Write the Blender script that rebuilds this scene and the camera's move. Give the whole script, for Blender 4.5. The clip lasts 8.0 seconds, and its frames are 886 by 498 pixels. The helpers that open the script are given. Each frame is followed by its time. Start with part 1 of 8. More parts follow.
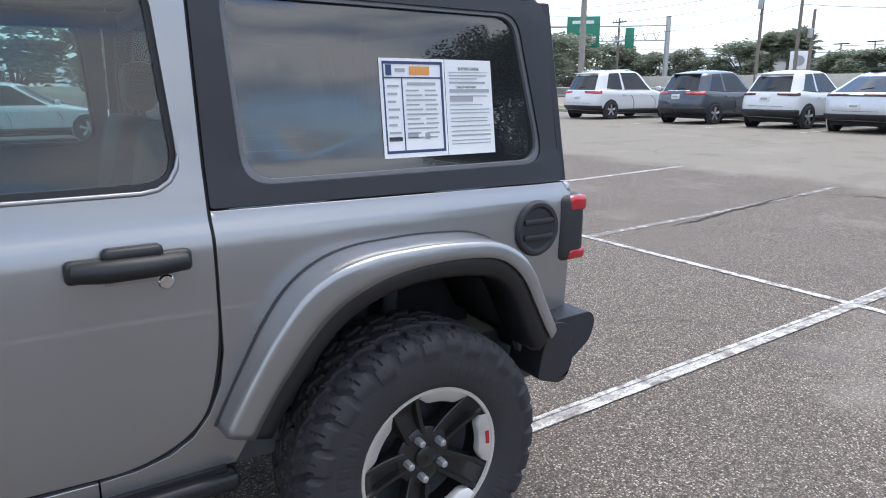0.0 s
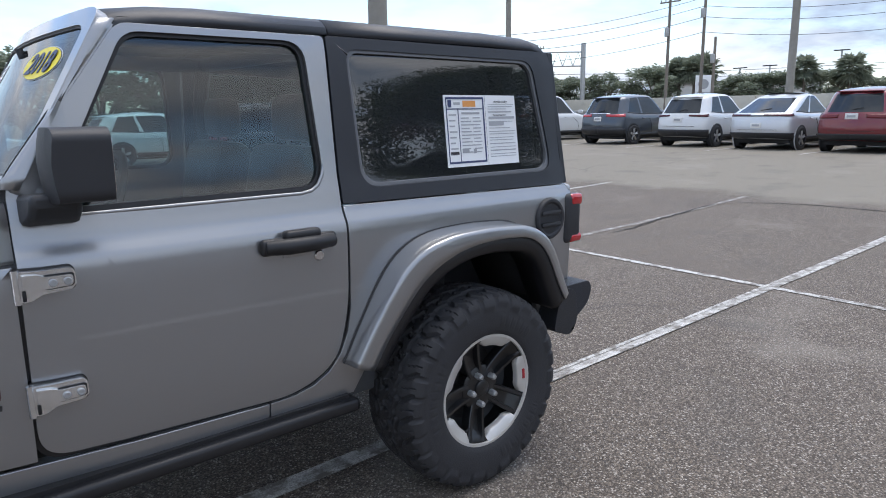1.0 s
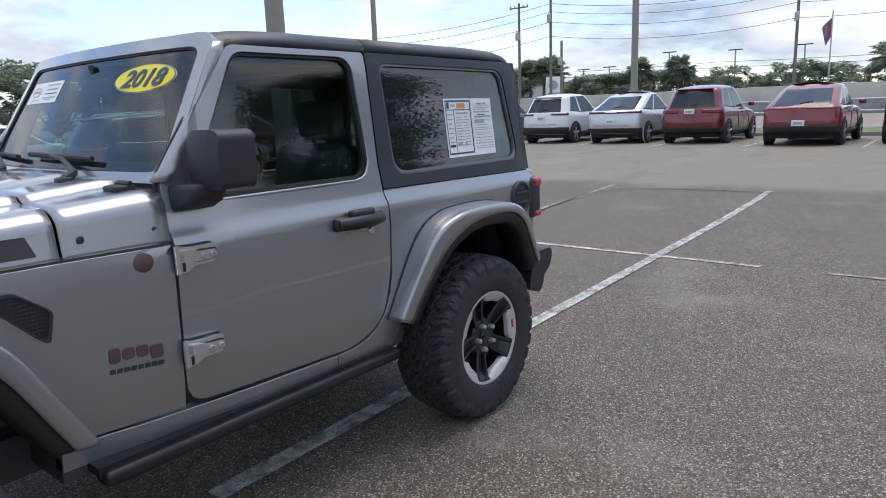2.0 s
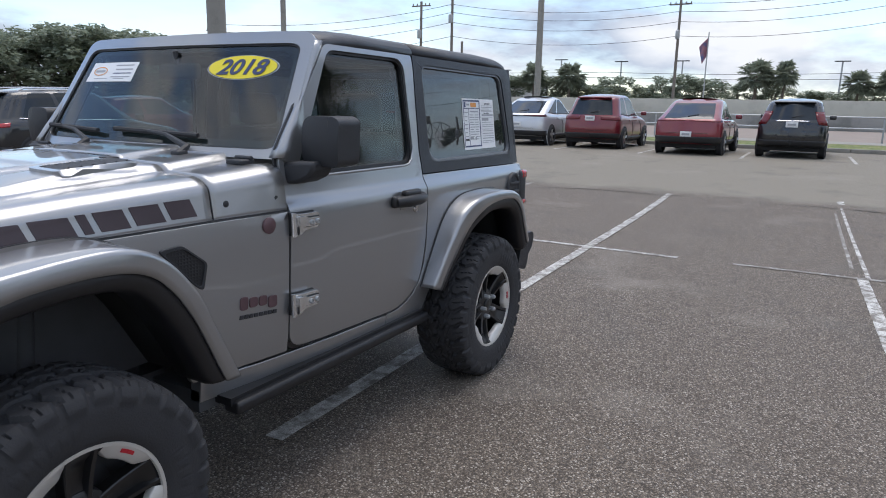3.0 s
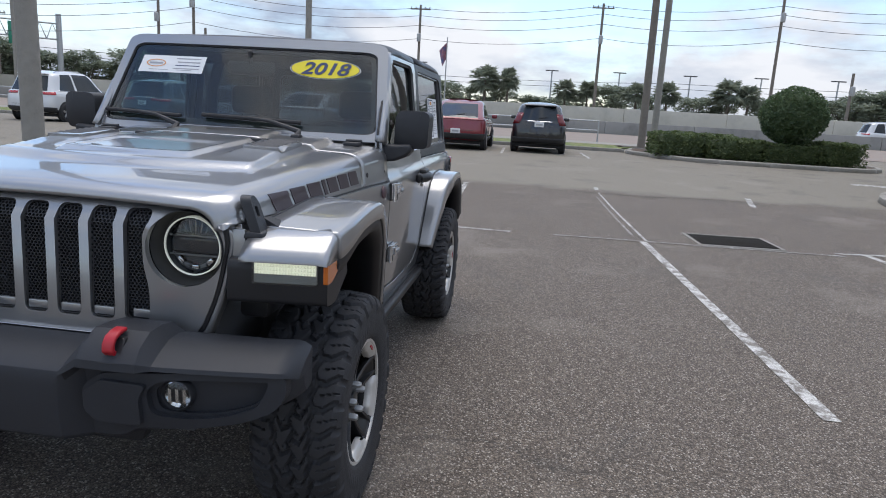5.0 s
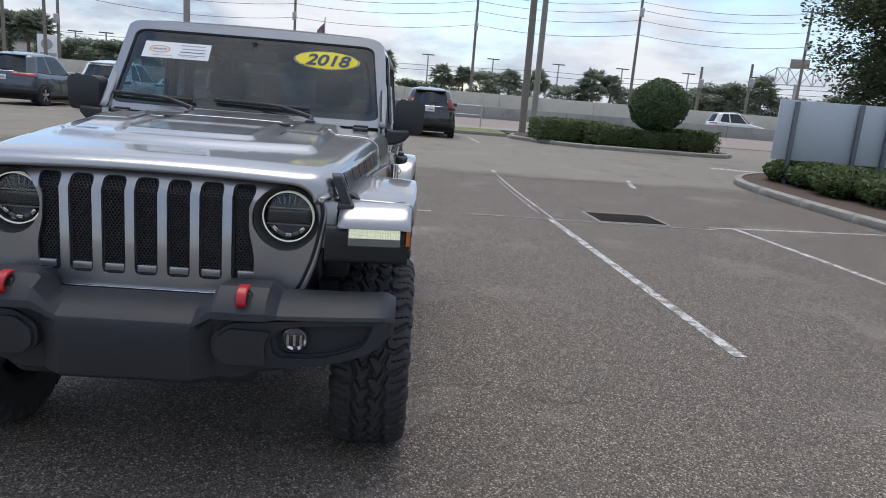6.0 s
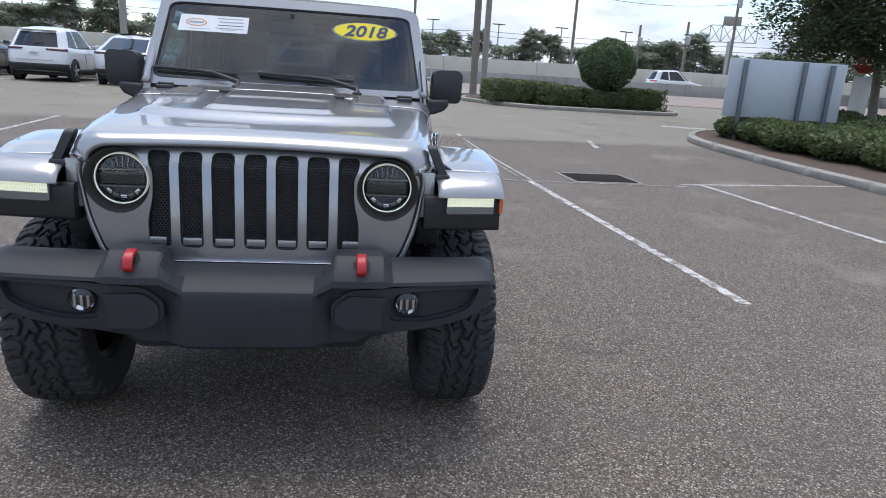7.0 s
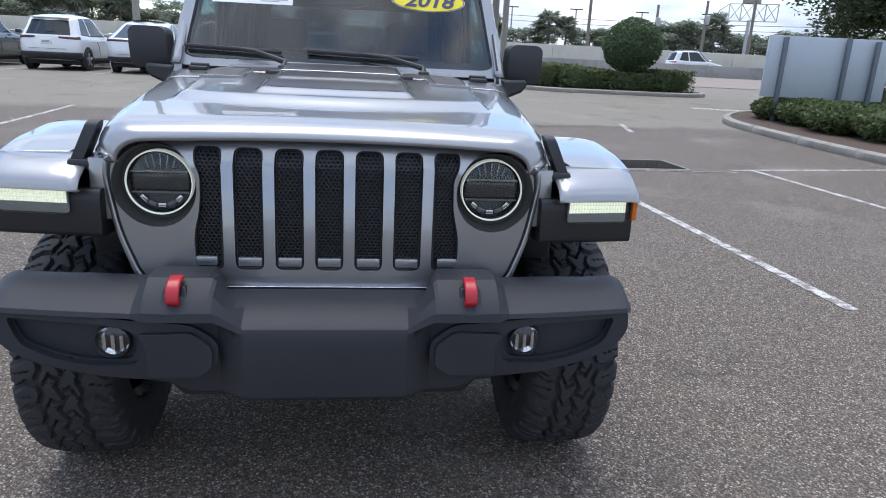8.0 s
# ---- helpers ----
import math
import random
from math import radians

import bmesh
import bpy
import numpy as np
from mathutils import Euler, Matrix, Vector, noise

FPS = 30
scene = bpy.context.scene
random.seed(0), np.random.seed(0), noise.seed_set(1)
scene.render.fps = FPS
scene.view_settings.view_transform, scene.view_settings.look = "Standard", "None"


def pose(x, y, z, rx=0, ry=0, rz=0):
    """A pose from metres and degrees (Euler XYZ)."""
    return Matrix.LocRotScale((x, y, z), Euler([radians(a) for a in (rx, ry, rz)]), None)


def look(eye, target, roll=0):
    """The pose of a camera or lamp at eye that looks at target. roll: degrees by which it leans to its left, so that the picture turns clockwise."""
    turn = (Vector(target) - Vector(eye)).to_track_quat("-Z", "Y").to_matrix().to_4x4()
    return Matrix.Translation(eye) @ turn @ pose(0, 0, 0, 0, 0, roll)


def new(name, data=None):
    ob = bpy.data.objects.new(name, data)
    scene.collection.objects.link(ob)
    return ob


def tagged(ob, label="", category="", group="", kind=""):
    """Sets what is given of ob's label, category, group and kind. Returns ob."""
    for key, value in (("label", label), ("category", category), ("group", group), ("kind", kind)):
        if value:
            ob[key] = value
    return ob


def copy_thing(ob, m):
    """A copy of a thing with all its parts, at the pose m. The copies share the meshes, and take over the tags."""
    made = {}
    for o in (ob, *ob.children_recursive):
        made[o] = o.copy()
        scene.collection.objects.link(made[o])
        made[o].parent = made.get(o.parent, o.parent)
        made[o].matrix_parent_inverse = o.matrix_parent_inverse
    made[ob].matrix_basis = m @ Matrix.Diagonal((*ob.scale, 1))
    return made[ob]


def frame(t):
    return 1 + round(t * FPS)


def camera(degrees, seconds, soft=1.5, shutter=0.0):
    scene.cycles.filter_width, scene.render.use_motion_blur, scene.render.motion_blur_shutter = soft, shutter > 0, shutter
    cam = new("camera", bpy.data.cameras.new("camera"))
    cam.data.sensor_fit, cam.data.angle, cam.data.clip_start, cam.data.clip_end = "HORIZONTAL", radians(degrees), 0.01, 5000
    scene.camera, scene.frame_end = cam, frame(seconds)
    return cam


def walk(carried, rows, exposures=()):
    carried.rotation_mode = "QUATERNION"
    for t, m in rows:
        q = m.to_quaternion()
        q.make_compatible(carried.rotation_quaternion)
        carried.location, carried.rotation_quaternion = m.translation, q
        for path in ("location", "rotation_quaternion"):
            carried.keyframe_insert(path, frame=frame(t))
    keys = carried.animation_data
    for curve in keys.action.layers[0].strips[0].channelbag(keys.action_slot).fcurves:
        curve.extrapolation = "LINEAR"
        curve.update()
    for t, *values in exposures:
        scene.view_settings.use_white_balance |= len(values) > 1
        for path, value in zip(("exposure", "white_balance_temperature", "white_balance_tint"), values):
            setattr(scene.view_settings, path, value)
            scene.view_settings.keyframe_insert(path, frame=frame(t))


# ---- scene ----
cam = camera(66.6, 8.0, soft=1.0)
PATH = [
    (0, (1.494, -2.465, 1.491), (2.563, -0.841, 1.023), 0.1),
    (0.5, (1.092, -2.61, 1.502), (2.298, -1.077, 1.06), 0.1),
    (1, (0.703, -2.789, 1.506), (1.953, -1.279, 1.107), -0.7),
    (1.5, (0.296, -2.814, 1.494), (1.708, -1.458, 1.087), 0.1),
    (1.7, (0.108, -2.801, 1.508), (1.567, -1.492, 1.107), -1.4),
    (2.8, (-0.785, -2.591, 1.507), (0.898, -1.591, 1.099), 1.2),
    (3, (-0.939, -2.518, 1.523), (0.766, -1.558, 1.11), 1.2),
    (3.5, (-1.344, -2.349, 1.489), (0.435, -1.534, 1.076), 2.6),
    (4, (-1.675, -2.067, 1.479), (0.179, -1.448, 1.054), 1.7),
    (4.5, (-1.997, -1.782, 1.47), (-0.074, -1.395, 1.078), 3.7),
    (4.7, (-2.133, -1.688, 1.477), (-0.207, -1.329, 1.077), 3.5),
    (5.8, (-2.73, -0.997, 1.497), (-0.774, -1.103, 1.096), 4.2),
    (6, (-2.839, -0.906, 1.486), (-0.888, -1.023, 1.062), 4.6),
    (6.5, (-2.96, -0.608, 1.501), (-1.034, -0.807, 1.001), 3.1),
    (7, (-2.942, -0.326, 1.491), (-1.031, -0.614, 0.974), 3.7),
    (7.5, (-2.704, -0.212, 1.464), (-0.803, -0.551, 0.943), 3.7),
    (8, (-2.36, -0.08, 1.429), (-0.457, -0.332, 0.869), 2.9),
]
EXPOSURES = [(0, 1.57, 6550, 12), (0.5, 1.33, 6550, 12), (1, 1.19, 6550, 12), (1.5, 1.09, 6600, 12), (3.5, 0.94, 6650, 12), (4.5, 0.91, 6650, 12), (6, 0.83, 6700, 12), (7, 1.15, 6500, 12), (7.5, 1.20, 6350, 12), (8, 1.29, 6350, 12)]
walk(cam, [(t, look(eye, target, roll)) for t, eye, target, roll in PATH], EXPOSURES)

# ---- world, sun, exposure ----
def ground_z(x):
    u = min(max((x - 8.0) / 12.0, 0.0), 1.0)
    far = min(max((x - 27.0) / 20.0, 0.0), 1.0)
    return 0.25 * u * u * (3 - 2 * u) + 0.32 * far


SUN_EL, SUN_AZ = 74.0, 18.0
world = bpy.data.worlds.new("sky")
scene.world = world
world.use_nodes = True
wn, wl = world.node_tree.nodes, world.node_tree.links
wn.clear()
w_out = wn.new("ShaderNodeOutputWorld")
w_bg = wn.new("ShaderNodeBackground")
w_sky = wn.new("ShaderNodeTexSky")
w_sky.sky_type, w_sky.sun_disc = "NISHITA", False
w_sky.sun_elevation, w_sky.sun_rotation = radians(SUN_EL), radians(90 - SUN_AZ)
w_sky.air_density, w_sky.dust_density, w_sky.ozone_density = 1.0, 0.3, 2.5
w_co = wn.new("ShaderNodeTexCoord")
w_map = wn.new("ShaderNodeMapping")
w_map.inputs["Scale"].default_value = (1.0, 1.0, 3.2)
w_noise = wn.new("ShaderNodeTexNoise")
w_noise.inputs["Scale"].default_value, w_noise.inputs["Detail"].default_value = 2.6, 9.0
w_noise.inputs["Roughness"].default_value = 0.56
w_ramp = wn.new("ShaderNodeValToRGB")
w_ramp.color_ramp.elements[0].position, w_ramp.color_ramp.elements[1].position = 0.40, 0.54
w_noise2 = wn.new("ShaderNodeTexNoise")
w_noise2.inputs["Scale"].default_value, w_noise2.inputs["Detail"].default_value = 5.0, 6.0
w_shade = wn.new("ShaderNodeValToRGB")
w_shade.color_ramp.elements[0].position, w_shade.color_ramp.elements[1].position = 0.36, 0.62
w_shade.color_ramp.elements[0].color, w_shade.color_ramp.elements[1].color = (2.0, 2.5, 3.3, 1), (4.2, 4.45, 4.8, 1)
w_mix = wn.new("ShaderNodeMix")
w_mix.data_type = "RGBA"
wl.new(w_co.outputs["Generated"], w_map.inputs["Vector"])
wl.new(w_map.outputs["Vector"], w_noise.inputs["Vector"])
wl.new(w_map.outputs["Vector"], w_noise2.inputs["Vector"])
wl.new(w_noise.outputs["Fac"], w_ramp.inputs["Fac"])
wl.new(w_noise2.outputs["Fac"], w_shade.inputs["Fac"])
wl.new(w_ramp.outputs["Color"], w_mix.inputs["Factor"])
wl.new(w_sky.outputs["Color"], w_mix.inputs["A"])
wl.new(w_shade.outputs["Color"], w_mix.inputs["B"])
# a cloudy sky is brightest overhead
w_sep = wn.new("ShaderNodeSeparateXYZ")
w_rise = wn.new("ShaderNodeMapRange")
w_rise.inputs["From Max"].default_value = 0.8
w_rise.inputs["To Min"].default_value, w_rise.inputs["To Max"].default_value = 0.76, 1.04
w_gain = wn.new("ShaderNodeVectorMath")
w_gain.operation = "SCALE"
wl.new(w_co.outputs["Generated"], w_sep.inputs["Vector"])
wl.new(w_sep.outputs["Z"], w_rise.inputs["Value"])
wl.new(w_mix.outputs["Result"], w_gain.inputs[0])
wl.new(w_rise.outputs["Result"], w_gain.inputs["Scale"])
wl.new(w_gain.outputs["Vector"], w_bg.inputs["Color"])
wl.new(w_bg.outputs["Background"], w_out.inputs["Surface"])
w_bg.inputs["Strength"].default_value = 0.144

sun = new("sun", bpy.data.lights.new("sun", "SUN"))
sun.data.energy, sun.data.angle, sun.data.color = 1.02, radians(44), (1.0, 0.95, 0.88)
s_az, s_el = radians(SUN_AZ), radians(SUN_EL)
sun.matrix_world = look((60 * math.cos(s_az) * math.cos(s_el), 60 * math.sin(s_az) * math.cos(s_el), 60 * math.sin(s_el)), (0, 0, 0))


# ---- materials ----
def material(name, colour, rough=0.5, metal=0.0, vary=0.12, grain=0.0, scale=8.0, bump=0.0, bump_scale=60.0, coat=0.0, alpha_noise=None, second=None, second_at=(0.45, 0.6), second_scale=3.0, rough_vary=0.0, per_object=0.0, coord="Object"):
    m = bpy.data.materials.new(name)
    m.use_nodes = True
    n, l = m.node_tree.nodes, m.node_tree.links
    b = n["Principled BSDF"]
    b.inputs["Roughness"].default_value, b.inputs["Metallic"].default_value = rough, metal
    b.inputs["Coat Weight"].default_value, b.inputs["Coat Roughness"].default_value = coat, 0.04
    co = n.new("ShaderNodeTexCoord")
    big = n.new("ShaderNodeTexNoise")
    big.inputs["Scale"].default_value, big.inputs["Detail"].default_value = scale, 5.0
    l.new(co.outputs[coord], big.inputs["Vector"])
    mix = n.new("ShaderNodeMix")
    mix.data_type = "RGBA"
    mix.inputs["A"].default_value = (*[c * (1 - vary) for c in colour], 1)
    mix.inputs["B"].default_value = (*[min(c * (1 + vary), 1) for c in colour], 1)
    l.new(big.outputs["Fac"], mix.inputs["Factor"])
    out = mix.outputs["Result"]
    if second:
        n2 = n.new("ShaderNodeTexNoise")
        n2.inputs["Scale"].default_value, n2.inputs["Detail"].default_value, n2.inputs["Roughness"].default_value = second_scale, 8.0, 0.65
        l.new(co.outputs[coord], n2.inputs["Vector"])
        r2 = n.new("ShaderNodeValToRGB")
        r2.color_ramp.elements[0].position, r2.color_ramp.elements[1].position = second_at
        l.new(n2.outputs["Fac"], r2.inputs["Fac"])
        m2 = n.new("ShaderNodeMix")
        m2.data_type = "RGBA"
        l.new(r2.outputs["Color"], m2.inputs["Factor"])
        l.new(out, m2.inputs["A"])
        m2.inputs["B"].default_value = (*second, 1)
        out = m2.outputs["Result"]
    if grain:
        fine = n.new("ShaderNodeTexNoise")
        fine.inputs["Scale"].default_value, fine.inputs["Detail"].default_value = bump_scale * 1.7, 2.0
        l.new(co.outputs[coord], fine.inputs["Vector"])
        mr = n.new("ShaderNodeMapRange")
        mr.inputs["To Min"].default_value, mr.inputs["To Max"].default_value = 1 - grain, 1 + grain
        l.new(fine.outputs["Fac"], mr.inputs["Value"])
        mul = n.new("ShaderNodeVectorMath")
        mul.operation = "SCALE"
        l.new(out, mul.inputs[0])
        l.new(mr.outputs["Result"], mul.inputs["Scale"])
        out = mul.outputs["Vector"]
    if per_object:
        info = n.new("ShaderNodeObjectInfo")
        mr = n.new("ShaderNodeMapRange")
        mr.inputs["To Min"].default_value, mr.inputs["To Max"].default_value = 1 - per_object, 1 + per_object
        l.new(info.outputs["Random"], mr.inputs["Value"])
        mul = n.new("ShaderNodeVectorMath")
        mul.operation = "SCALE"
        l.new(out, mul.inputs[0])
        l.new(mr.outputs["Result"], mul.inputs["Scale"])
        out = mul.outputs["Vector"]
    l.new(out, b.inputs["Base Color"])
    if rough_vary:
        mr = n.new("ShaderNodeMapRange")
        mr.inputs["To Min"].default_value, mr.inputs["To Max"].default_value = max(rough - rough_vary, 0.02), rough + rough_vary
        l.new(big.outputs["Fac"], mr.inputs["Value"])
        l.new(mr.outputs["Result"], b.inputs["Roughness"])
    if bump:
        bn = n.new("ShaderNodeTexNoise")
        bn.inputs["Scale"].default_value, bn.inputs["Detail"].default_value = bump_scale, 4.0
        l.new(co.outputs[coord], bn.inputs["Vector"])
        bp = n.new("ShaderNodeBump")
        bp.inputs["Strength"].default_value, bp.inputs["Distance"].default_value = bump, 0.01
        l.new(bn.outputs["Fac"], bp.inputs["Height"])
        l.new(bp.outputs["Normal"], b.inputs["Normal"])
    return m


def glowing(name, colour, strength, rough=0.2):
    m = material(name, colour, rough, vary=0.05)
    b = m.node_tree.nodes["Principled BSDF"]
    b.inputs["Emission Color"].default_value = (*colour, 1)
    b.inputs["Emission Strength"].default_value = strength
    return m


def glass(name, tint, ior=1.5, rough=0.0, black_lift=0.0):
    """A thin pane: tinted see-through, with a mirror gloss that grows at grazing angles."""
    m = bpy.data.materials.new(name)
    m.use_nodes = True
    n, l = m.node_tree.nodes, m.node_tree.links
    n.clear()
    out = n.new("ShaderNodeOutputMaterial")
    clear = n.new("ShaderNodeBsdfTransparent")
    clear.inputs["Color"].default_value = (*tint, 1)
    gloss = n.new("ShaderNodeBsdfGlossy")
    gloss.inputs["Roughness"].default_value = rough
    # gloss of one surface: base share of the light, rising steeply at grazing angles
    base = 1.8 * ((ior - 1) / (ior + 1)) ** 2
    lw = n.new("ShaderNodeLayerWeight")
    lw.inputs["Blend"].default_value = 0.5
    pw = n.new("ShaderNodeMath")
    pw.operation = "POWER"
    pw.inputs[1].default_value = 5.0
    l.new(lw.outputs["Facing"], pw.inputs[0])
    fr = n.new("ShaderNodeMapRange")
    fr.inputs["To Min"].default_value = base
    l.new(pw.outputs["Value"], fr.inputs["Value"])
    mix = n.new("ShaderNodeMixShader")
    l.new(fr.outputs["Result"], mix.inputs["Fac"])
    l.new(clear.outputs["BSDF"], mix.inputs[1])
    l.new(gloss.outputs["BSDF"], mix.inputs[2])
    # pale diffuse share lifts the dark behind the pane, like a veil of light
    lift_tone = n.new("ShaderNodeBsdfDiffuse")
    lift_tone.inputs["Color"].default_value = (0.42, 0.47, 0.52, 1)
    veil = n.new("ShaderNodeMixShader")
    veil.inputs["Fac"].default_value = black_lift
    l.new(mix.outputs["Shader"], veil.inputs[1])
    l.new(lift_tone.outputs["BSDF"], veil.inputs[2])
    l.new(veil.outputs["Shader"], out.inputs["Surface"])
    return m


def car_paint(name, colour, metal=0.55, rough=0.34, flake=0.10, coat_ior=1.5):
    m = material(name, colour, rough, metal, vary=0.03, grain=flake, scale=2.5, bump_scale=700.0, coat=1.0, rough_vary=0.04)
    m.node_tree.nodes["Principled BSDF"].inputs["Coat IOR"].default_value = coat_ior
    m.node_tree.nodes["Principled BSDF"].inputs["Coat Roughness"].default_value = 0.02
    return m


def asphalt_material():
    m = bpy.data.materials.new("worn asphalt")
    m.use_nodes = True
    n, l = m.node_tree.nodes, m.node_tree.links
    b = n["Principled BSDF"]
    co = n.new("ShaderNodeTexCoord")
    pos = co.outputs["Object"]
    sep = n.new("ShaderNodeSeparateXYZ")
    l.new(pos, sep.inputs["Vector"])

    def tex(scale, detail=4.0, rough=0.55):
        t = n.new("ShaderNodeTexNoise")
        t.inputs["Scale"].default_value, t.inputs["Detail"].default_value, t.inputs["Roughness"].default_value = scale, detail, rough
        l.new(pos, t.inputs["Vector"])
        return t.outputs["Fac"]

    def ramp(fac, p0, p1, c0=(0, 0, 0), c1=(1, 1, 1)):
        r = n.new("ShaderNodeValToRGB")
        r.color_ramp.elements[0].position, r.color_ramp.elements[1].position = p0, p1
        r.color_ramp.elements[0].color, r.color_ramp.elements[1].color = (*c0, 1), (*c1, 1)
        l.new(fac, r.inputs["Fac"])
        return r.outputs["Color"]

    def mixed(fac, a, c, kind="MIX"):
        x = n.new("ShaderNodeMix")
        x.data_type, x.blend_type = "RGBA", kind
        if isinstance(fac, float):
            x.inputs["Factor"].default_value = fac
        else:
            l.new(fac, x.inputs["Factor"])
        for key, v in (("A", a), ("B", c)):
            if isinstance(v, tuple):
                x.inputs[key].default_value = (*v, 1)
            else:
                l.new(v, x.inputs[key])
        return x.outputs["Result"]

    def maths(op, a, c):
        x = n.new("ShaderNodeMath")
        x.operation = op
        for i, v in enumerate((a, c)):
            if isinstance(v, float):
                x.inputs[i].default_value = v
            else:
                l.new(v, x.inputs[i])
        return x.outputs["Value"]

    # stones of the wearing course
    vor = n.new("ShaderNodeTexVoronoi")
    vor.inputs["Scale"].default_value = 130.0
    l.new(pos, vor.inputs["Vector"])
    hsv = n.new("ShaderNodeSeparateColor")
    l.new(vor.outputs["Color"], hsv.inputs["Color"])
    stones = ramp(hsv.outputs["Red"], 0.25, 1.0, (0.092, 0.074, 0.060), (0.262, 0.216, 0.174))
    bright = ramp(hsv.outputs["Green"], 0.85, 0.95)
    stones = mixed(bright, stones, (0.47, 0.42, 0.365))
    gaps = ramp(vor.outputs["Distance"], 0.25, 0.75, (1, 1, 1), (0.48, 0.48, 0.48))
    stones = mixed(1.0, stones, gaps, "MULTIPLY")
    # the drive lane beyond the stalls is older, greyer and smoother
    edge = maths("ADD", sep.outputs["X"], maths("MULTIPLY", tex(0.8, 5.0), 1.6))
    lane = ramp(maths("MULTIPLY", maths("SUBTRACT", edge, 12.4), 1.4), 0.0, 1.0)
    smooth = mixed(tex(60.0, 3.0), (0.180, 0.161, 0.130), (0.240, 0.216, 0.176))
    col = mixed(lane, stones, smooth)
    # dusty pale drifts and dark oil marks
    pale = ramp(tex(0.55, 8.0, 0.62), 0.56, 0.74)
    col = mixed(maths("MULTIPLY", pale, 0.45), col, (0.31, 0.28, 0.245))
    dark = ramp(tex(0.9, 6.0, 0.6), 0.30, 0.44, (1, 1, 1), (0, 0, 0))
    col = mixed(maths("MULTIPLY", dark, 0.35), col, (0.07, 0.066, 0.062))
    # fine wandering cracks
    crack = n.new("ShaderNodeTexVoronoi")
    crack.feature = "DISTANCE_TO_EDGE"
    crack.inputs["Scale"].default_value = 0.22
    warp = n.new("ShaderNodeTexNoise")
    warp.inputs["Scale"].default_value, warp.inputs["Detail"].default_value = 1.3, 6.0
    l.new(pos, warp.inputs["Vector"])
    wv = n.new("ShaderNodeVectorMath")
    wv.operation = "MULTIPLY_ADD"
    wv.inputs[1].default_value = (0.9, 0.9, 0.0)
    l.new(warp.outputs["Color"], wv.inputs[0])
    l.new(pos, wv.inputs[2])
    l.new(wv.outputs["Vector"], crack.inputs["Vector"])
    line = ramp(crack.outputs["Distance"], 0.0016, 0.0045, (1, 1, 1), (0, 0, 0))
    line = mixed(ramp(tex(0.35, 2.0), 0.55, 0.62), (0.0, 0.0, 0.0), line)
    col = mixed(maths("MULTIPLY", line, 0.45), col, (0.035, 0.033, 0.03))
    l.new(col, b.inputs["Base Color"])
    b.inputs["Roughness"].default_value = 0.78
    b.inputs["Specular IOR Level"].default_value = 0.35
    bp = n.new("ShaderNodeBump")
    bp.inputs["Strength"].default_value, bp.inputs["Distance"].default_value = 0.58, 0.006
    bp.invert = True
    l.new(vor.outputs["Distance"], bp.inputs["Height"])
    l.new(bp.outputs["Normal"], b.inputs["Normal"])
    return m


def line_paint_material(name, wear0, wear1):
    m = bpy.data.materials.new(name)
    m.use_nodes = True
    n, l = m.node_tree.nodes, m.node_tree.links
    b = n["Principled BSDF"]
    co = n.new("ShaderNodeTexCoord")
    t = n.new("ShaderNodeTexNoise")
    t.inputs["Scale"].default_value, t.inputs["Detail"].default_value, t.inputs["Roughness"].default_value = 9.0, 9.0, 0.72
    l.new(co.outputs["Object"], t.inputs["Vector"])
    r = n.new("ShaderNodeValToRGB")
    r.color_ramp.elements[0].position, r.color_ramp.elements[1].position = wear0, wear1
    l.new(t.outputs["Fac"], r.inputs["Fac"])
    f = n.new("ShaderNodeTexNoise")
    f.inputs["Scale"].default_value = 120.0
    l.new(co.outputs["Object"], f.inputs["Vector"])
    dirt = n.new("ShaderNodeValToRGB")
    dirt.color_ramp.elements[0].position, dirt.color_ramp.elements[1].position = 0.36, 0.6
    dirt.color_ramp.elements[0].color, dirt.color_ramp.elements[1].color = (0.35, 0.34, 0.32, 1), (0.66, 0.65, 0.62, 1)
    l.new(f.outputs["Fac"], dirt.inputs["Fac"])
    x = n.new("ShaderNodeMix")
    x.data_type = "RGBA"
    l.new(r.outputs["Color"], x.inputs["Factor"])
    x.inputs["A"].default_value = (0.17, 0.152, 0.132, 1)
    l.new(dirt.outputs["Color"], x.inputs["B"])
    l.new(x.outputs["Result"], b.inputs["Base Color"])
    b.inputs["Roughness"].default_value = 0.7
    bp = n.new("ShaderNodeBump")
    bp.inputs["Strength"].default_value, bp.inputs["Distance"].default_value = 0.4, 0.004
    l.new(f.outputs["Fac"], bp.inputs["Height"])
    l.new(bp.outputs["Normal"], b.inputs["Normal"])
    return m


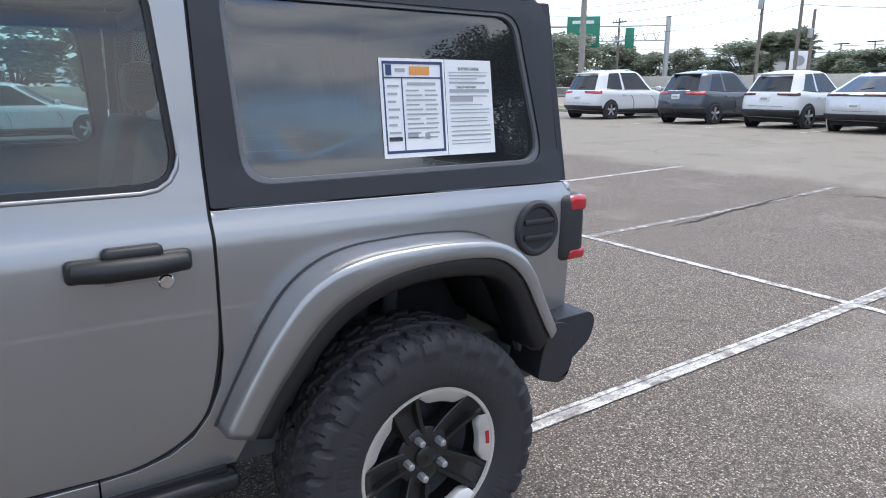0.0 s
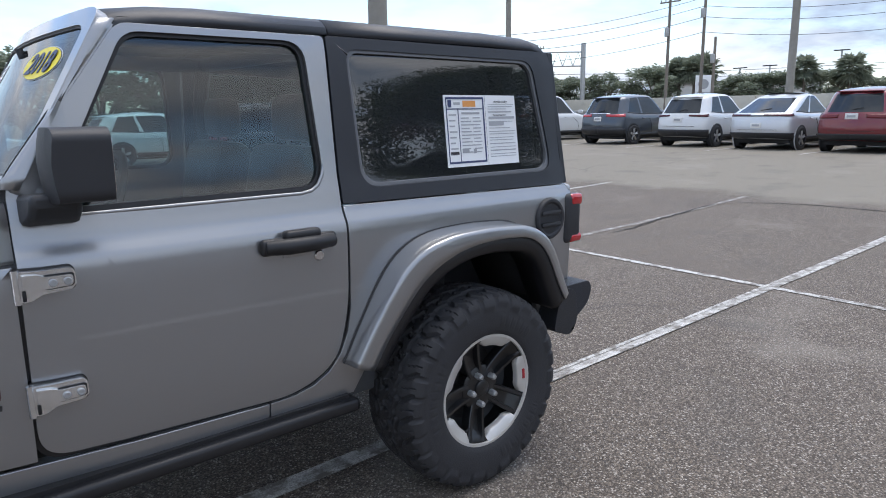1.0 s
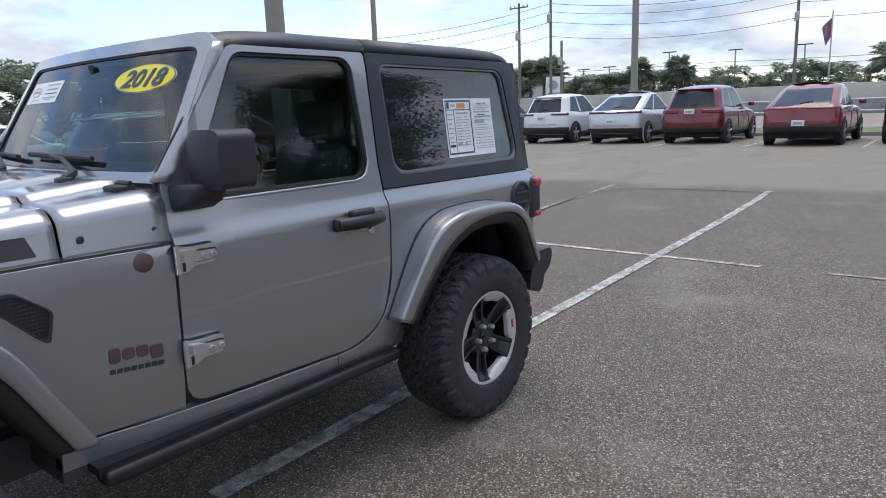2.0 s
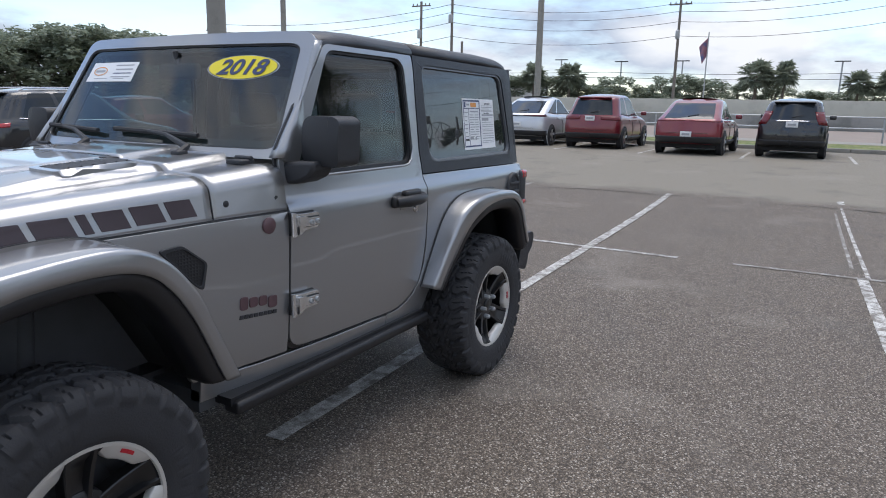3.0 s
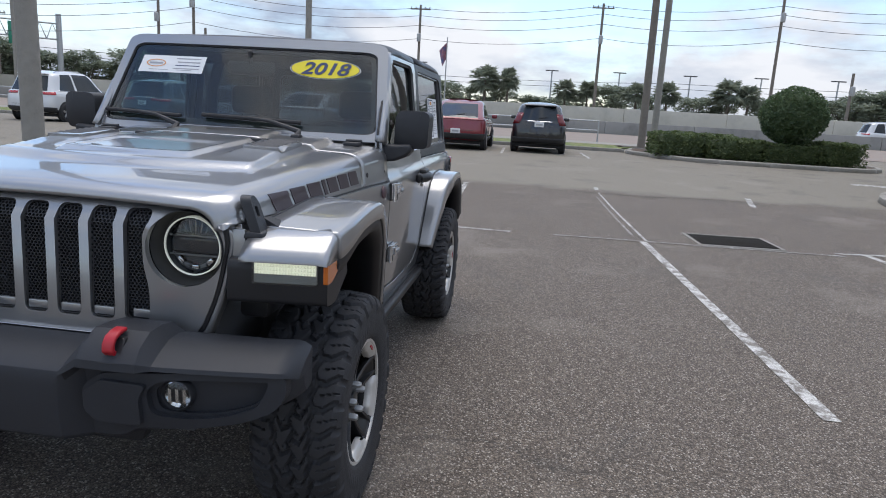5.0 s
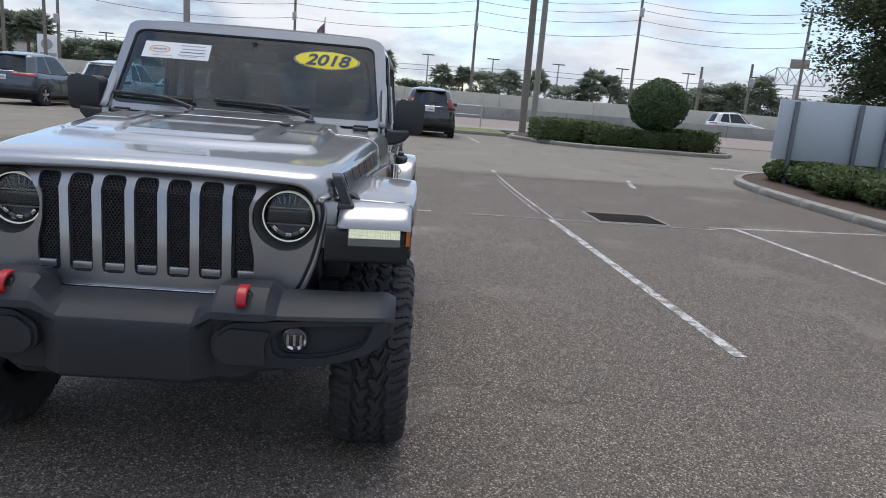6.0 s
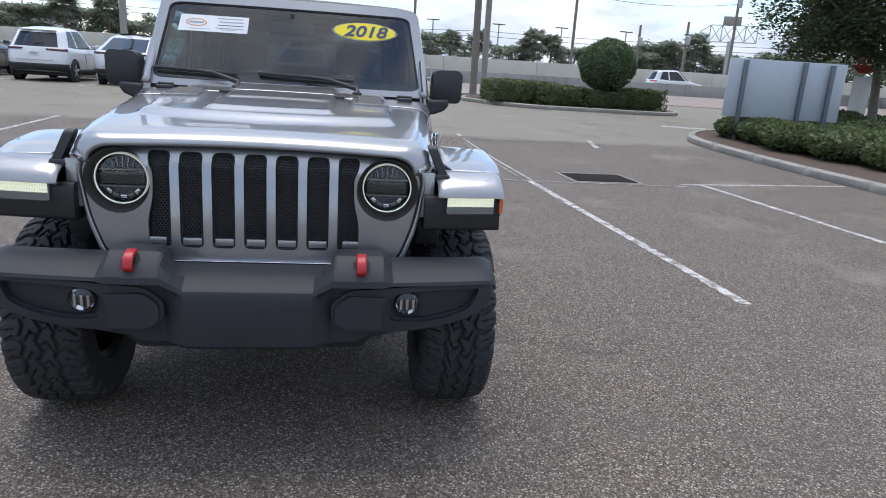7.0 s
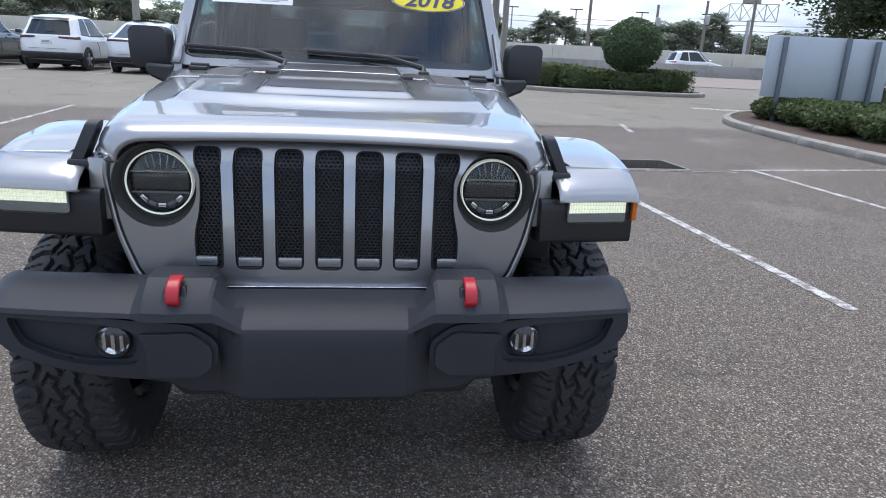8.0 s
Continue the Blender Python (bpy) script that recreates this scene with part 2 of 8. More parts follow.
def leaf_material(name, a, c):
    m = bpy.data.materials.new(name)
    m.use_nodes = True
    n, l = m.node_tree.nodes, m.node_tree.links
    b = n["Principled BSDF"]
    g = n.new("ShaderNodeNewGeometry")
    x = n.new("ShaderNodeMix")
    x.data_type = "RGBA"
    x.inputs["A"].default_value, x.inputs["B"].default_value = (*a, 1), (*c, 1)
    l.new(g.outputs["Random Per Island"], x.inputs["Factor"])
    l.new(x.outputs["Result"], b.inputs["Base Color"])
    b.inputs["Roughness"].default_value = 0.5
    b.inputs["Transmission Weight"].default_value = 0.0
    tr = n.new("ShaderNodeBsdfTranslucent")
    l.new(x.outputs["Result"], tr.inputs["Color"])
    mx = n.new("ShaderNodeMixShader")
    mx.inputs["Fac"].default_value = 0.42
    l.new(b.outputs["BSDF"], mx.inputs[1])
    l.new(tr.outputs["BSDF"], mx.inputs[2])
    l.new(mx.outputs["Shader"], n["Material Output"].inputs["Surface"])
    return m


ASPHALT = asphalt_material()
LINE = line_paint_material("worn white line paint", 0.43, 0.55)
LINE_HALF = line_paint_material("half worn line paint", 0.36, 0.62)
LINE_FAINT = line_paint_material("nearly worn off line paint", 0.50, 0.66)
SILVER = car_paint("silver metallic paint", (0.312, 0.317, 0.327), 0.74, 0.32, coat_ior=1.55)
HARDTOP = material("black grained hardtop", (0.018, 0.020, 0.026), 0.42, vary=0.15, bump=0.12, bump_scale=900.0, rough_vary=0.05)
PLASTIC = material("black grained plastic", (0.021, 0.022, 0.026), 0.52, vary=0.2, bump=0.15, bump_scale=700.0, rough_vary=0.08)
GREY_PLASTIC = material("charcoal bumper plastic", (0.028, 0.030, 0.036), 0.50, vary=0.15, bump=0.15, bump_scale=800.0, rough_vary=0.06)
GREY_PLASTIC.node_tree.nodes["Principled BSDF"].inputs["Specular IOR Level"].default_value = 0.34
RUBBER = material("tyre rubber", (0.024, 0.024, 0.027), 0.72, vary=0.3, scale=14.0, bump=0.2, bump_scale=180.0, rough_vary=0.1)
LINER = material("black wheel arch liner", (0.022, 0.023, 0.026), 0.85, vary=0.25, bump=0.2, bump_scale=120.0)
DARK = material("dark underside", (0.065, 0.067, 0.072), 0.8, vary=0.3)
INTERIOR = material("black cabin trim", (0.040, 0.041, 0.045), 0.7, vary=0.25)
CHROME = material("polished steel", (0.62, 0.62, 0.64), 0.16, 1.0, vary=0.06)
SATIN = material("satin aluminium", (0.60, 0.58, 0.55), 0.42, 0.45, vary=0.05, bump=0.05, bump_scale=400.0)
BLACK_METAL = material("gloss black wheel paint", (0.010, 0.010, 0.011), 0.34, vary=0.15, coat=0.15)
SEAL = material("black rubber seal", (0.012, 0.012, 0.014), 0.45, vary=0.2)
RED = material("red enamel", (0.40, 0.014, 0.024), 0.35, vary=0.1)
BADGE = material("grey and maroon badge enamel", (0.10, 0.055, 0.062), 0.4, vary=0.3, scale=40.0)
DECAL = material("charcoal and maroon decal", (0.045, 0.030, 0.036), 0.4, vary=0.25, scale=18.0)
TINTED = glass("dark tinted glass", (0.48, 0.62, 0.62), 1.56)
PRIVACY = glass("privacy glass", (0.16, 0.18, 0.20), 1.75, black_lift=0.035)
WINDSCREEN = glass("green tinted windscreen", (0.36, 0.47, 0.48), 1.56)
INNER_FACE = bpy.data.materials.new("clear inner face of a pane")
INNER_FACE.use_nodes = True
INNER_FACE.node_tree.nodes.clear()
inner_out, inner_bsdf = INNER_FACE.node_tree.nodes.new("ShaderNodeOutputMaterial"), INNER_FACE.node_tree.nodes.new("ShaderNodeBsdfTransparent")
INNER_FACE.node_tree.links.new(inner_bsdf.outputs["BSDF"], inner_out.inputs["Surface"])
CLEAR = glass("clear lens", (0.86, 0.88, 0.88), 1.45)
PAPER = material("white paper", (0.78, 0.79, 0.80), 0.6, vary=0.03)
INK = material("black print", (0.03, 0.03, 0.035), 0.6)
GREY_INK = material("small grey print", (0.36, 0.37, 0.39), 0.6)
BLUE_INK = material("dark blue print", (0.035, 0.05, 0.13), 0.5)
ORANGE_INK = material("orange print", (0.70, 0.30, 0.08), 0.6)
YELLOW = material("yellow sticker", (0.80, 0.66, 0.03), 0.45, vary=0.03)
AMBER = material("amber lens", (0.58, 0.135, 0.012), 0.18, vary=0.08, coat=1.0)
RED_LENS = material("red lamp lens", (0.42, 0.012, 0.018), 0.15, vary=0.1, coat=1.0)
LAMP_ON = glowing("daytime running light", (0.86, 0.88, 0.70), 0.36)
RING_ON = glowing("lit headlamp ring", (0.86, 0.90, 0.82), 0.12)
CONCRETE = material("weathered concrete", (0.28, 0.265, 0.235), 0.85, vary=0.15, grain=0.12, second=(0.20, 0.19, 0.17), second_at=(0.55, 0.75), bump=0.3, bump_scale=50.0)
WALL_CONCRETE = material("pale barrier concrete", (0.50, 0.48, 0.42), 0.9, vary=0.08, scale=0.6, grain=0.06, second=(0.38, 0.365, 0.32), second_at=(0.5, 0.75), second_scale=0.5)
BARRIER_CONCRETE = material("grey barrier concrete", (0.30, 0.295, 0.28), 0.9, vary=0.1, scale=0.8, grain=0.06, second=(0.2, 0.2, 0.19), second_scale=0.4)
WOOD_POLE = material("weathered timber pole", (0.20, 0.175, 0.15), 0.85, vary=0.25, scale=6.0, bump=0.4, bump_scale=40.0)
GALV = material("galvanised steel", (0.42, 0.43, 0.44), 0.45, 0.7, vary=0.12)
POST_STEEL = material("dark painted steel post", (0.12, 0.14, 0.16), 0.5, 0.2, vary=0.1)
LAMP_GREY = material("grey lamp lens", (0.30, 0.31, 0.30), 0.12, vary=0.1, coat=0.5)
WINDOW_TRIM = material("satin grey window trim", (0.13, 0.135, 0.145), 0.26, vary=0.08)
HINGE = material("bright satin hinge metal", (0.66, 0.67, 0.68), 0.20, 0.9, vary=0.05)
CRACK = material("open crack in the asphalt", (0.035, 0.032, 0.028), 0.95, vary=0.4, scale=30.0)
SIGN_BACK = material("grey blue sign back", (0.42, 0.46, 0.50), 0.5, 0.25, vary=0.05)
GRASS = material("dry grass", (0.11, 0.15, 0.04), 0.9, vary=0.4, scale=3.0, grain=0.4, second=(0.24, 0.22, 0.09), second_at=(0.45, 0.65), bump=0.8, bump_scale=60.0)
MULCH = material("leaf mulch", (0.085, 0.058, 0.042), 0.95, vary=0.5, scale=20.0, grain=0.4, bump=1.0, bump_scale=45.0)
BARK = material("grey bark", (0.17, 0.145, 0.12), 0.9, vary=0.35, scale=10.0, bump=0.8, bump_scale=30.0)
# paler and greyer than real leaves: distance haze put into the colour
LEAF_FAR_HAZED = leaf_material("distant tree leaves", (0.17, 0.205, 0.15), (0.32, 0.36, 0.27))
LEAF_OAK = leaf_material("oak leaves", (0.040, 0.060, 0.026), (0.10, 0.125, 0.058))
LEAF_HEDGE = leaf_material("hedge leaves", (0.052, 0.082, 0.030), (0.150, 0.190, 0.075))
LEAF_BUSH = leaf_material("clipped bush leaves", (0.056, 0.098, 0.048), (0.138, 0.195, 0.092))
# palm heads likewise carry the distance haze in their leaf colour
LEAF_PALM_HAZED = leaf_material("palm leaves", (0.16, 0.19, 0.145), (0.29, 0.32, 0.24))
BRICK_ROAD = material("reddish road surface", (0.25, 0.205, 0.175), 0.85, vary=0.12, scale=1.0, grain=0.15)
FOG_GLASS = material("fog lamp reflector", (0.75, 0.76, 0.78), 0.08, 1.0, vary=0.2, scale=30.0)
LAMP_DARK = material("dark lamp inside", (0.035, 0.038, 0.045), 0.2, 0.4, vary=0.3, scale=30.0)


# ---- mesh helpers ----
def finish(name, mesh, mat, parent=None, label="", smooth=38, bevel=0.0, segs=2):
    if mat is not None and not mesh.materials:
        mesh.materials.append(mat)
    mesh.polygons.foreach_set("use_smooth", [smooth > 0] * len(mesh.polygons))
    if smooth:
        mesh.set_sharp_from_angle(angle=radians(smooth))
    mesh.update()
    ob = new(name, mesh)
    if parent is not None:
        ob.parent = parent
    if label:
        tagged(ob, label=label)
    if bevel:
        b = ob.modifiers.new("rounded edges", "BEVEL")
        b.width, b.segments, b.limit_method, b.angle_limit = bevel, segs, "ANGLE", radians(40)
        b.harden_normals = False
    return ob


def part(name, bm, mat, parent=None, label="", smooth=38, bevel=0.0, segs=2):
    me = bpy.data.meshes.new(name)
    bmesh.ops.recalc_face_normals(bm, faces=bm.faces[:])
    bm.to_mesh(me)
    bm.free()
    return finish(name, me, mat, parent, label, smooth, bevel, segs)


def part_data(name, verts, faces, mat, parent=None, label="", smooth=38, bevel=0.0, segs=2, fix=True):
    me = bpy.data.meshes.new(name)
    me.from_pydata([tuple(v) for v in verts], [], faces)
    if fix:
        bm = bmesh.new()
        bm.from_mesh(me)
        bmesh.ops.recalc_face_normals(bm, faces=bm.faces[:])
        bm.to_mesh(me)
        bm.free()
    return finish(name, me, mat, parent, label, smooth, bevel, segs)


def clear_inside(pane):
    """Tint and gloss stay on a pane's outer skin; its inner skin is clear."""
    me = pane.data
    me.materials.append(INNER_FACE)
    k = len(me.vertices) // 2
    for p in me.polygons:
        p.material_index = 0 if max(p.vertices) < k else 1
    pane.visible_shadow = False


def mirrored(ob, name=None):
    """The same part on the other side of the car (y turned round)."""
    bm = bmesh.new()
    bm.from_mesh(ob.data)
    for v in bm.verts:
        v.co.y = -v.co.y
    bmesh.ops.reverse_faces(bm, faces=bm.faces[:])
    me = bpy.data.meshes.new(name or ob.data.name)
    bm.to_mesh(me)
    bm.free()
    for m in ob.data.materials:
        me.materials.append(m)
    me.polygons.foreach_set("use_smooth", [True] * len(me.polygons))
    me.set_sharp_from_angle(angle=radians(38))
    o2 = new(name or ob.name.split(".")[0], me)
    o2.parent = ob.parent
    for key in ("label", "category", "kind"):
        if key in ob:
            o2[key] = ob[key]
    for mod in ob.modifiers:
        b = o2.modifiers.new(mod.name, mod.type)
        if mod.type == "BEVEL":
            b.width, b.segments, b.limit_method, b.angle_limit = mod.width, mod.segments, mod.limit_method, mod.angle_limit
        if mod.type == "SOLIDIFY":
            b.thickness, b.offset = mod.thickness, mod.offset
    return o2


def rounded(pts, r, n=5):
    """A closed outline with its corners rounded; r one radius or one for each corner."""
    out, k = [], len(pts)
    rs = [r] * k if isinstance(r, (int, float)) else r
    for i in range(k):
        p0, p, p1 = Vector(pts[i - 1]), Vector(pts[i]), Vector(pts[(i + 1) % k])
        a, c = (p0 - p), (p1 - p)
        rr = min(rs[i], a.length * 0.49, c.length * 0.49)
        if rr < 1e-5:
            out.append(tuple(p))
            continue
        a, c = p + a.normalized() * rr, p + c.normalized() * rr
        for j in range(n + 1):
            t = j / n
            q = a * (1 - t) ** 2 + p * 2 * t * (1 - t) + c * t * t
            out.append((q.x, q.y))
    return out


def panel_data(outline, holes, surf, thick, us=(), vs=()):
    """A sheet with holes, drawn flat in (u, v), cut along lines of u and v, bent by surf(u, v, depth) and given a thickness."""
    bm = bmesh.new()
    edges = []
    for lp in [outline] + list(holes):
        vv = [bm.verts.new((p[0], p[1], 0)) for p in lp]
        edges += [bm.edges.new((vv[i - 1], vv[i])) for i in range(len(vv))]
    bmesh.ops.triangle_fill(bm, use_beauty=True, use_dissolve=False, edges=edges, normal=(0, 0, 1))
    for axis, cuts in ((0, us), (1, vs)):
        for c in cuts:
            no = (1, 0, 0) if axis == 0 else (0, 1, 0)
            co = (c, 0, 0) if axis == 0 else (0, c, 0)
            bmesh.ops.bisect_plane(bm, geom=bm.verts[:] + bm.edges[:] + bm.faces[:], dist=1e-5, plane_co=co, plane_no=no)
    bm.verts.ensure_lookup_table()
    bm.verts.index_update()
    flat = [(v.co.x, v.co.y) for v in bm.verts]
    k = len(flat)
    faces = [[v.index for v in f.verts] for f in bm.faces]
    rim = [(e.verts[0].index, e.verts[1].index) for e in bm.edges if len(e.link_faces) == 1]
    bm.free()
    verts = [surf(u, v, 0.0) for u, v in flat] + [surf(u, v, thick) for u, v in flat]
    allf = faces + [[i + k for i in reversed(f)] for f in faces] + [[a, c, c + k, a + k] for a, c in rim]
    return verts, allf


def panel(name, outline, holes, surf, thick, mat, parent, us=(), vs=(), label="", bevel=0.004, smooth=38):
    v, f = panel_data(outline, holes, surf, thick, us, vs)
    return part_data(name, v, f, mat, parent, label, smooth, bevel)


def grid_part(name, rows, mat, parent, label="", closed=False, thick=0.0, smooth=50, offset=-1.0):
    """A skin through rows of points."""
    n, k = len(rows), len(rows[0])
    verts = [p for r in rows for p in r]
    faces = []
    for i in range(n - 1):
        for j in range(k if closed else k - 1):
            faces.append([i * k + j, i * k + (j + 1) % k, (i + 1) * k + (j + 1) % k, (i + 1) * k + j])
    ob = part_data(name, verts, faces, mat, parent, label, smooth)
    if thick:
        s = ob.modifiers.new("thickness", "SOLIDIFY")
        s.thickness, s.offset = thick, offset
    return ob


def box_bm(bm, x0, x1, y0, y1, z0, z1, bevel=0.0, segs=2, m=None):
    r = bmesh.ops.create_cube(bm, size=1.0)
    vs = r["verts"]
    for v in vs:
        v.co = Vector((x0 + (v.co.x + 0.5) * (x1 - x0), y0 + (v.co.y + 0.5) * (y1 - y0), z0 + (v.co.z + 0.5) * (z1 - z0)))
    if bevel:
        es = list({e for v in vs for e in v.link_edges})
        r2 = bmesh.ops.bevel(bm, geom=es, offset=bevel, segments=segs, profile=0.5, affect="EDGES")
        vs = list({v for f in r2["faces"] for v in f.verts} | {v for v in vs if v.is_valid})
    if m is not None:
        bmesh.ops.transform(bm, matrix=m, verts=vs)
    return vs


def lathe_bm(bm, profile, axis="Y", segs=48, at=(0, 0, 0), closed_ends=True):
    """Turns (radius, height) points round an axis."""
    rings = []
    for r, h in profile:
        ring = []
        for i in range(segs):
            a = 2 * math.pi * i / segs
            c, s = r * math.cos(a), r * math.sin(a)
            p = {"Y": (c, h, s), "Z": (c, s, h), "X": (h, c, s)}[axis]
            ring.append(bm.verts.new(Vector(p) + Vector(at)))
        rings.append(ring)
    for a, b in zip(rings, rings[1:]):
        for i in range(segs):
            bm.faces.new((a[i], a[(i + 1) % segs], b[(i + 1) % segs], b[i]))
    if closed_ends:
        for ring in (rings[0], rings[-1]):
            bm.faces.new(ring)
    return rings


def tube_bm(bm, pts, radius, segs=10, caps=True):
    pts = [Vector(p) for p in pts]
    rings = []
    for i, p in enumerate(pts):
        d = (pts[min(i + 1, len(pts) - 1)] - pts[max(i - 1, 0)]).normalized()
        side = d.cross(Vector((0, 0, 1)))
        if side.length < 1e-3:
            side = d.cross(Vector((1, 0, 0)))
        side.normalize()
        up = side.cross(d)
        r = radius[i] if isinstance(radius, (list, tuple)) else radius
        rings.append([bm.verts.new(p + (side * math.cos(2 * math.pi * j / segs) + up * math.sin(2 * math.pi * j / segs)) * r) for j in range(segs)])
    for a, b in zip(rings, rings[1:]):
        for j in range(segs):
            bm.faces.new((a[j], a[(j + 1) % segs], b[(j + 1) % segs], b[j]))
    if caps:
        bm.faces.new(rings[0])
        bm.faces.new(rings[-1])


def lerp(a, b, t):
    return a + (b - a) * t


def along(table, x):
    """Linear reading of a table of (x, value)."""
    if x <= table[0][0]:
        return table[0][1]
    for (x0, v0), (x1, v1) in zip(table, table[1:]):
        if x <= x1:
            return lerp(v0, v1, (x - x0) / (x1 - x0))
    return table[-1][1]


def text_mesh(name, words, size, mat, m, parent, depth=0.001, bold=False, shear=0.0, align="CENTER", sx=1.0):
    cu = bpy.data.curves.new(name, "FONT")
    cu.body, cu.size, cu.extrude, cu.align_x, cu.align_y, cu.shear = words, size, depth, align, "CENTER", shear
    if bold:
        cu.offset = size * 0.022
    tmp = bpy.data.objects.new(name, cu)
    scene.collection.objects.link(tmp)
    bpy.context.view_layer.update()
    me = bpy.data.meshes.new_from_object(tmp.evaluated_get(bpy.context.evaluated_depsgraph_get()))
    bpy.data.objects.remove(tmp)
    bpy.data.curves.remove(cu)
    me.transform(m @ Matrix.Diagonal((sx, 1, 1, 1)))
    me.materials.clear()
    return finish(name, me, mat, parent, smooth=0)


def thing(name, label, category, at=(0, 0, 0), turn=0.0, group="", kind=""):
    ob = new(name)
    ob.empty_display_size = 0.2
    ob.matrix_basis = pose(*at, 0, 0, turn)
    return tagged(ob, label=label, category=category, group=group, kind=kind)


# ---- the silver two-door off-road car; front axle at x = 0, nose towards -x ----
car = thing("off_road_car", "silver two-door off-road car with black hardtop and black mud tyres", "car")

SIDE = [(0.40, 0.765), (0.52, 0.785), (0.66, 0.805), (0.85, 0.816), (1.04, 0.823), (1.10, 0.822), (1.13, 0.819), (1.145, 0.8125), (1.16, 0.8035), (1.175, 0.7955), (1.19, 0.7910), (1.25, 0.7800), (1.30, 0.769), (1.70, 0.727), (1.78, 0.712)]
TAPER = [(-0.46, 0.768), (-0.21, 0.838), (0.2, 0.886), (0.64, 0.938), (0.885, 0.985), (1.15, 1.0), (3.0, 1.0), (3.13, 0.985)]


def half_width(x, z):
    return along(SIDE, z) * along(TAPER, x)


def left_side(u, v, d):
    return Vector((u, -(half_width(u, v) - d), v))


def both(ob, name=None):
    mirrored(ob, name)
    return ob


ZCUTS = [0.52, 0.6, 0.66, 0.75, 0.85, 0.95, 1.04, 1.10, 1.13, 1.145, 1.16, 1.175, 1.19, 1.22, 1.25, 1.30, 1.40, 1.5, 1.6, 1.7]
FRONT_US = [-0.3, -0.2, -0.1, 0, 0.1, 0.2, 0.3, 0.4, 0.5, 0.6, 0.7, 0.8]

# sides of the tub
quarter = [(1.602, 0.500), (1.93, 0.500), (2.02, 0.66), (2.12, 0.83), (2.22, 0.93), (2.34, 0.98), (2.62, 0.98), (2.74, 0.92), (2.83, 0.80), (2.93, 0.60), (3.06, 0.60), (3.125, 0.66), (3.125, 1.150), (3.10, 1.178), (1.913, 1.192), (1.913, 0.835), (1.900, 0.745), (1.868, 0.668), (1.825, 0.612), (1.765, 0.575), (1.69, 0.557), (1.602, 0.553)]
both(panel("quarter_panel", quarter, [], left_side, 0.03, SILVER, car, us=[3.0, 3.06, 3.1], vs=ZCUTS))
both(panel("rocker_panel", [(0.55, 0.498), (1.598, 0.498), (1.598, 0.553), (0.55, 0.580)], [], left_side, 0.05, SILVER, car, us=FRONT_US + [1.2, 1.5], vs=ZCUTS))
cowl_low = [(0.52, 0.585), (0.924, 0.585), (0.924, 1.131), (-0.40, 1.118), (-0.40, 1.02), (0.26, 1.00), (0.36, 0.90), (0.47, 0.66)]
both(panel("fender_panel", cowl_low, [], left_side, 0.02, SILVER, car, us=FRONT_US, vs=ZCUTS))

# doors
door_out = [(0.930, 0.590), (1.70, 0.561), (1.856, 0.641), (1.9045, 0.84), (1.9055, 1.760), (1.256, 1.760), (0.938, 1.335)]
door_out = rounded(door_out, [0.085, 0.11, 0.09, 0.12, 0.02, 0.035, 0.04], 7)
glass_out = [(1.018, 1.252), (1.852, 1.252), (1.820, 1.734), (1.272, 1.734)]
win_hole = rounded([(1.015, 1.248), (1.857, 1.248), (1.825, 1.738), (1.269, 1.738)], [0.03, 0.09, 0.07, 0.05], 6)
win_glass = rounded(glass_out, [0.03, 0.09, 0.07, 0.05], 6)


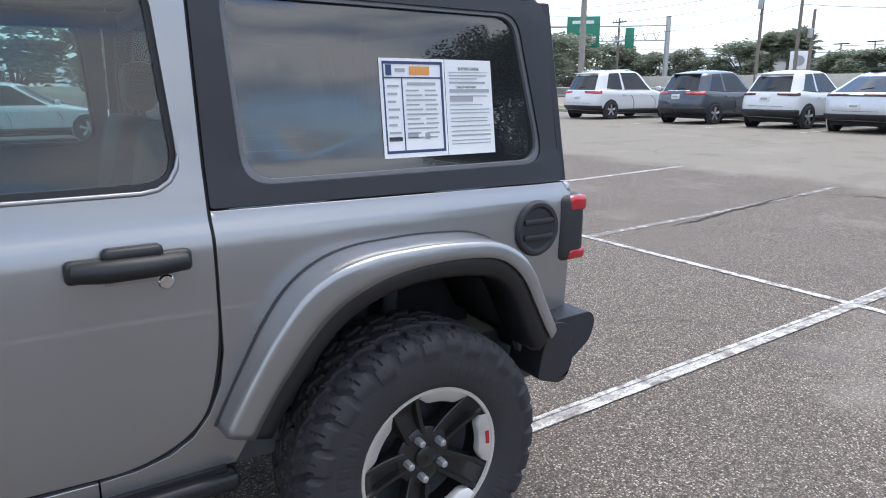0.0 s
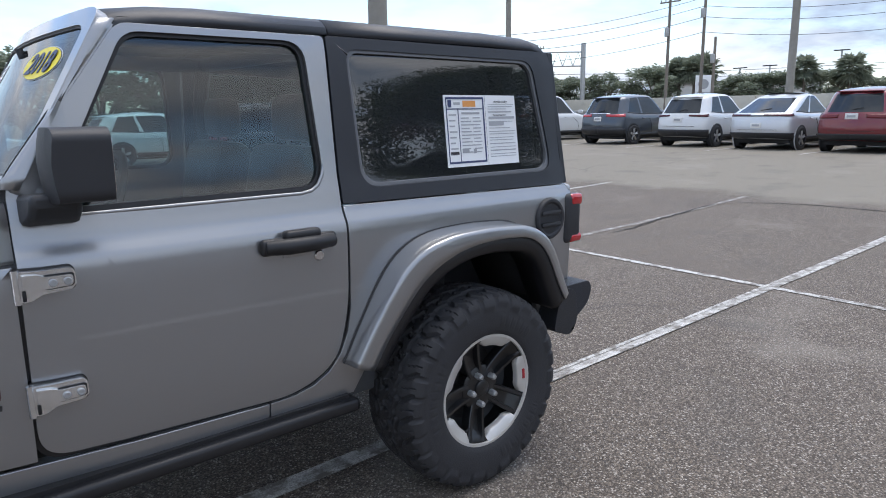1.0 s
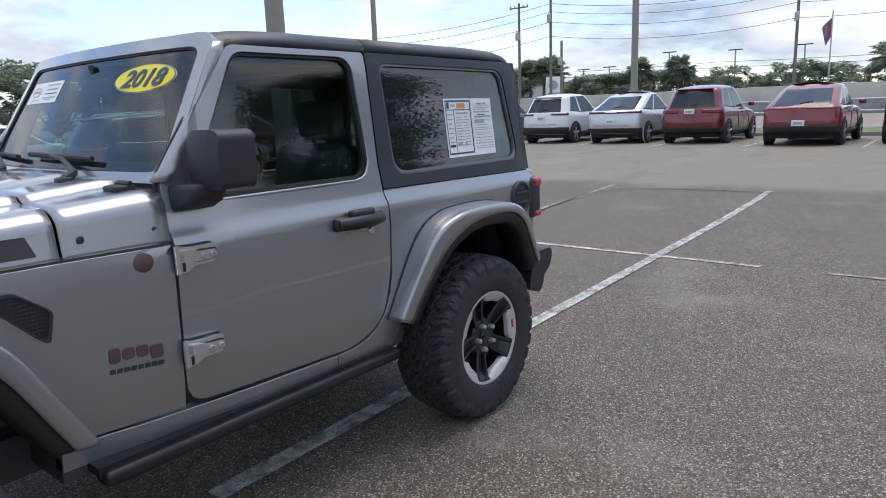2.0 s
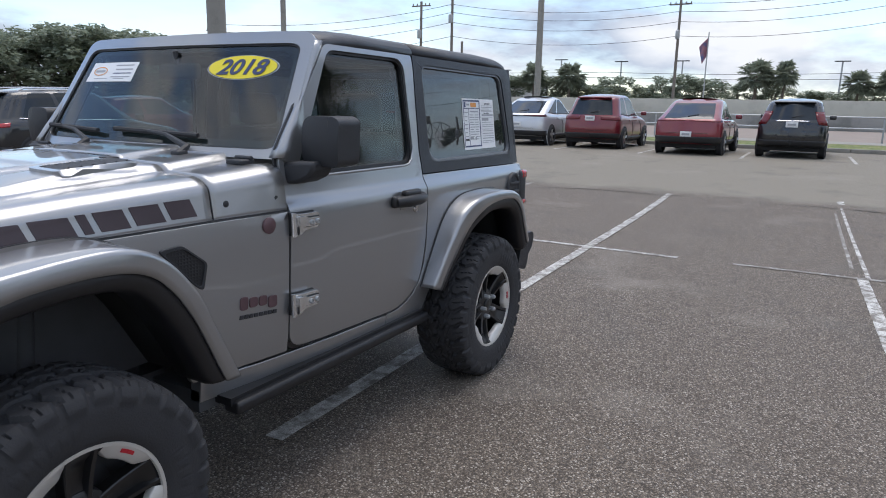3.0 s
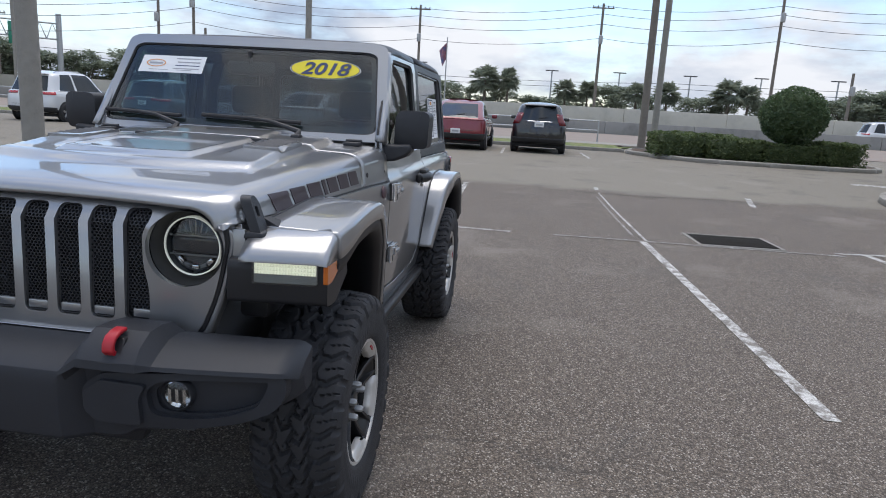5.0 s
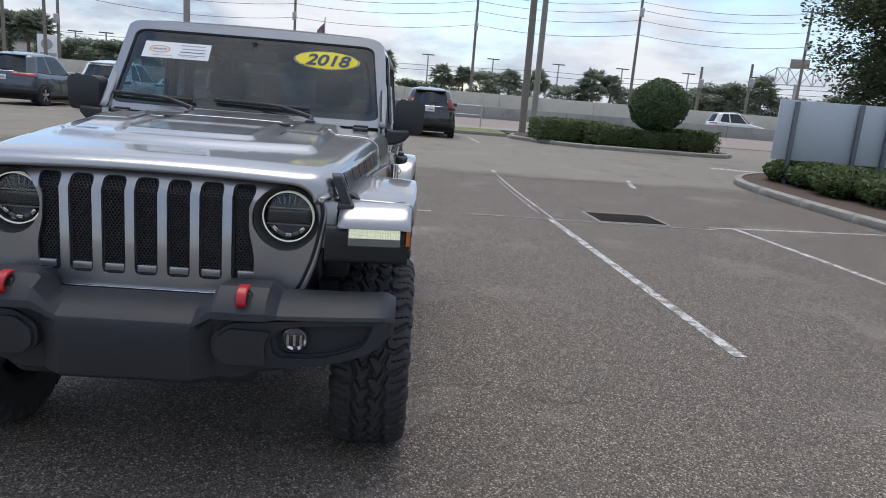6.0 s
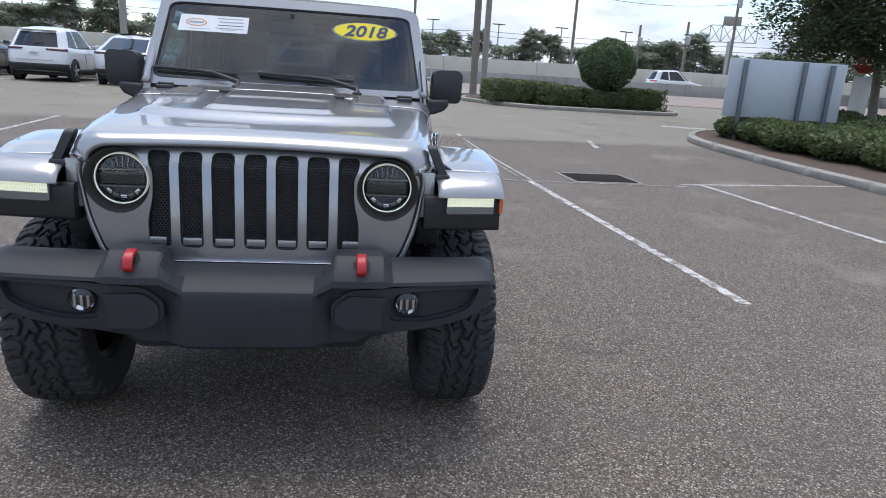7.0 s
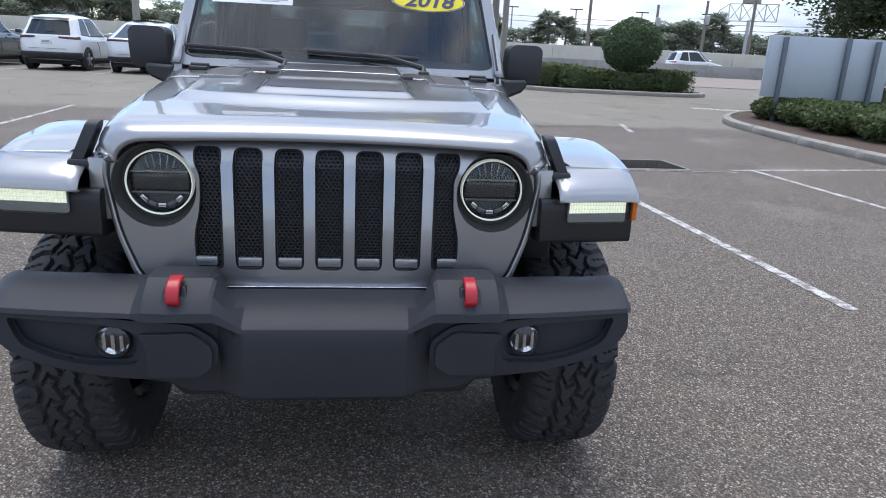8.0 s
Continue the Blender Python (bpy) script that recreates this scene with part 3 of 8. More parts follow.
def make_door():
    d = panel("door", door_out, [win_hole], left_side, 0.035, SILVER, car, us=[1.0, 1.05, 1.1, 1.15, 1.2, 1.5], vs=ZCUTS, label="silver front door")

    cx, cz = 1.42, 1.10
    wide = [(cx + (u - cx) * 1.022, cz + (v - cz) * 1.03) for u, v in door_out]
    slim = [(cx + (u - cx) * 0.95, cz + (v - cz) * 0.95) for u, v in door_out]
    panel("door_weatherstrip", wide, [slim], lambda u, v, dd: Vector((u, -(half_width(u, v) - 0.014 - dd), v)), 0.01, SEAL, car, vs=ZCUTS, bevel=0)

    def recess(u, v, dd):
        return Vector((u, -(half_width(u, v) - 0.012 - dd), v))
    win_inner = rounded([(1.030, 1.266), (1.844, 1.266), (1.812, 1.726), (1.278, 1.726)], [0.03, 0.08, 0.06, 0.045], 6)
    panel("window_seal", rounded([(1.012, 1.245), (1.860, 1.245), (1.828, 1.741), (1.266, 1.741)], [0.03, 0.09, 0.07, 0.05], 6), [win_inner], recess, 0.02, SEAL, d, vs=ZCUTS, bevel=0.003)

    def deep(u, v, dd):
        return Vector((u, -(half_width(u, v) - 0.024 - dd), v))
    pane = panel("door_glass", win_glass, [], deep, 0.004, TINTED, d, vs=ZCUTS, bevel=0)
    clear_inside(pane)
    # rolled lower edge of the window opening
    low = [(1.075, 1.2465), (1.30, 1.2465), (1.55, 1.2465), (1.762, 1.2465), (1.800, 1.2525), (1.828, 1.270), (1.848, 1.300), (1.854, 1.335), (1.848, 1.42)]
    bm = bmesh.new()
    tube_bm(bm, [(u, -(half_width(u, v) - 0.002), v) for u, v in low], [0.005] + [0.0065] * 6 + [0.004, 0.002], 10)
    part("window_edge", bm, SILVER, d)
    # pull handle in its cup
    bm = bmesh.new()
    tube_bm(bm, [(1.60, -0.838, 1.092), (1.66, -0.866, 1.094), (1.76, -0.868, 1.094), (1.835, -0.845, 1.092)], [0.024, 0.027, 0.026, 0.022], 14)
    box_bm(bm, 1.580, 1.850, -0.852, -0.820, 1.066, 1.120, 0.014, 3)
    box_bm(bm, 1.655, 1.785, -0.868, -0.826, 1.106, 1.142, 0.014, 3)
    part("door_handle", bm, SEAL, d, "black door handle", bevel=0.003)
    bm = bmesh.new()
    lathe_bm(bm, [(0.0185, 0.0), (0.0185, -0.006), (0.015, -0.010), (0.004, -0.010)], "Y", 20, (1.790, -0.823, 1.042))
    part("lock", bm, CHROME, d, "round chrome key lock")
    bm = bmesh.new()
    box_bm(bm, 1.66, 1.77, -0.826, -0.815, 1.048, 1.066, 0.004)
    part("handle_cup", bm, SILVER, d)
    return d


def hinge(z, parent, n):
    y, o, k = -half_width(1.0, z), 0.042, 0.82

    def slab(pts, r, proud, thick, taper=0.0):
        v, f = panel_data(rounded(pts, r, 4), [], lambda u, w, d: Vector((0.886 + (u - 0.886) * k + o, y - proud * (1 - taper * (u - 0.88)) + d, z + (w - z) * k)), thick)
        bm = bmesh.new()
        me = bpy.data.meshes.new("t")
        me.from_pydata([tuple(p) for p in v], [], f)
        bm.from_mesh(me)
        return bm
    def leaf(e):
        return [(0.886 - e, z - 0.054 - e), (0.914, z - 0.054 - e), (0.950, z - 0.036 - e), (1.034 + e, z - 0.032 - e), (1.046 + e, z - 0.020), (1.046 + e, z + 0.026), (1.034 + e, z + 0.040 + e), (0.950, z + 0.040 + e), (0.886 - e, z + 0.044 + e)]
    ob = part("hinge", slab(leaf(0.0), 0.010, 0.030, 0.04), HINGE, parent, "silver exposed door hinge", bevel=0.006)
    # slightly larger black slab draws the shadow edge round the hinge
    part("hinge_seal", slab(leaf(0.005), 0.010, 0.006, 0.02), SEAL, ob)
    # flat black patch under the leaf, for the shadow edge round it
    part("hinge_recess", slab([(0.952, z - 0.024), (1.040, z - 0.020), (1.042, z + 0.024), (0.952, z + 0.026)], 0.012, 0.0325, 0.01), SEAL, ob)
    part("hinge_leaf", slab([(0.896, z - 0.012), (0.938, z - 0.016), (0.958, z - 0.019), (1.036, z - 0.016), (1.037, z + 0.019), (0.958, z + 0.021), (0.938, z + 0.030), (0.896, z + 0.034)], [0.004, 0.006, 0.010, 0.012, 0.012, 0.010, 0.006, 0.004], 0.042, 0.03, 0.6), HINGE, ob, bevel=0.004)
    bm = bmesh.new()
    tube_bm(bm, [(0.882 + o, y - 0.022, z - 0.048), (0.882 + o, y - 0.022, z + 0.040)], 0.010, 12)
    part("hinge_pin", bm, HINGE, ob, bevel=0)
    bm = bmesh.new()
    box_bm(bm, 0.892 + o, 0.901 + o, y - 0.0335, y - 0.02, z - 0.041, z - 0.012, 0.002)
    part("hinge_gap", bm, SEAL, ob)
    for xx in (0.978, 1.020):
        bm = bmesh.new()
        lathe_bm(bm, [(0.010, 0), (0.010, -0.004), (0.008, -0.006), (0.005, -0.006), (0.005, -0.003), (0.001, -0.003)], "Y", 16, (0.886 + (xx - 0.886) * k + o, y - 0.040 + 0.0252 * (xx - 0.97), z - 0.001))
        part("bolt", bm, GALV, ob)
    return ob


left_door = make_door()
hinge(1.088, left_door, 0)
hinge(0.778, left_door, 1)


def mirror_tree(src):
    """The mirrored copy of a part with its own parts."""
    top = mirrored(src)
    for c in list(src.children):
        o = mirrored(c)
        o.parent = top
        o.visible_shadow = c.visible_shadow
        for g in list(c.children):
            p = mirrored(g)
            p.parent = o
    return top


# wing mirror, built on the door
def wing_mirror(parent):
    head = rounded([(-0.800, 1.296), (-0.968, 1.296), (-0.975, 1.462), (-0.948, 1.480), (-0.808, 1.480)], [0.03, 0.03, 0.03, 0.03, 0.045], 5)
    def back(u, v, d):
        bulge = 0.035 * (((u + 0.885) / 0.1) ** 2 + ((v - 1.39) / 0.1) ** 2) * 0.5
        return Vector((1.000 + bulge if d == 0 else 1.150, u, v))
    ob = panel("wing_mirror", head, [], back, 1.0, PLASTIC, parent, us=[-0.93, -0.885, -0.84], vs=[1.34, 1.39, 1.44], label="black wing mirror", bevel=0.03)
    inner = [((u + 0.885) * 0.9 - 0.885, (v - 1.393) * 0.9 + 1.393) for u, v in head]
    panel("mirror_glass", inner, [], lambda u, v, d: Vector((1.153 - d, u, v)), 0.004, CHROME, ob, bevel=0)
    bm = bmesh.new()
    foot = [(-0.755, 1.226), (-0.815, 1.232), (-0.872, 1.256), (-0.895, 1.284), (-0.895, 1.318), (-0.755, 1.310)]
    fa = [bm.verts.new((0.958 + 0.10 * max(-y - 0.78, 0), y, z)) for y, z in foot]
    fc = [bm.verts.new((1.098 - 0.10 * max(-y - 0.78, 0), y, z)) for y, z in foot]
    bm.faces.new(fa)
    bm.faces.new(fc[::-1])
    for k in range(len(foot)):
        bm.faces.new((fa[k], fc[k], fc[(k + 1) % len(foot)], fa[(k + 1) % len(foot)]))
    bmesh.ops.recalc_face_normals(bm, faces=bm.faces[:])
    part("mirror_arm", bm, PLASTIC, ob, bevel=0.014)
    return ob


wing_mirror(left_door)
mirror_tree(left_door)

# round trail badge, letter blocks and small bolts on the fender
def fender_trim():
    bm = bmesh.new()
    y = -half_width(0.833, 1.092)
    lathe_bm(bm, [(0.030, 0.004), (0.030, -0.004), (0.026, -0.007), (0.004, -0.007)], "Y", 28, (0.833, y, 1.092))
    both(part("round_badge", bm, BADGE, car, "dark red round badge"))
    for x, z in ((0.680, 1.182), (0.887, 1.184)):
        bm = bmesh.new()
        lathe_bm(bm, [(0.013, 0.004), (0.013, -0.006), (0.008, -0.009), (0.003, -0.009)], "Y", 16, (x, -half_width(x, z) * 1.0, z))
        both(part("bolt", bm, PLASTIC, car))
    # badge below the hinge line: four broad shapes over one thin row
    widths = [(0.704, 0.736, 0.050), (0.742, 0.777, 0.038), (0.783, 0.818, 0.038), (0.824, 0.862, 0.046)]
    for i, (a, c, h) in enumerate(widths):
        mid = 0.824 - 0.06 * (a - 0.704)
        low = mid - h / 2 - (0.010 if i == 3 else 0.0)
        out = rounded([(a, low), (c, low), (c, low + h), (a, low + h)], 0.012, 3)
        both(panel("badge_shape", out, [], lambda u, v, d: Vector((u, -(half_width(u, v) + 0.005 - d), v)), 0.006, BADGE, car, bevel=0.0015))
    for i in range(8):
        a = 0.702 + i * 0.0204
        z = 0.774 - 0.06 * (a - 0.702)
        both(panel("badge_bar", [(a, z - 0.007), (a + 0.0155, z - 0.008), (a + 0.017, z + 0.006), (a + 0.002, z + 0.007)], [], lambda u, v, d: Vector((u, -(half_width(u, v) + 0.003 - d), v)), 0.004, INK, car, bevel=0))
    # louvred vent behind the wheel
    vent = rounded([(0.400, 1.066), (0.482, 1.074), (0.576, 1.000), (0.558, 0.906), (0.532, 0.925)], 0.016, 4)
    ring = [((u - 0.51) * 0.84 + 0.51, (v - 0.995) * 0.84 + 0.995) for u, v in vent]
    fr = both(panel("fender_vent", vent, [ring], lambda u, v, d: Vector((u, -(half_width(u, v) + 0.008 - d), v)), 0.02, PLASTIC, car, bevel=0.003, label="black louvred fender vent"))
    both(panel("vent_mesh", ring, [], lambda u, v, d: Vector((u, -(half_width(u, v) + 0.003 - d), v)), 0.004, VENT_MESH, car, bevel=0))


def mesh_material():
    m = material("black honeycomb mesh", (0.010, 0.010, 0.012), 0.55, vary=0.2)
    n, l = m.node_tree.nodes, m.node_tree.links
    co = n.new("ShaderNodeTexCoord")
    v = n.new("ShaderNodeTexVoronoi")
    v.feature = "DISTANCE_TO_EDGE"
    v.inputs["Scale"].default_value, v.inputs["Randomness"].default_value = 88.0, 0.10
    l.new(co.outputs["Object"], v.inputs["Vector"])
    bp = n.new("ShaderNodeBump")
    bp.inputs["Strength"].default_value, bp.inputs["Distance"].default_value = 0.35, 0.008
    bp.invert = True
    l.new(v.outputs["Distance"], bp.inputs["Height"])
    l.new(bp.outputs["Normal"], n["Principled BSDF"].inputs["Normal"])
    return m


VENT_MESH = mesh_material()
fender_trim()

# hood and cowl: one lofted shape, cut at x = 0.66
CROWN = [(-0.446, 1.172), (-0.443, 1.184), (-0.434, 1.196), (-0.41, 1.209), (-0.34, 1.224), (-0.1, 1.246), (0.2, 1.268), (0.66, 1.294), (0.90, 1.316)]
HOODW = [(-0.446, 0.590), (-0.43, 0.618), (-0.41, 0.634), (-0.38, 0.648), (-0.21, 0.678), (0.2, 0.718), (0.66, 0.760), (0.90, 0.798)]
SEAM = [(-0.47, 1.118), (-0.30, 1.126), (0.97, 1.139)]


def hood_row(x, lift=0.0):
    top, w, low = along(CROWN, x), along(HOODW, x), along(SEAM, x)
    pts = []
    for k in range(-72, 73):
        s = k / 72
        a = abs(s)
        if a < 0.70:
            y = a / 0.70 * (w - 0.10)
            z = top - 0.012 * (a / 0.70) ** 2
            # wide raised dome, a flat plateau on it, and ramps up to the two vents
            def step(v):
                v = min(max(v, 0), 1)
                return v * v * (3 - 2 * v)
            front = -0.17 + 0.10 * (y / 0.5) ** 2
            dome = 0.022 * step((0.53 - y) / 0.035) * step((x - front) / 0.09)
            dome += 0.013 * step((0.268 - y) / 0.022) * step((x - front - 0.12) / 0.06)
            dome -= 0.006 * step((0.235 - y) / 0.014) * step((x - front - 0.20) / 0.03) * step((0.36 - x) / 0.03)
            ramp = 0.014 * step((y - 0.325) / 0.02) * step((0.515 - y) / 0.02) * step((x - 0.05) / 0.28) * (1 if x < 0.5 else max(0, (0.62 - x) / 0.12))
            z += dome + ramp
        else:
            # rounded shoulder, then an upright flank down to the seam
            t = (a - 0.70) / 0.30
            if t < 0.6:
                ang = t / 0.6 * math.pi / 2
                y = w - 0.10 + 0.088 * math.sin(ang)
                z = top - 0.012 - 0.062 * (1 - math.cos(ang))
            else:
                q = (t - 0.6) / 0.4
                y = w - 0.012 + 0.012 * q
                z = lerp(top - 0.074, low, q)
        pts.append(Vector((x, math.copysign(y, s) if s else 0.0, z + lift)))
    return pts


hood_xs = [-0.446, -0.443, -0.439, -0.434, -0.425, -0.41, -0.38, -0.34, -0.29, -0.24, -0.20, -0.18, -0.16, -0.14, -0.12, -0.10, -0.08, -0.06, -0.04, -0.02, 0.0, 0.02, 0.04, 0.06, 0.08, 0.12, 0.16, 0.2, 0.24, 0.28, 0.32, 0.34, 0.36, 0.39, 0.42, 0.5, 0.55, 0.59, 0.617]
grid_part("hood", [hood_row(x) for x in hood_xs], SILVER, car, "silver domed hood", thick=0.018, smooth=60)
grid_part("cowl", [hood_row(x) for x in (0.626, 0.66, 0.70, 0.76, 0.82, 0.88, 0.932)], SILVER, car, thick=0.018, smooth=60)
# vents, bumpers and washer fittings on the hood
def hood_top(x, y):
    return min(hood_row(x), key=lambda p: abs(p.y - y)).z


for side in (-1, 1):
    yc = side * 0.425
    def vent_surf(u, v, d):
        return Vector((u, yc + v, hood_top(u, yc + v) + 0.010 - d))
    rim_out = rounded([(0.255, -0.082), (0.545, -0.078), (0.545, 0.078), (0.255, 0.082)], 0.03, 4)
    rim_in = rounded([(0.280, -0.062), (0.528, -0.058), (0.528, 0.058), (0.280, 0.062)], 0.02, 4)
    cuts = [0.3 + 0.04 * k for k in range(6)]
    hv = panel("hood_vent", rim_out, [rim_in], vent_surf, 0.03, SILVER, car, us=cuts, label="silver hood vent with black slats", bevel=0.006)
    panel("vent_floor", rim_in, [], lambda u, v, d: vent_surf(u, v, d + 0.0085), 0.004, SEAL, hv, us=cuts, bevel=0)
    for i in range(6):
        x = 0.300 + 0.041 * i
        z = hood_top(x, yc)
        bm = bmesh.new()
        box_bm(bm, -0.013, 0.013, -0.056, 0.056, -0.002, 0.002, 0.001, 1, Matrix.Translation((x, yc, z + 0.007)) @ Matrix.Rotation(radians(-22), 4, "Y"))
        part("slat", bm, PLASTIC, hv)
    bm = bmesh.new()
    box_bm(bm, 0.565, 0.612, side * 0.27 - 0.035, side * 0.27 + 0.035, hood_top(0.59, 0.27) - 0.012, hood_top(0.59, 0.27) + 0.014, 0.008)
    part("hood_bump_stop", bm, PLASTIC, car)
# black louvred cowl top under the wipers
bm = bmesh.new()
box_bm(bm, 0.70, 0.885, -0.50, 0.50, 1.270, 1.304, 0.006)
for i in range(26):
    y = -0.30 + i * 0.030
    box_bm(bm, 0.715, 0.80, y - 0.006, y + 0.006, 1.300, 1.312, 0.002)
part("cowl_grille", bm, PLASTIC, car, "black louvred cowl grille")

# hood latches: black rubber straps at the front corners
def hood_latch():
    bm = bmesh.new()
    out = rounded([(-0.408, 1.085), (-0.345, 1.085), (-0.333, 1.182), (-0.352, 1.206), (-0.388, 1.198)], 0.016, 4)
    hole = rounded([(-0.382, 1.140), (-0.362, 1.140), (-0.358, 1.172), (-0.378, 1.172)], 0.006, 2)
    v, f = panel_data(out, [hole], lambda u, w, d: Vector((u, -(0.712 - (w - 1.085) * 0.42 - d), w)), 0.034)
    me = bpy.data.meshes.new("t")
    me.from_pydata([tuple(p) for p in v], [], f)
    bm.from_mesh(me)
    box_bm(bm, -0.412, -0.335, -0.718, -0.645, 1.068, 1.100, 0.012)
    # pointed tail on the flare
    pts = [(-0.335, -0.738, 1.106), (-0.268, -0.722, 1.116), (-0.300, -0.694, 1.134), (-0.335, -0.684, 1.134)]
    vs = [bm.verts.new(p) for p in pts]
    low = [bm.verts.new((p[0], p[1], 1.06)) for p in pts]
    bm.faces.new(vs)
    bm.faces.new(low[::-1])
    for i in range(4):
        bm.faces.new((vs[i], vs[(i + 1) % 4], low[(i + 1) % 4], low[i]))
    both(part("hood_latch", bm, PLASTIC, car, "black rubber hood latch", bevel=0.004))


hood_latch()
# dark joint under the hood's edge
both(panel("hood_joint", [(-0.40, 1.110), (0.924, 1.124), (0.924, 1.146), (-0.40, 1.132)], [], lambda u, v, d: Vector((u, -(half_width(u, v) - 0.010 - d), v)), 0.01, SEAL, car, us=FRONT_US, bevel=0))

# decal on both hood sides: seven heavy slanted blocks
def hood_side_point(x, t, out=0.0):
    """A place on the hood's upright flank; t is the height over the seam, as a share of 0.1 m."""
    low, w, top = along(SEAM, x), along(HOODW, x), along(CROWN, x)
    q = t * 0.1 / max(top - 0.074 - low, 0.01)
    if q <= 1:
        return Vector((x, -(w - 0.012 * q + out), low + t * 0.1))
    ang = math.acos(max(1 - (0.062 - (low + t * 0.1 - (top - 0.074))) / 0.062, 0))
    return Vector((x, -(w - 0.10 + 0.088 * math.sin(ang) + out), low + t * 0.1))


blocks = [(-0.215, -0.092), (-0.072, 0.040), (0.060, 0.166), (0.186, 0.214), (0.234, 0.324), (0.344, 0.440), (0.460, 0.552)]
for a, c in blocks:
    h = 0.58
    lo = 0.06 + 0.22 * (a + 0.21)
    sl = 0.010
    out = rounded([(a + sl, lo), (c + sl, lo), (c - sl, lo + h), (a - sl, lo + h)], 0.008, 2)
    w = c - a
    both(panel("hood_decal", out, [], lambda u, v, d: hood_side_point(u, v, 0.0022 - d), 0.002, DECAL, car, us=[a + w * k / 4 for k in (1, 2, 3)], vs=[0.1 + 0.08 * k for k in range(1, 9)], bevel=0, label="charcoal decal block"))

# grille with seven slots
def grille_surf(u, v, d):
    x = -0.472 + 0.16 * max(abs(u) - 0.18, 0) ** 2 * 1.6 + 0.05 * max(v - 1.10, 0) / 0.07 + 0.03 * max(v - 0.9, 0)
    return Vector((x + d, u, v))


half_out = [(0.47, 0.748), (0.502, 0.760), (0.530, 0.790), (0.577, 0.907), (0.603, 1.06), (0.590, 1.112), (0.548, 1.147), (0.46, 1.160), (0.25, 1.166)]
grille_out = [(-u, v) for u, v in half_out[::-1]][0:0] + half_out + [(-u, v) for u, v in half_out[::-1]]
grille_out = rounded(grille_out, [0.01, 0.015, 0.03, 0.06, 0.04, 0.03, 0.03, 0.05, 0.08, 0.08, 0.05, 0.03, 0.03, 0.04, 0.06, 0.03, 0.015, 0.01], 4)
def inside(poly, u, v):
    hit = False
    for (u0, v0), (u1, v1) in zip(poly, poly[1:] + poly[:1]):
        if (v0 > v) != (v1 > v) and u < u0 + (v - v0) / (v1 - v0) * (u1 - u0):
            hit = not hit
    return hit


def honeycomb(name, outline, surf, pitch, parent):
    """A net of six-sided cells that fills an outline: each a thin ring with walls running back."""
    verts, faces = [], []
    us = [p[0] for p in outline]
    vs = [p[1] for p in outline]
    h = pitch * 0.75
    for j in range(int((max(vs) - min(vs)) / h) + 1):
        for i in range(int((max(us) - min(us)) / pitch) + 2):
            u, v = min(us) + (i + (0.5 if j % 2 else 0.0)) * pitch, min(vs) + (j + 0.5) * h
            if not inside(outline, u, v):
                continue
            k = len(verts)
            for r, d in ((0.60, 0.0), (0.44, 0.0), (0.40, 0.009)):
                for q in range(6):
                    a = radians(60 * q + 30)
                    verts.append(surf(u + pitch * r * math.cos(a), v + pitch * r * 0.87 * math.sin(a), d))
            for q in range(6):
                n = (q + 1) % 6
                faces += [[k + q, k + n, k + 6 + n, k + 6 + q], [k + 6 + q, k + 6 + n, k + 12 + n, k + 12 + q]]
    return part_data(name, verts, faces, PLASTIC, parent, "black honeycomb mesh", smooth=0)


slots = []
for i in range(7):
    yc = -0.336 + 0.112 * i
    if i in (0, 6):
        s = 1 if i == 6 else -1
        pts = [(yc - s * 0.040, 0.803), (yc + s * 0.038, 0.803), (yc + s * 0.040, 0.90), (yc + s * 0.020, 0.985), (yc + s * 0.018, 1.075), (yc + s * 0.036, 1.110), (yc + s * 0.038, 1.148), (yc - s * 0.040, 1.148)]
        rr = [0.02, 0.02, 0.03, 0.03, 0.03, 0.02, 0.02, 0.02]
        if s < 0:
            pts, rr = pts[::-1], rr[::-1]
        slots.append(rounded(pts, rr, 4))
    else:
        slots.append(rounded([(yc - 0.040, 0.803), (yc + 0.040, 0.803), (yc + 0.040, 1.148), (yc - 0.040, 1.148)], 0.022, 4))
HL_Y, HL_Z = 0.480, 1.035
lamps = [[(s * HL_Y + 0.1165 * math.cos(a), HL_Z + 0.1165 * math.sin(a)) for a in [2 * math.pi * k / 40 for k in range(40)]] for s in (-1, 1)]
panel("grille_panel", grille_out, slots + lamps, grille_surf, 0.022, SILVER, car, us=[-0.19, 0.19], vs=[0.78, 1.10], bevel=0.006, label="silver grille panel with seven upright slots")
# the body's own edge, seen round the panel past a dark joint
def ringed(pts, by):
    return [(u * (1 + by / 0.60), 0.955 + (v - 0.955) * (1 + by / 0.21)) for u, v in pts]


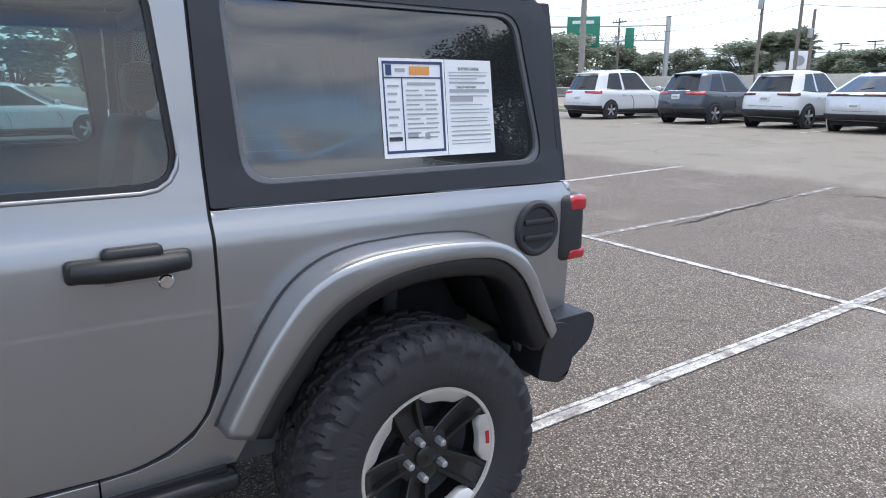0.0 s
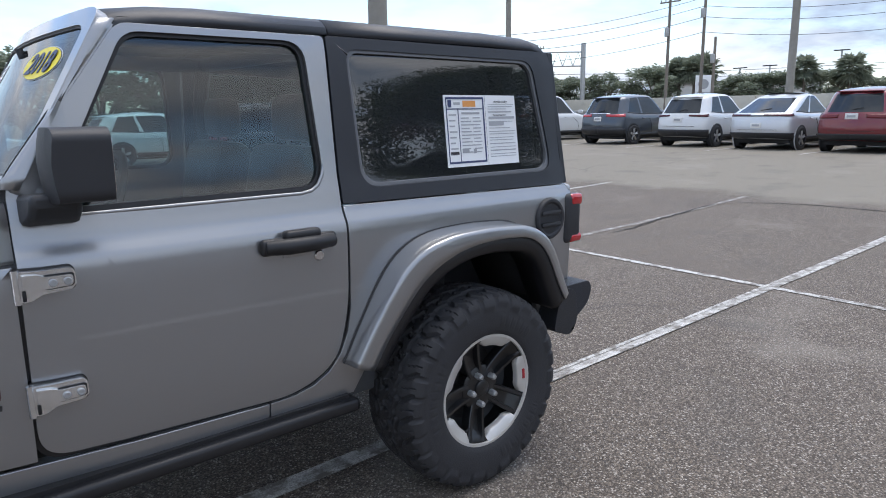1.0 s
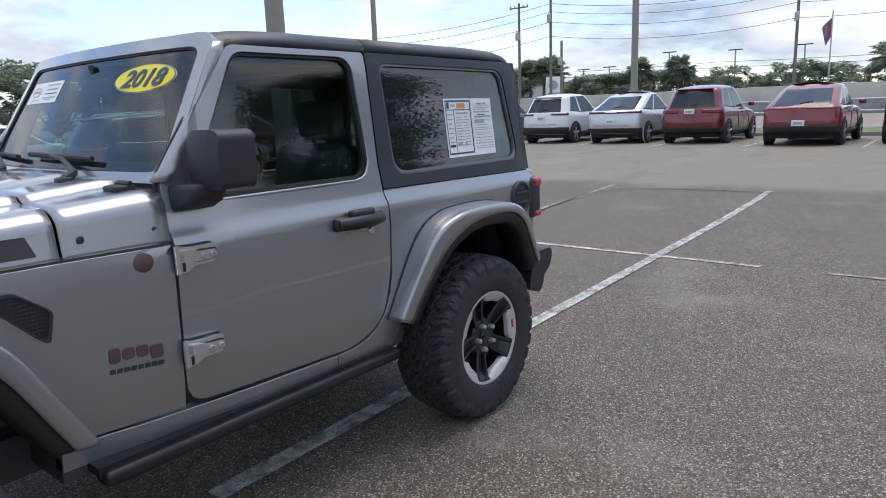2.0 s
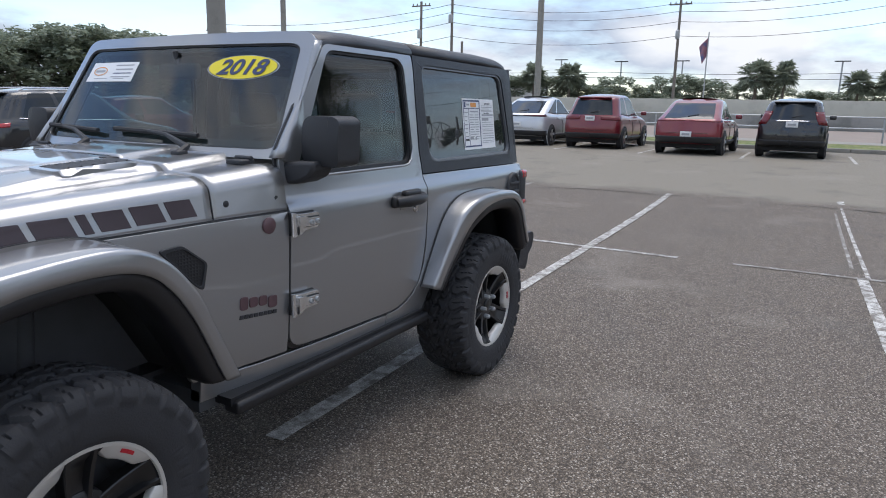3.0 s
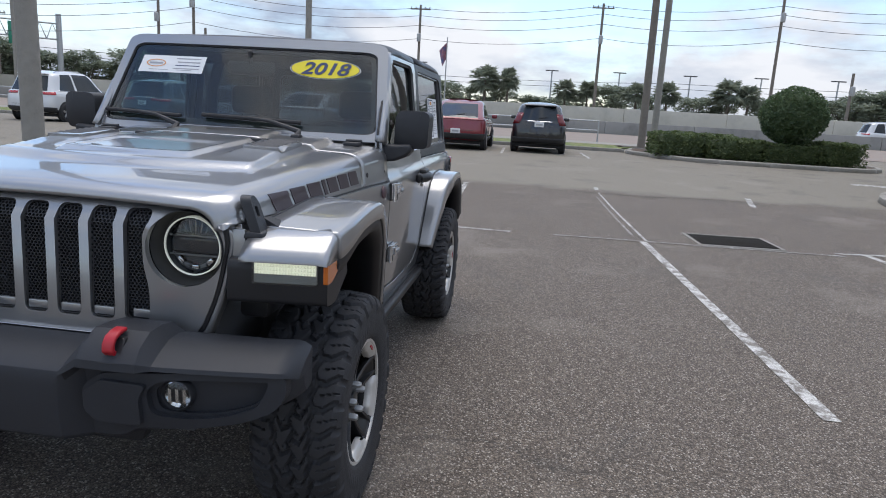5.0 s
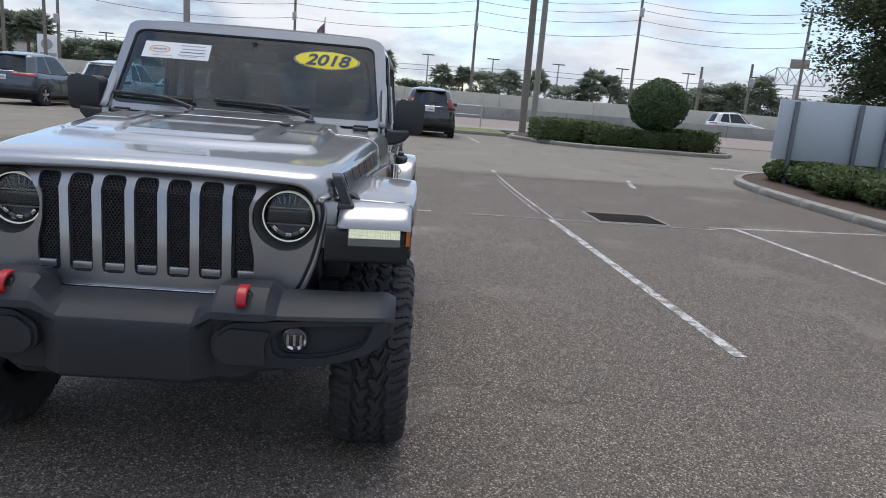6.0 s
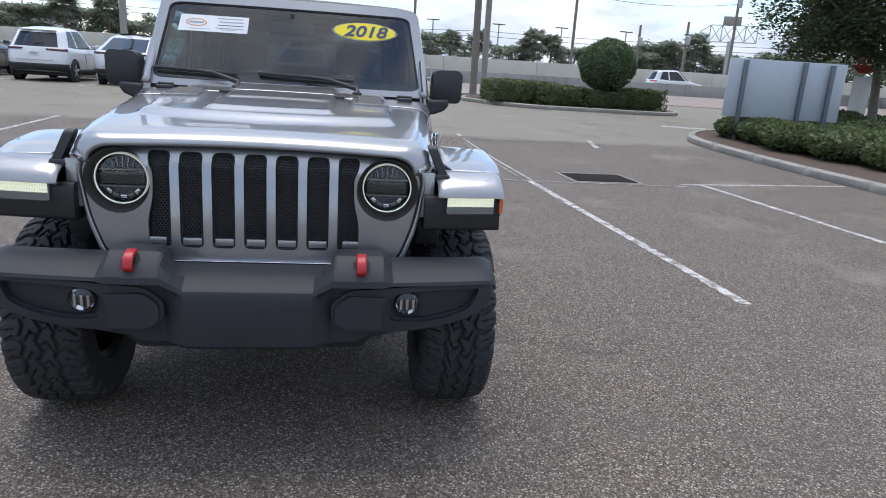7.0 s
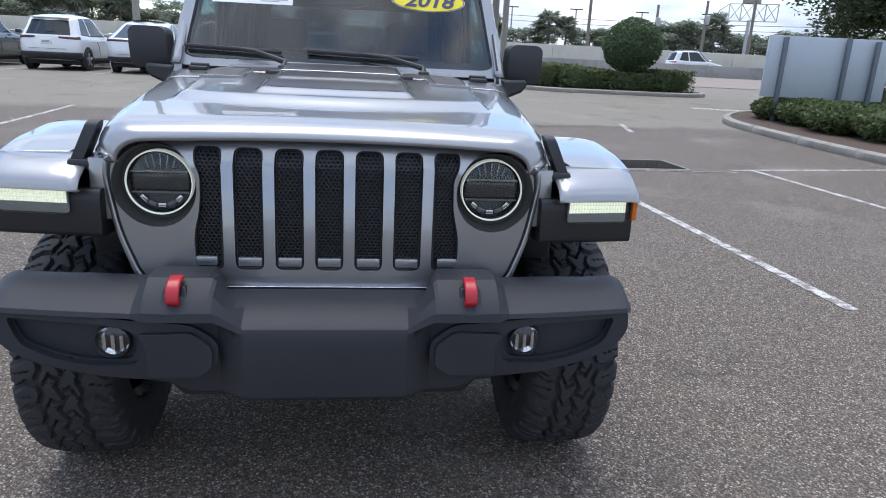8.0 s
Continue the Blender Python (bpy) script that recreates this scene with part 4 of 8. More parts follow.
panel("grille_surround", [p for p in ringed(grille_out, 0.027)], [ringed(grille_out, 0.0100)], lambda u, v, d: grille_surf(u, v, d + 0.004), 0.05, SILVER, car, bevel=0.006)
panel("grille_joint", ringed(grille_out, 0.0105), [ringed(grille_out, -0.004)], lambda u, v, d: grille_surf(u, v, d + 0.005), 0.04, SEAL, car, bevel=0.002)
for i, s in enumerate(slots):
    cy = sum(p[0] for p in s) / len(s)
    rim = [((u - cy) * 0.985 + cy, (v - 0.975) * 0.995 + 0.975) for u, v in s]
    inner = [((u - cy) * 0.86 + cy, (v - 0.975) * 0.966 + 0.975) for u, v in s]
    b = panel("slot_bezel", rim, [inner], lambda u, v, d: grille_surf(u, v, d + 0.008), 0.03, SEAL, car, bevel=0.003)
    panel("slot_back", inner, [], lambda u, v, d: grille_surf(u, v, d + 0.032), 0.004, SEAL, b, bevel=0)
    honeycomb("slot_mesh", inner, lambda u, v, d: grille_surf(u, v, d + 0.014), 0.0125, b)
    bm = bmesh.new()
    p = grille_surf(cy, 0.822, 0.0)
    box_bm(bm, p.x + 0.007, p.x + 0.04, cy - 0.034, cy + 0.034, 0.811, 0.838, 0.004)
    part("slot_foot", bm, SILVER, b, "silver step at the slot's foot")
# body-coloured seam around the grille and the dark engine bay behind
bm = bmesh.new()
box_bm(bm, -0.33, 0.60, -0.52, 0.52, 0.62, 1.14)
part("engine_bay", bm, DARK, car)

# shaded front of the wing beside the grille
for s in (-1, 1):
    bm = bmesh.new()
    box_bm(bm, -0.412, -0.398, s * 0.632 - 0.028, s * 0.632 + 0.028, 0.93, 1.105, 0.004)
    part("wing_front", bm, SILVER, car)


def headlamp(s):
    y = s * HL_Y
    fx = grille_surf(y, HL_Z, 0).x
    bm = bmesh.new()
    lathe_bm(bm, [(0.1175, 0.014), (0.1150, 0.011), (0.1140, 0.045), (0.108, 0.076), (0.094, 0.083), (0.091, 0.085)], "X", 48, (fx, y, HL_Z), closed_ends=False)
    top = part("headlamp", bm, LAMP_BOWL, car, "round headlamp with a lit ring")
    # the lamp itself sits deep in its bowl
    fx += 0.009
    bm = bmesh.new()
    lathe_bm(bm, [(0.0932, 0.068), (0.0932, 0.043), (0.0924, 0.0405), (0.0892, 0.0405), (0.0884, 0.047)], "X", 48, (fx, y, HL_Z), closed_ends=False)
    part("light_ring", bm, RING_ON, top, "lit pale ring")
    bm = bmesh.new()
    lathe_bm(bm, [(0.0884, 0.0475), (0.0870, 0.074)], "X", 48, (fx, y, HL_Z), closed_ends=False)
    part("ring_wall", bm, LAMP_TRIM, top)
    bm = bmesh.new()
    lathe_bm(bm, [(0.090, 0.09), (0.082, 0.075), (0.05, 0.084), (0.002, 0.086)], "X", 36, (fx, y, HL_Z))
    part("reflector", bm, LAMP_DARK, top)
    for z, w in ((0.030, 0.079), (-0.030, 0.079)):
        bm = bmesh.new()
        box_bm(bm, fx + 0.052, fx + 0.085, y - w, y + w, HL_Z + z - 0.0028, HL_Z + z + 0.0028, 0.001)
        part("lamp_bar", bm, LAMP_TRIM, top)
    bm = bmesh.new()
    box_bm(bm, fx + 0.060, fx + 0.084, y - 0.079, y + 0.079, HL_Z - 0.0265, HL_Z + 0.0265, 0.008, 3)
    part("projector", bm, PROJECTOR, top, "dark glossy projector lens")
    for k in range(5):
        a = -2.35 + k * 0.39
        bm = bmesh.new()
        vs = box_bm(bm, fx + 0.058, fx + 0.078, -0.012, 0.012, -0.007, 0.007, 0.004, 2, Matrix.Translation((0, y + 0.069 * math.cos(a), HL_Z + 0.069 * math.sin(a))) @ Matrix.Rotation(a - math.pi / 2, 4, "X"))
        part("lamp_segment", bm, FOG_GLASS if k % 2 == 0 else LAMP_TRIM, top)
    for k in range(5):
        dy = -0.044 + 0.022 * k
        hi = math.sqrt(0.080 ** 2 - dy ** 2)
        bm = bmesh.new()
        box_bm(bm, fx + 0.066, fx + 0.082, -0.0022, 0.0022, 0.0, hi - 0.040, 0.001, 1, Matrix.Translation((0, y + dy * 0.75, HL_Z + 0.040)) @ Matrix.Rotation(-dy * 7, 4, "X"))
        part("lamp_fin", bm, FOG_GLASS if k in (1, 2) else LAMP_TRIM, top)
    bm = bmesh.new()
    lathe_bm(bm, [(0.087, 0.042), (0.07, 0.036), (0.04, 0.031), (0.002, 0.029)], "X", 36, (fx, y, HL_Z), closed_ends=False)
    part("lens", bm, CLEAR, top)


LAMP_BOWL = material("dark grey lamp bowl", (0.034, 0.035, 0.038), 0.55, vary=0.12, bump=0.1, bump_scale=600.0)
PROJECTOR = material("dark projector lens", (0.022, 0.028, 0.036), 0.08, vary=0.2, scale=30.0, coat=0.6)
LAMP_TRIM = material("grey lamp trim", (0.17, 0.18, 0.19), 0.22, 0.5, vary=0.2, scale=60.0)
headlamp(-1)
headlamp(1)

# windscreen in its frame
def screen(u, v, d):
    """u across, v from 0 at the base to 1 at the header."""
    z = lerp(1.318, 1.792, v)
    x = lerp(0.885, 1.165, v) + 0.055 * (abs(u) / 0.72) ** 2
    return Vector((x + d * 0.86, u, z - d * 0.5))


def trapezoid(w0, w1, v0, v1, r):
    return rounded([(-w0, v0), (w0, v0), (w1, v1), (-w1, v1)], r, 6)


SU = [-0.65, -0.55, -0.45, -0.3, -0.15, 0, 0.15, 0.3, 0.45, 0.55, 0.65]
panel("windscreen_frame", rounded([(-0.772, 0.0), (0.772, 0.0), (0.708, 1.03), (-0.708, 1.03)], [0.02, 0.02, 0.09, 0.09], 6), [trapezoid(0.722, 0.662, 0.070, 0.930, 0.075)], screen, 0.05, SILVER, car, us=SU, vs=[0.3, 0.5, 0.7, 0.95], bevel=0.010)
panel("windscreen_seal", trapezoid(0.726, 0.666, 0.066, 0.934, 0.075), [trapezoid(0.714, 0.654, 0.082, 0.918, 0.07)], lambda u, v, d: screen(u, v, d + 0.006), 0.02, SEAL, car, us=SU, bevel=0.002)
ws = panel("windscreen", trapezoid(0.716, 0.656, 0.078, 0.922, 0.07), [], lambda u, v, d: screen(u, v, d + 0.010), 0.005, WINDSCREEN, car, us=SU, vs=[0.2, 0.35, 0.5, 0.65, 0.8], bevel=0)
panel("frit_band", trapezoid(0.716, 0.656, 0.078, 0.922, 0.07), [trapezoid(0.690, 0.630, 0.150, 0.885, 0.06)], lambda u, v, d: screen(u, v, d + 0.0165), 0.001, INTERIOR, ws, us=SU, bevel=0, label="black painted border of the windscreen")
# outer face of the pillars, from the frame back to the door
for s in (-1, 1):
    rows = []
    for k in range(15):
        v = lerp(0.012, 0.95, k / 14)
        u = lerp(0.772, 0.708, v / 1.03)
        f = screen(u - 0.004, v, 0.0)
        xd = lerp(0.938, 1.256, (f.z - 1.335) / 0.425) - 0.007
        yd = half_width(max(xd, 0.95), f.z) - 0.001
        rows.append([Vector((f.x + 0.010, s * (u - 0.012), f.z)), Vector((f.x + 0.004, s * (u - 0.001), f.z)), Vector((f.x + 0.012, s * (u + 0.004), f.z)), Vector((lerp(f.x + 0.012, xd, 0.5), s * (lerp(u, yd, 0.5) + 0.006), f.z)), Vector((xd, s * yd, f.z)), Vector((xd + 0.002, s * (yd - 0.03), f.z))])
    grid_part("windscreen_pillar", rows, SILVER, car, "silver side of the windscreen frame", thick=0.006, smooth=45)
clear_inside(ws)
# hinges at its base
for s in (-1, 1):
    for y, w in ((0.632, 0.05), (0.46, 0.045)):
        bm = bmesh.new()
        box_bm(bm, 0.835, 0.905, s * y - w * 0.8, s * y + w * 0.8, 1.298, 1.318, 0.006)
        tube_bm(bm, [(0.888, s * y - w * 0.8, 1.322), (0.888, s * y + w * 0.8, 1.322)], 0.009, 10)
        part("screen_hinge", bm, PLASTIC if y > 0.6 else SILVER, car, bevel=0.002)

# wipers
for y0, y1 in ((0.255, 0.63), (-0.37, 0.08)):
    bm = bmesh.new()
    tube_bm(bm, [(0.815, y0, 1.325), (0.850, y0, 1.352), (0.885, lerp(y0, y1, 0.35), 1.392), (0.898, lerp(y0, y1, 0.62), 1.402)], [0.020, 0.014, 0.009, 0.007], 8)
    box_bm(bm, 0.79, 0.84, y0 - 0.025, y0 + 0.025, 1.305, 1.34, 0.01)
    w = part("wiper", bm, PLASTIC, car, "black windscreen wiper")
    bm = bmesh.new()
    pts = [screen(lerp(y0 + 0.02, y1 + 0.08, k / 8), 0.140 + 0.025 * (k / 8), -0.014) for k in range(9)]
    tube_bm(bm, pts, 0.010, 8)
    part("wiper_blade", bm, RUBBER, w)

# stickers inside the top of the screen
def on_screen(u, v, d):
    return screen(u, v, 0.0088 + d)


oval = [(-0.408 + 0.182 * math.cos(a), 0.735 + 0.105 * math.sin(a)) for a in [2 * math.pi * k / 48 for k in range(48)]]
for scale, mat, dep, nm in ((1.0, PAPER, 0.0, "sticker_border"), (0.975, BLUE_INK, -0.001, "sticker_line"), (0.945, YELLOW, -0.002, "year_sticker")):
    o = [((u + 0.408) * (scale if scale == 1.0 else scale + 0.01) - 0.408, (v - 0.735) * scale + 0.735) for u, v in oval]
    panel(nm, o, [], lambda u, v, d: on_screen(u, v, d + dep), 0.0006, mat, ws, us=[-0.5, -0.4, -0.3], bevel=0, label="yellow oval year sticker" if mat is YELLOW else "")
c0 = on_screen(-0.408, 0.728, -0.0035)
ex = (screen(-0.45, 0.735, 0) - screen(-0.36, 0.735, 0)).normalized()
ey = (screen(-0.408, 0.8, 0) - screen(-0.408, 0.7, 0)).normalized()
ez = ex.cross(ey).normalized()
tm = Matrix((ex, ey, ez)).transposed().to_4x4()
tm.translation = c0
text_mesh("year_number", "2018", 0.098, BLUE_INK, tm, ws, bold=True, shear=0.25, sx=1.22)
sheet = [(0.238, 0.615), (0.612, 0.615), (0.600, 0.800), (0.232, 0.800)]
panel("dealer_sheet", sheet, [], on_screen, 0.0008, PAPER, ws, us=[0.3, 0.4, 0.5], bevel=0, label="white paper with orange emblem and lines of print")
for v0, u0, u1, mat, h in ((0.765, 0.26, 0.40, GREY_INK, 0.010), (0.725, 0.26, 0.39, GREY_INK, 0.012), (0.690, 0.26, 0.40, BLUE_INK, 0.008), (0.655, 0.26, 0.41, GREY_INK, 0.010), (0.64, 0.30, 0.55, GREY_INK, 0.006)):
    panel("print_line", [(u0, v0), (u1, v0), (u1, v0 + h), (u0, v0 + h)], [], lambda u, v, d: on_screen(u, v, d - 0.0012), 0.0006, mat, ws, bevel=0)
emb = [(0.515 + 0.058 * math.cos(a), 0.715 + 0.042 * math.sin(a)) for a in [2 * math.pi * k / 28 for k in range(28)]]
emb2 = [((u - 0.515) * 0.88 + 0.515, (v - 0.715) * 0.82 + 0.715) for u, v in emb]
panel("emblem_ring", emb, [emb2], lambda u, v, d: on_screen(u, v, d - 0.0012), 0.0006, ORANGE_INK, ws, bevel=0)
panel("emblem_bar", [(0.475, 0.705), (0.555, 0.705), (0.555, 0.725), (0.475, 0.725)], [], lambda u, v, d: on_screen(u, v, d - 0.0012), 0.0006, GREY_INK, ws, bevel=0)

# hardtop: side panels with quarter windows, roof in two pieces
ht_out = rounded([(1.914, 1.198), (3.108, 1.182), (3.070, 1.755), (1.914, 1.762)], [0.01, 0.03, 0.05, 0.01], 5)
q_hole = rounded([(2.005, 1.245), (3.030, 1.245), (2.935, 1.715), (1.985, 1.722)], [0.08, 0.09, 0.07, 0.05], 6)
q_in = rounded([(2.020, 1.259), (3.015, 1.259), (2.922, 1.703), (1.998, 1.710)], [0.075, 0.085, 0.065, 0.045], 6)
ht = panel("hardtop_side", ht_out, [q_hole], left_side, 0.04, HARDTOP, car, us=[2.2, 2.5, 2.8, 3.0, 3.06], vs=ZCUTS, label="black hardtop side")
panel("window_trim", q_hole, [q_in], lambda u, v, d: Vector((u, -(half_width(u, v) - 0.007 - d), v)), 0.02, WINDOW_TRIM, ht, vs=ZCUTS, us=[2.2, 2.5, 2.8], bevel=0.004)
pane = panel("quarter_glass", q_in, [], lambda u, v, d: Vector((u, -(half_width(u, v) - 0.020 - d), v)), 0.004, PRIVACY, ht, vs=ZCUTS, us=[2.2, 2.5, 2.8], bevel=0)
clear_inside(pane)
mirror_tree(ht)

# paper sheets in the left quarter window, on the outside of the pane
def on_quarter(u, v, d):
    u, v = 2.421 + (u - 2.437) * 0.952, v - 0.008
    return Vector((u, -(half_width(u, v) - 0.0175 - d), v))


panel("price_sheet", [(2.437, 1.297), (2.668, 1.297), (2.668, 1.578), (2.437, 1.578)], [], on_quarter, 0.0008, PAPER, ht, vs=ZCUTS, bevel=0, label="white price sheet with dark blue border")
panel("buyers_sheet", [(2.670, 1.297), (2.868, 1.297), (2.862, 1.577), (2.670, 1.578)], [], on_quarter, 0.0008, PAPER, ht, vs=ZCUTS, bevel=0, label="white notice sheet with lines of grey print")


def printed(name, u0, u1, v0, v1, mat):
    panel(name, [(u0, v0), (u1, v0), (u1, v1), (u0, v1)], [], lambda u, v, d: on_quarter(u, v, d - 0.0014), 0.0006, mat, ht, bevel=0)


for args in ((2.447, 2.660, 1.562, 1.570, BLUE_INK), (2.447, 2.660, 1.310, 1.318, BLUE_INK), (2.447, 2.452, 1.318, 1.562, BLUE_INK), (2.652, 2.660, 1.318, 1.562, BLUE_INK), (2.452, 2.652, 1.522, 1.526, BLUE_INK), (2.510, 2.514, 1.318, 1.522, BLUE_INK)):
    printed("sheet_rule", *args)
printed("crest", 2.458, 2.478, 1.530, 1.560, BLUE_INK)
printed("heading_bar", 2.490, 2.525, 1.540, 1.550, GREY_INK)
printed("emblem", 2.540, 2.612, 1.532, 1.556, ORANGE_INK)
printed("heading_bar", 2.530, 2.632, 1.503, 1.511, GREY_INK)
for k in range(11):
    v = 1.486 - 0.0135 * k
    printed("print_line", 2.524, 2.570 + 0.012 * (k % 3), v, v + 0.0045, GREY_INK)
    printed("print_line", 2.592, 2.632 + 0.006 * (k % 2), v, v + 0.0045, GREY_INK)
for k in range(8):
    v = 1.498 - 0.022 * k
    printed("print_line", 2.460, 2.500 - 0.006 * (k % 3), v, v + 0.006, GREY_INK)
printed("print_bar", 2.457, 2.503, 1.345, 1.357, INK)
printed("print_bar", 2.522, 2.560, 1.352, 1.366, GREY_INK)
printed("print_block", 2.585, 2.603, 1.348, 1.366, GREY_INK)
mq = Matrix(((1, 0, 0), (0, 0, -1), (0, 1, 0))).to_4x4()


def quarter_text(words, x, z, size, mat):
    m = mq.copy()
    x, z = 2.421 + (x - 2.437) * 0.952, z - 0.008
    m.translation = (x, -(half_width(x, z) - 0.0155), z)
    text_mesh("sheet_text", words, size, mat, m, ht, depth=0.0003)


quarter_text("BUYERS GUIDE", 2.766, 1.551, 0.0125, INK)
quarter_text("DEALER WARRANTY", 2.754, 1.497, 0.0085, INK)
for k, (v, u1, h) in enumerate(((1.540, 2.85, 0.002), (1.530, 2.84, 0.0035), (1.521, 2.80, 0.003), (1.508, 2.835, 0.006), (1.482, 2.85, 0.010), (1.470, 2.84, 0.003), (1.455, 2.78, 0.016), (1.444, 2.82, 0.003), (1.430, 2.85, 0.003), (1.420, 2.85, 0.003), (1.405, 2.84, 0.003), (1.395, 2.84, 0.003), (1.380, 2.85, 0.004), (1.366, 2.85, 0.003), (1.352, 2.85, 0.005), (1.338, 2.85, 0.003), (1.328, 2.85, 0.003))):
    printed("print_line", 2.684, u1, v, v + h, GREY_INK)

# roof
def roof_row(x, drop=0.0, pull=0.0):
    pts = []
    for k in range(-16, 17):
        s = k / 16
        a = abs(s)
        if a <= 0.75:
            y, z = a / 0.75 * 0.60, 1.838 - 0.010 * (a / 0.75) ** 2
        else:
            t = (a - 0.75) / 0.25 * math.pi / 2
            y, z = 0.60 + 0.112 * math.sin(t), 1.828 - 0.062 * (1 - math.cos(t))
        pts.append(Vector((x, math.copysign(y * (1 - pull), s) if s else 0.0, z - drop)))
    return pts


grid_part("roof_panel", [roof_row(1.200, 0.075), roof_row(1.205, 0.045), roof_row(1.24, 0.022), roof_row(1.36, 0.006), roof_row(1.5), roof_row(1.925)], HARDTOP, car, "black removable front roof panel", thick=0.03, smooth=50)
grid_part("hardtop_roof", [roof_row(1.931), roof_row(2.3), roof_row(2.7), roof_row(2.95, 0.008), roof_row(3.02, 0.02), roof_row(3.06, 0.045, 0.01), roof_row(3.075, 0.075, 0.02)], HARDTOP, car, "black hardtop roof", thick=0.03, smooth=50)
# tail: lower gate, rear glass and lamps
def tail(u, v, d):
    return Vector((3.13 - max(v - 1.18, 0) * 0.09 - d, u, v))


panel("tailgate", rounded([(-0.79, 0.62), (0.79, 0.62), (0.80, 1.178), (-0.80, 1.178)], 0.03, 3), [], tail, 0.02, SILVER, car, bevel=0.006)
rg = panel("hardtop_rear", [(-0.775, 1.182), (0.775, 1.182), (0.715, 1.755), (-0.715, 1.755)], [rounded([(-0.62, 1.25), (0.62, 1.25), (0.58, 1.70), (-0.58, 1.70)], 0.05, 4)], tail, 0.03, HARDTOP, car)
pane = panel("rear_glass", rounded([(-0.63, 1.24), (0.63, 1.24), (0.59, 1.71), (-0.59, 1.71)], 0.05, 4), [], lambda u, v, d: tail(u, v, d + 0.012), 0.004, PRIVACY, rg, bevel=0)
clear_inside(pane)


def tail_lamp():
    bm = bmesh.new()
    box_bm(bm, 3.066, 3.186, -0.826, -0.690, 0.905, 1.138, 0.030, 4)
    top = part("tail_lamp", bm, PLASTIC, car, "black tail lamp housing with red lenses")
    for z0, z1 in ((1.078, 1.134), (0.909, 0.953)):
        bm = bmesh.new()
        box_bm(bm, 3.104, 3.190, -0.829, -0.710, z0, z1, 0.018, 4)
        part("tail_lens", bm, RED_LENS, top)
    return top


mirror_tree(tail_lamp())
bm = bmesh.new()
yc = -half_width(2.96, 1.04)
lathe_bm(bm, [(0.092, 0.010), (0.092, -0.008), (0.086, -0.016), (0.074, -0.016), (0.068, -0.008), (0.020, -0.008), (0.002, -0.008)], "Y", 40, (2.958, yc, 1.040))
fc = part("fuel_cap", bm, PLASTIC, car, "round black fuel cap", bevel=0.002)
bm = bmesh.new()
for dz in (-0.026, 0.026):
    box_bm(bm, 2.895, 3.020, yc - 0.020, yc - 0.006, 1.04 + dz - 0.009, 1.04 + dz + 0.009, 0.005)
part("cap_grip", bm, PLASTIC, fc)

# bumpers
def sweep(a):
    return 0.17 * max(a - 0.40, 0) ** 1.5


LOW = [(0.0, 0.490), (0.37, 0.490), (0.42, 0.520), (0.52, 0.535), (0.66, 0.565), (0.80, 0.610), (0.888, 0.655)]
CENTRE = [(-0.49, 0.735), (-0.50, 0.752), (-0.545, 0.748), (-0.605, 0.737), (-0.662, 0.708), (-0.670, 0.701), (-0.674, 0.690), (-0.676, 0.66)]
RIDGE = [(-0.47, 0.78), (-0.49, 0.815), (-0.55, 0.824), (-0.61, 0.822), (-0.664, 0.790), (-0.690, 0.755), (-0.694, 0.735), (-0.650, 0.722)]
WING = [(-0.46, 0.75), (-0.475, 0.782), (-0.52, 0.792), (-0.575, 0.789), (-0.630, 0.766), (-0.670, 0.744), (-0.674, 0.736), (-0.630, 0.728)]
INNER = [(0.284, 0.312), (0.284, 0.312), (0.276, 0.306), (0.256, 0.296), (0.222, 0.292), (0.218, 0.288), (0.216, 0.286), (0.214, 0.282)]


def bumper_row(y):
    a = abs(y)
    end = min(max((a - 0.835) / 0.053, 0), 1) ** 2
    row = []
    for c, r, w, (i0, i1) in zip(CENTRE, RIDGE, WING, INNER):
        k = min(max((a - i0) / (i1 - i0), 0), 1)
        q = min(max((a - 0.462) / 0.034, 0), 1)
        x = lerp(lerp(c[0], r[0], k), w[0], q)
        z = lerp(lerp(c[1], r[1], k), w[1], q)
        row.append(Vector((min(x + sweep(a) + 0.05 * end, -0.455), y, z - 0.02 * end)))
    low, k = along(LOW, a), min(max((a - 0.214) / 0.07, 0), 1)
    face = lerp(-0.676, -0.628, k) + sweep(a) + 0.05 * end
    row += [Vector((face, y, lerp(row[-1].z, low, 0.5))), Vector((face + 0.010, y, low + 0.012)), Vector((face + 0.022, y, low)), Vector((min(face + 0.15, -0.455), y, low + 0.01))]
    return row


b_ys = [0, 0.12, 0.20, 0.215, 0.222, 0.235, 0.25, 0.262, 0.274, 0.284, 0.292, 0.30, 0.312, 0.34, 0.38, 0.42, 0.462, 0.479, 0.496, 0.54, 0.60, 0.66, 0.72, 0.78, 0.82, 0.84, 0.855, 0.867, 0.877, 0.884, 0.888]
b_ys = [-y for y in b_ys[:0:-1]] + b_ys
b_rows = [bumper_row(y) for y in b_ys]
b_rows = [[Vector((-0.455, p.y, p.z)) for p in b_rows[0]]] + b_rows + [[Vector((-0.455, p.y, p.z)) for p in b_rows[-1]]]
fb = grid_part("front_bumper", b_rows, GREY_PLASTIC, car, "charcoal moulded plastic front bumper", thick=0.008, smooth=24, offset=0.0)
BUS = [-0.8, -0.74, -0.68, -0.62, -0.56, -0.5, -0.44, 0.44, 0.5, 0.56, 0.62, 0.68, 0.74, 0.8]
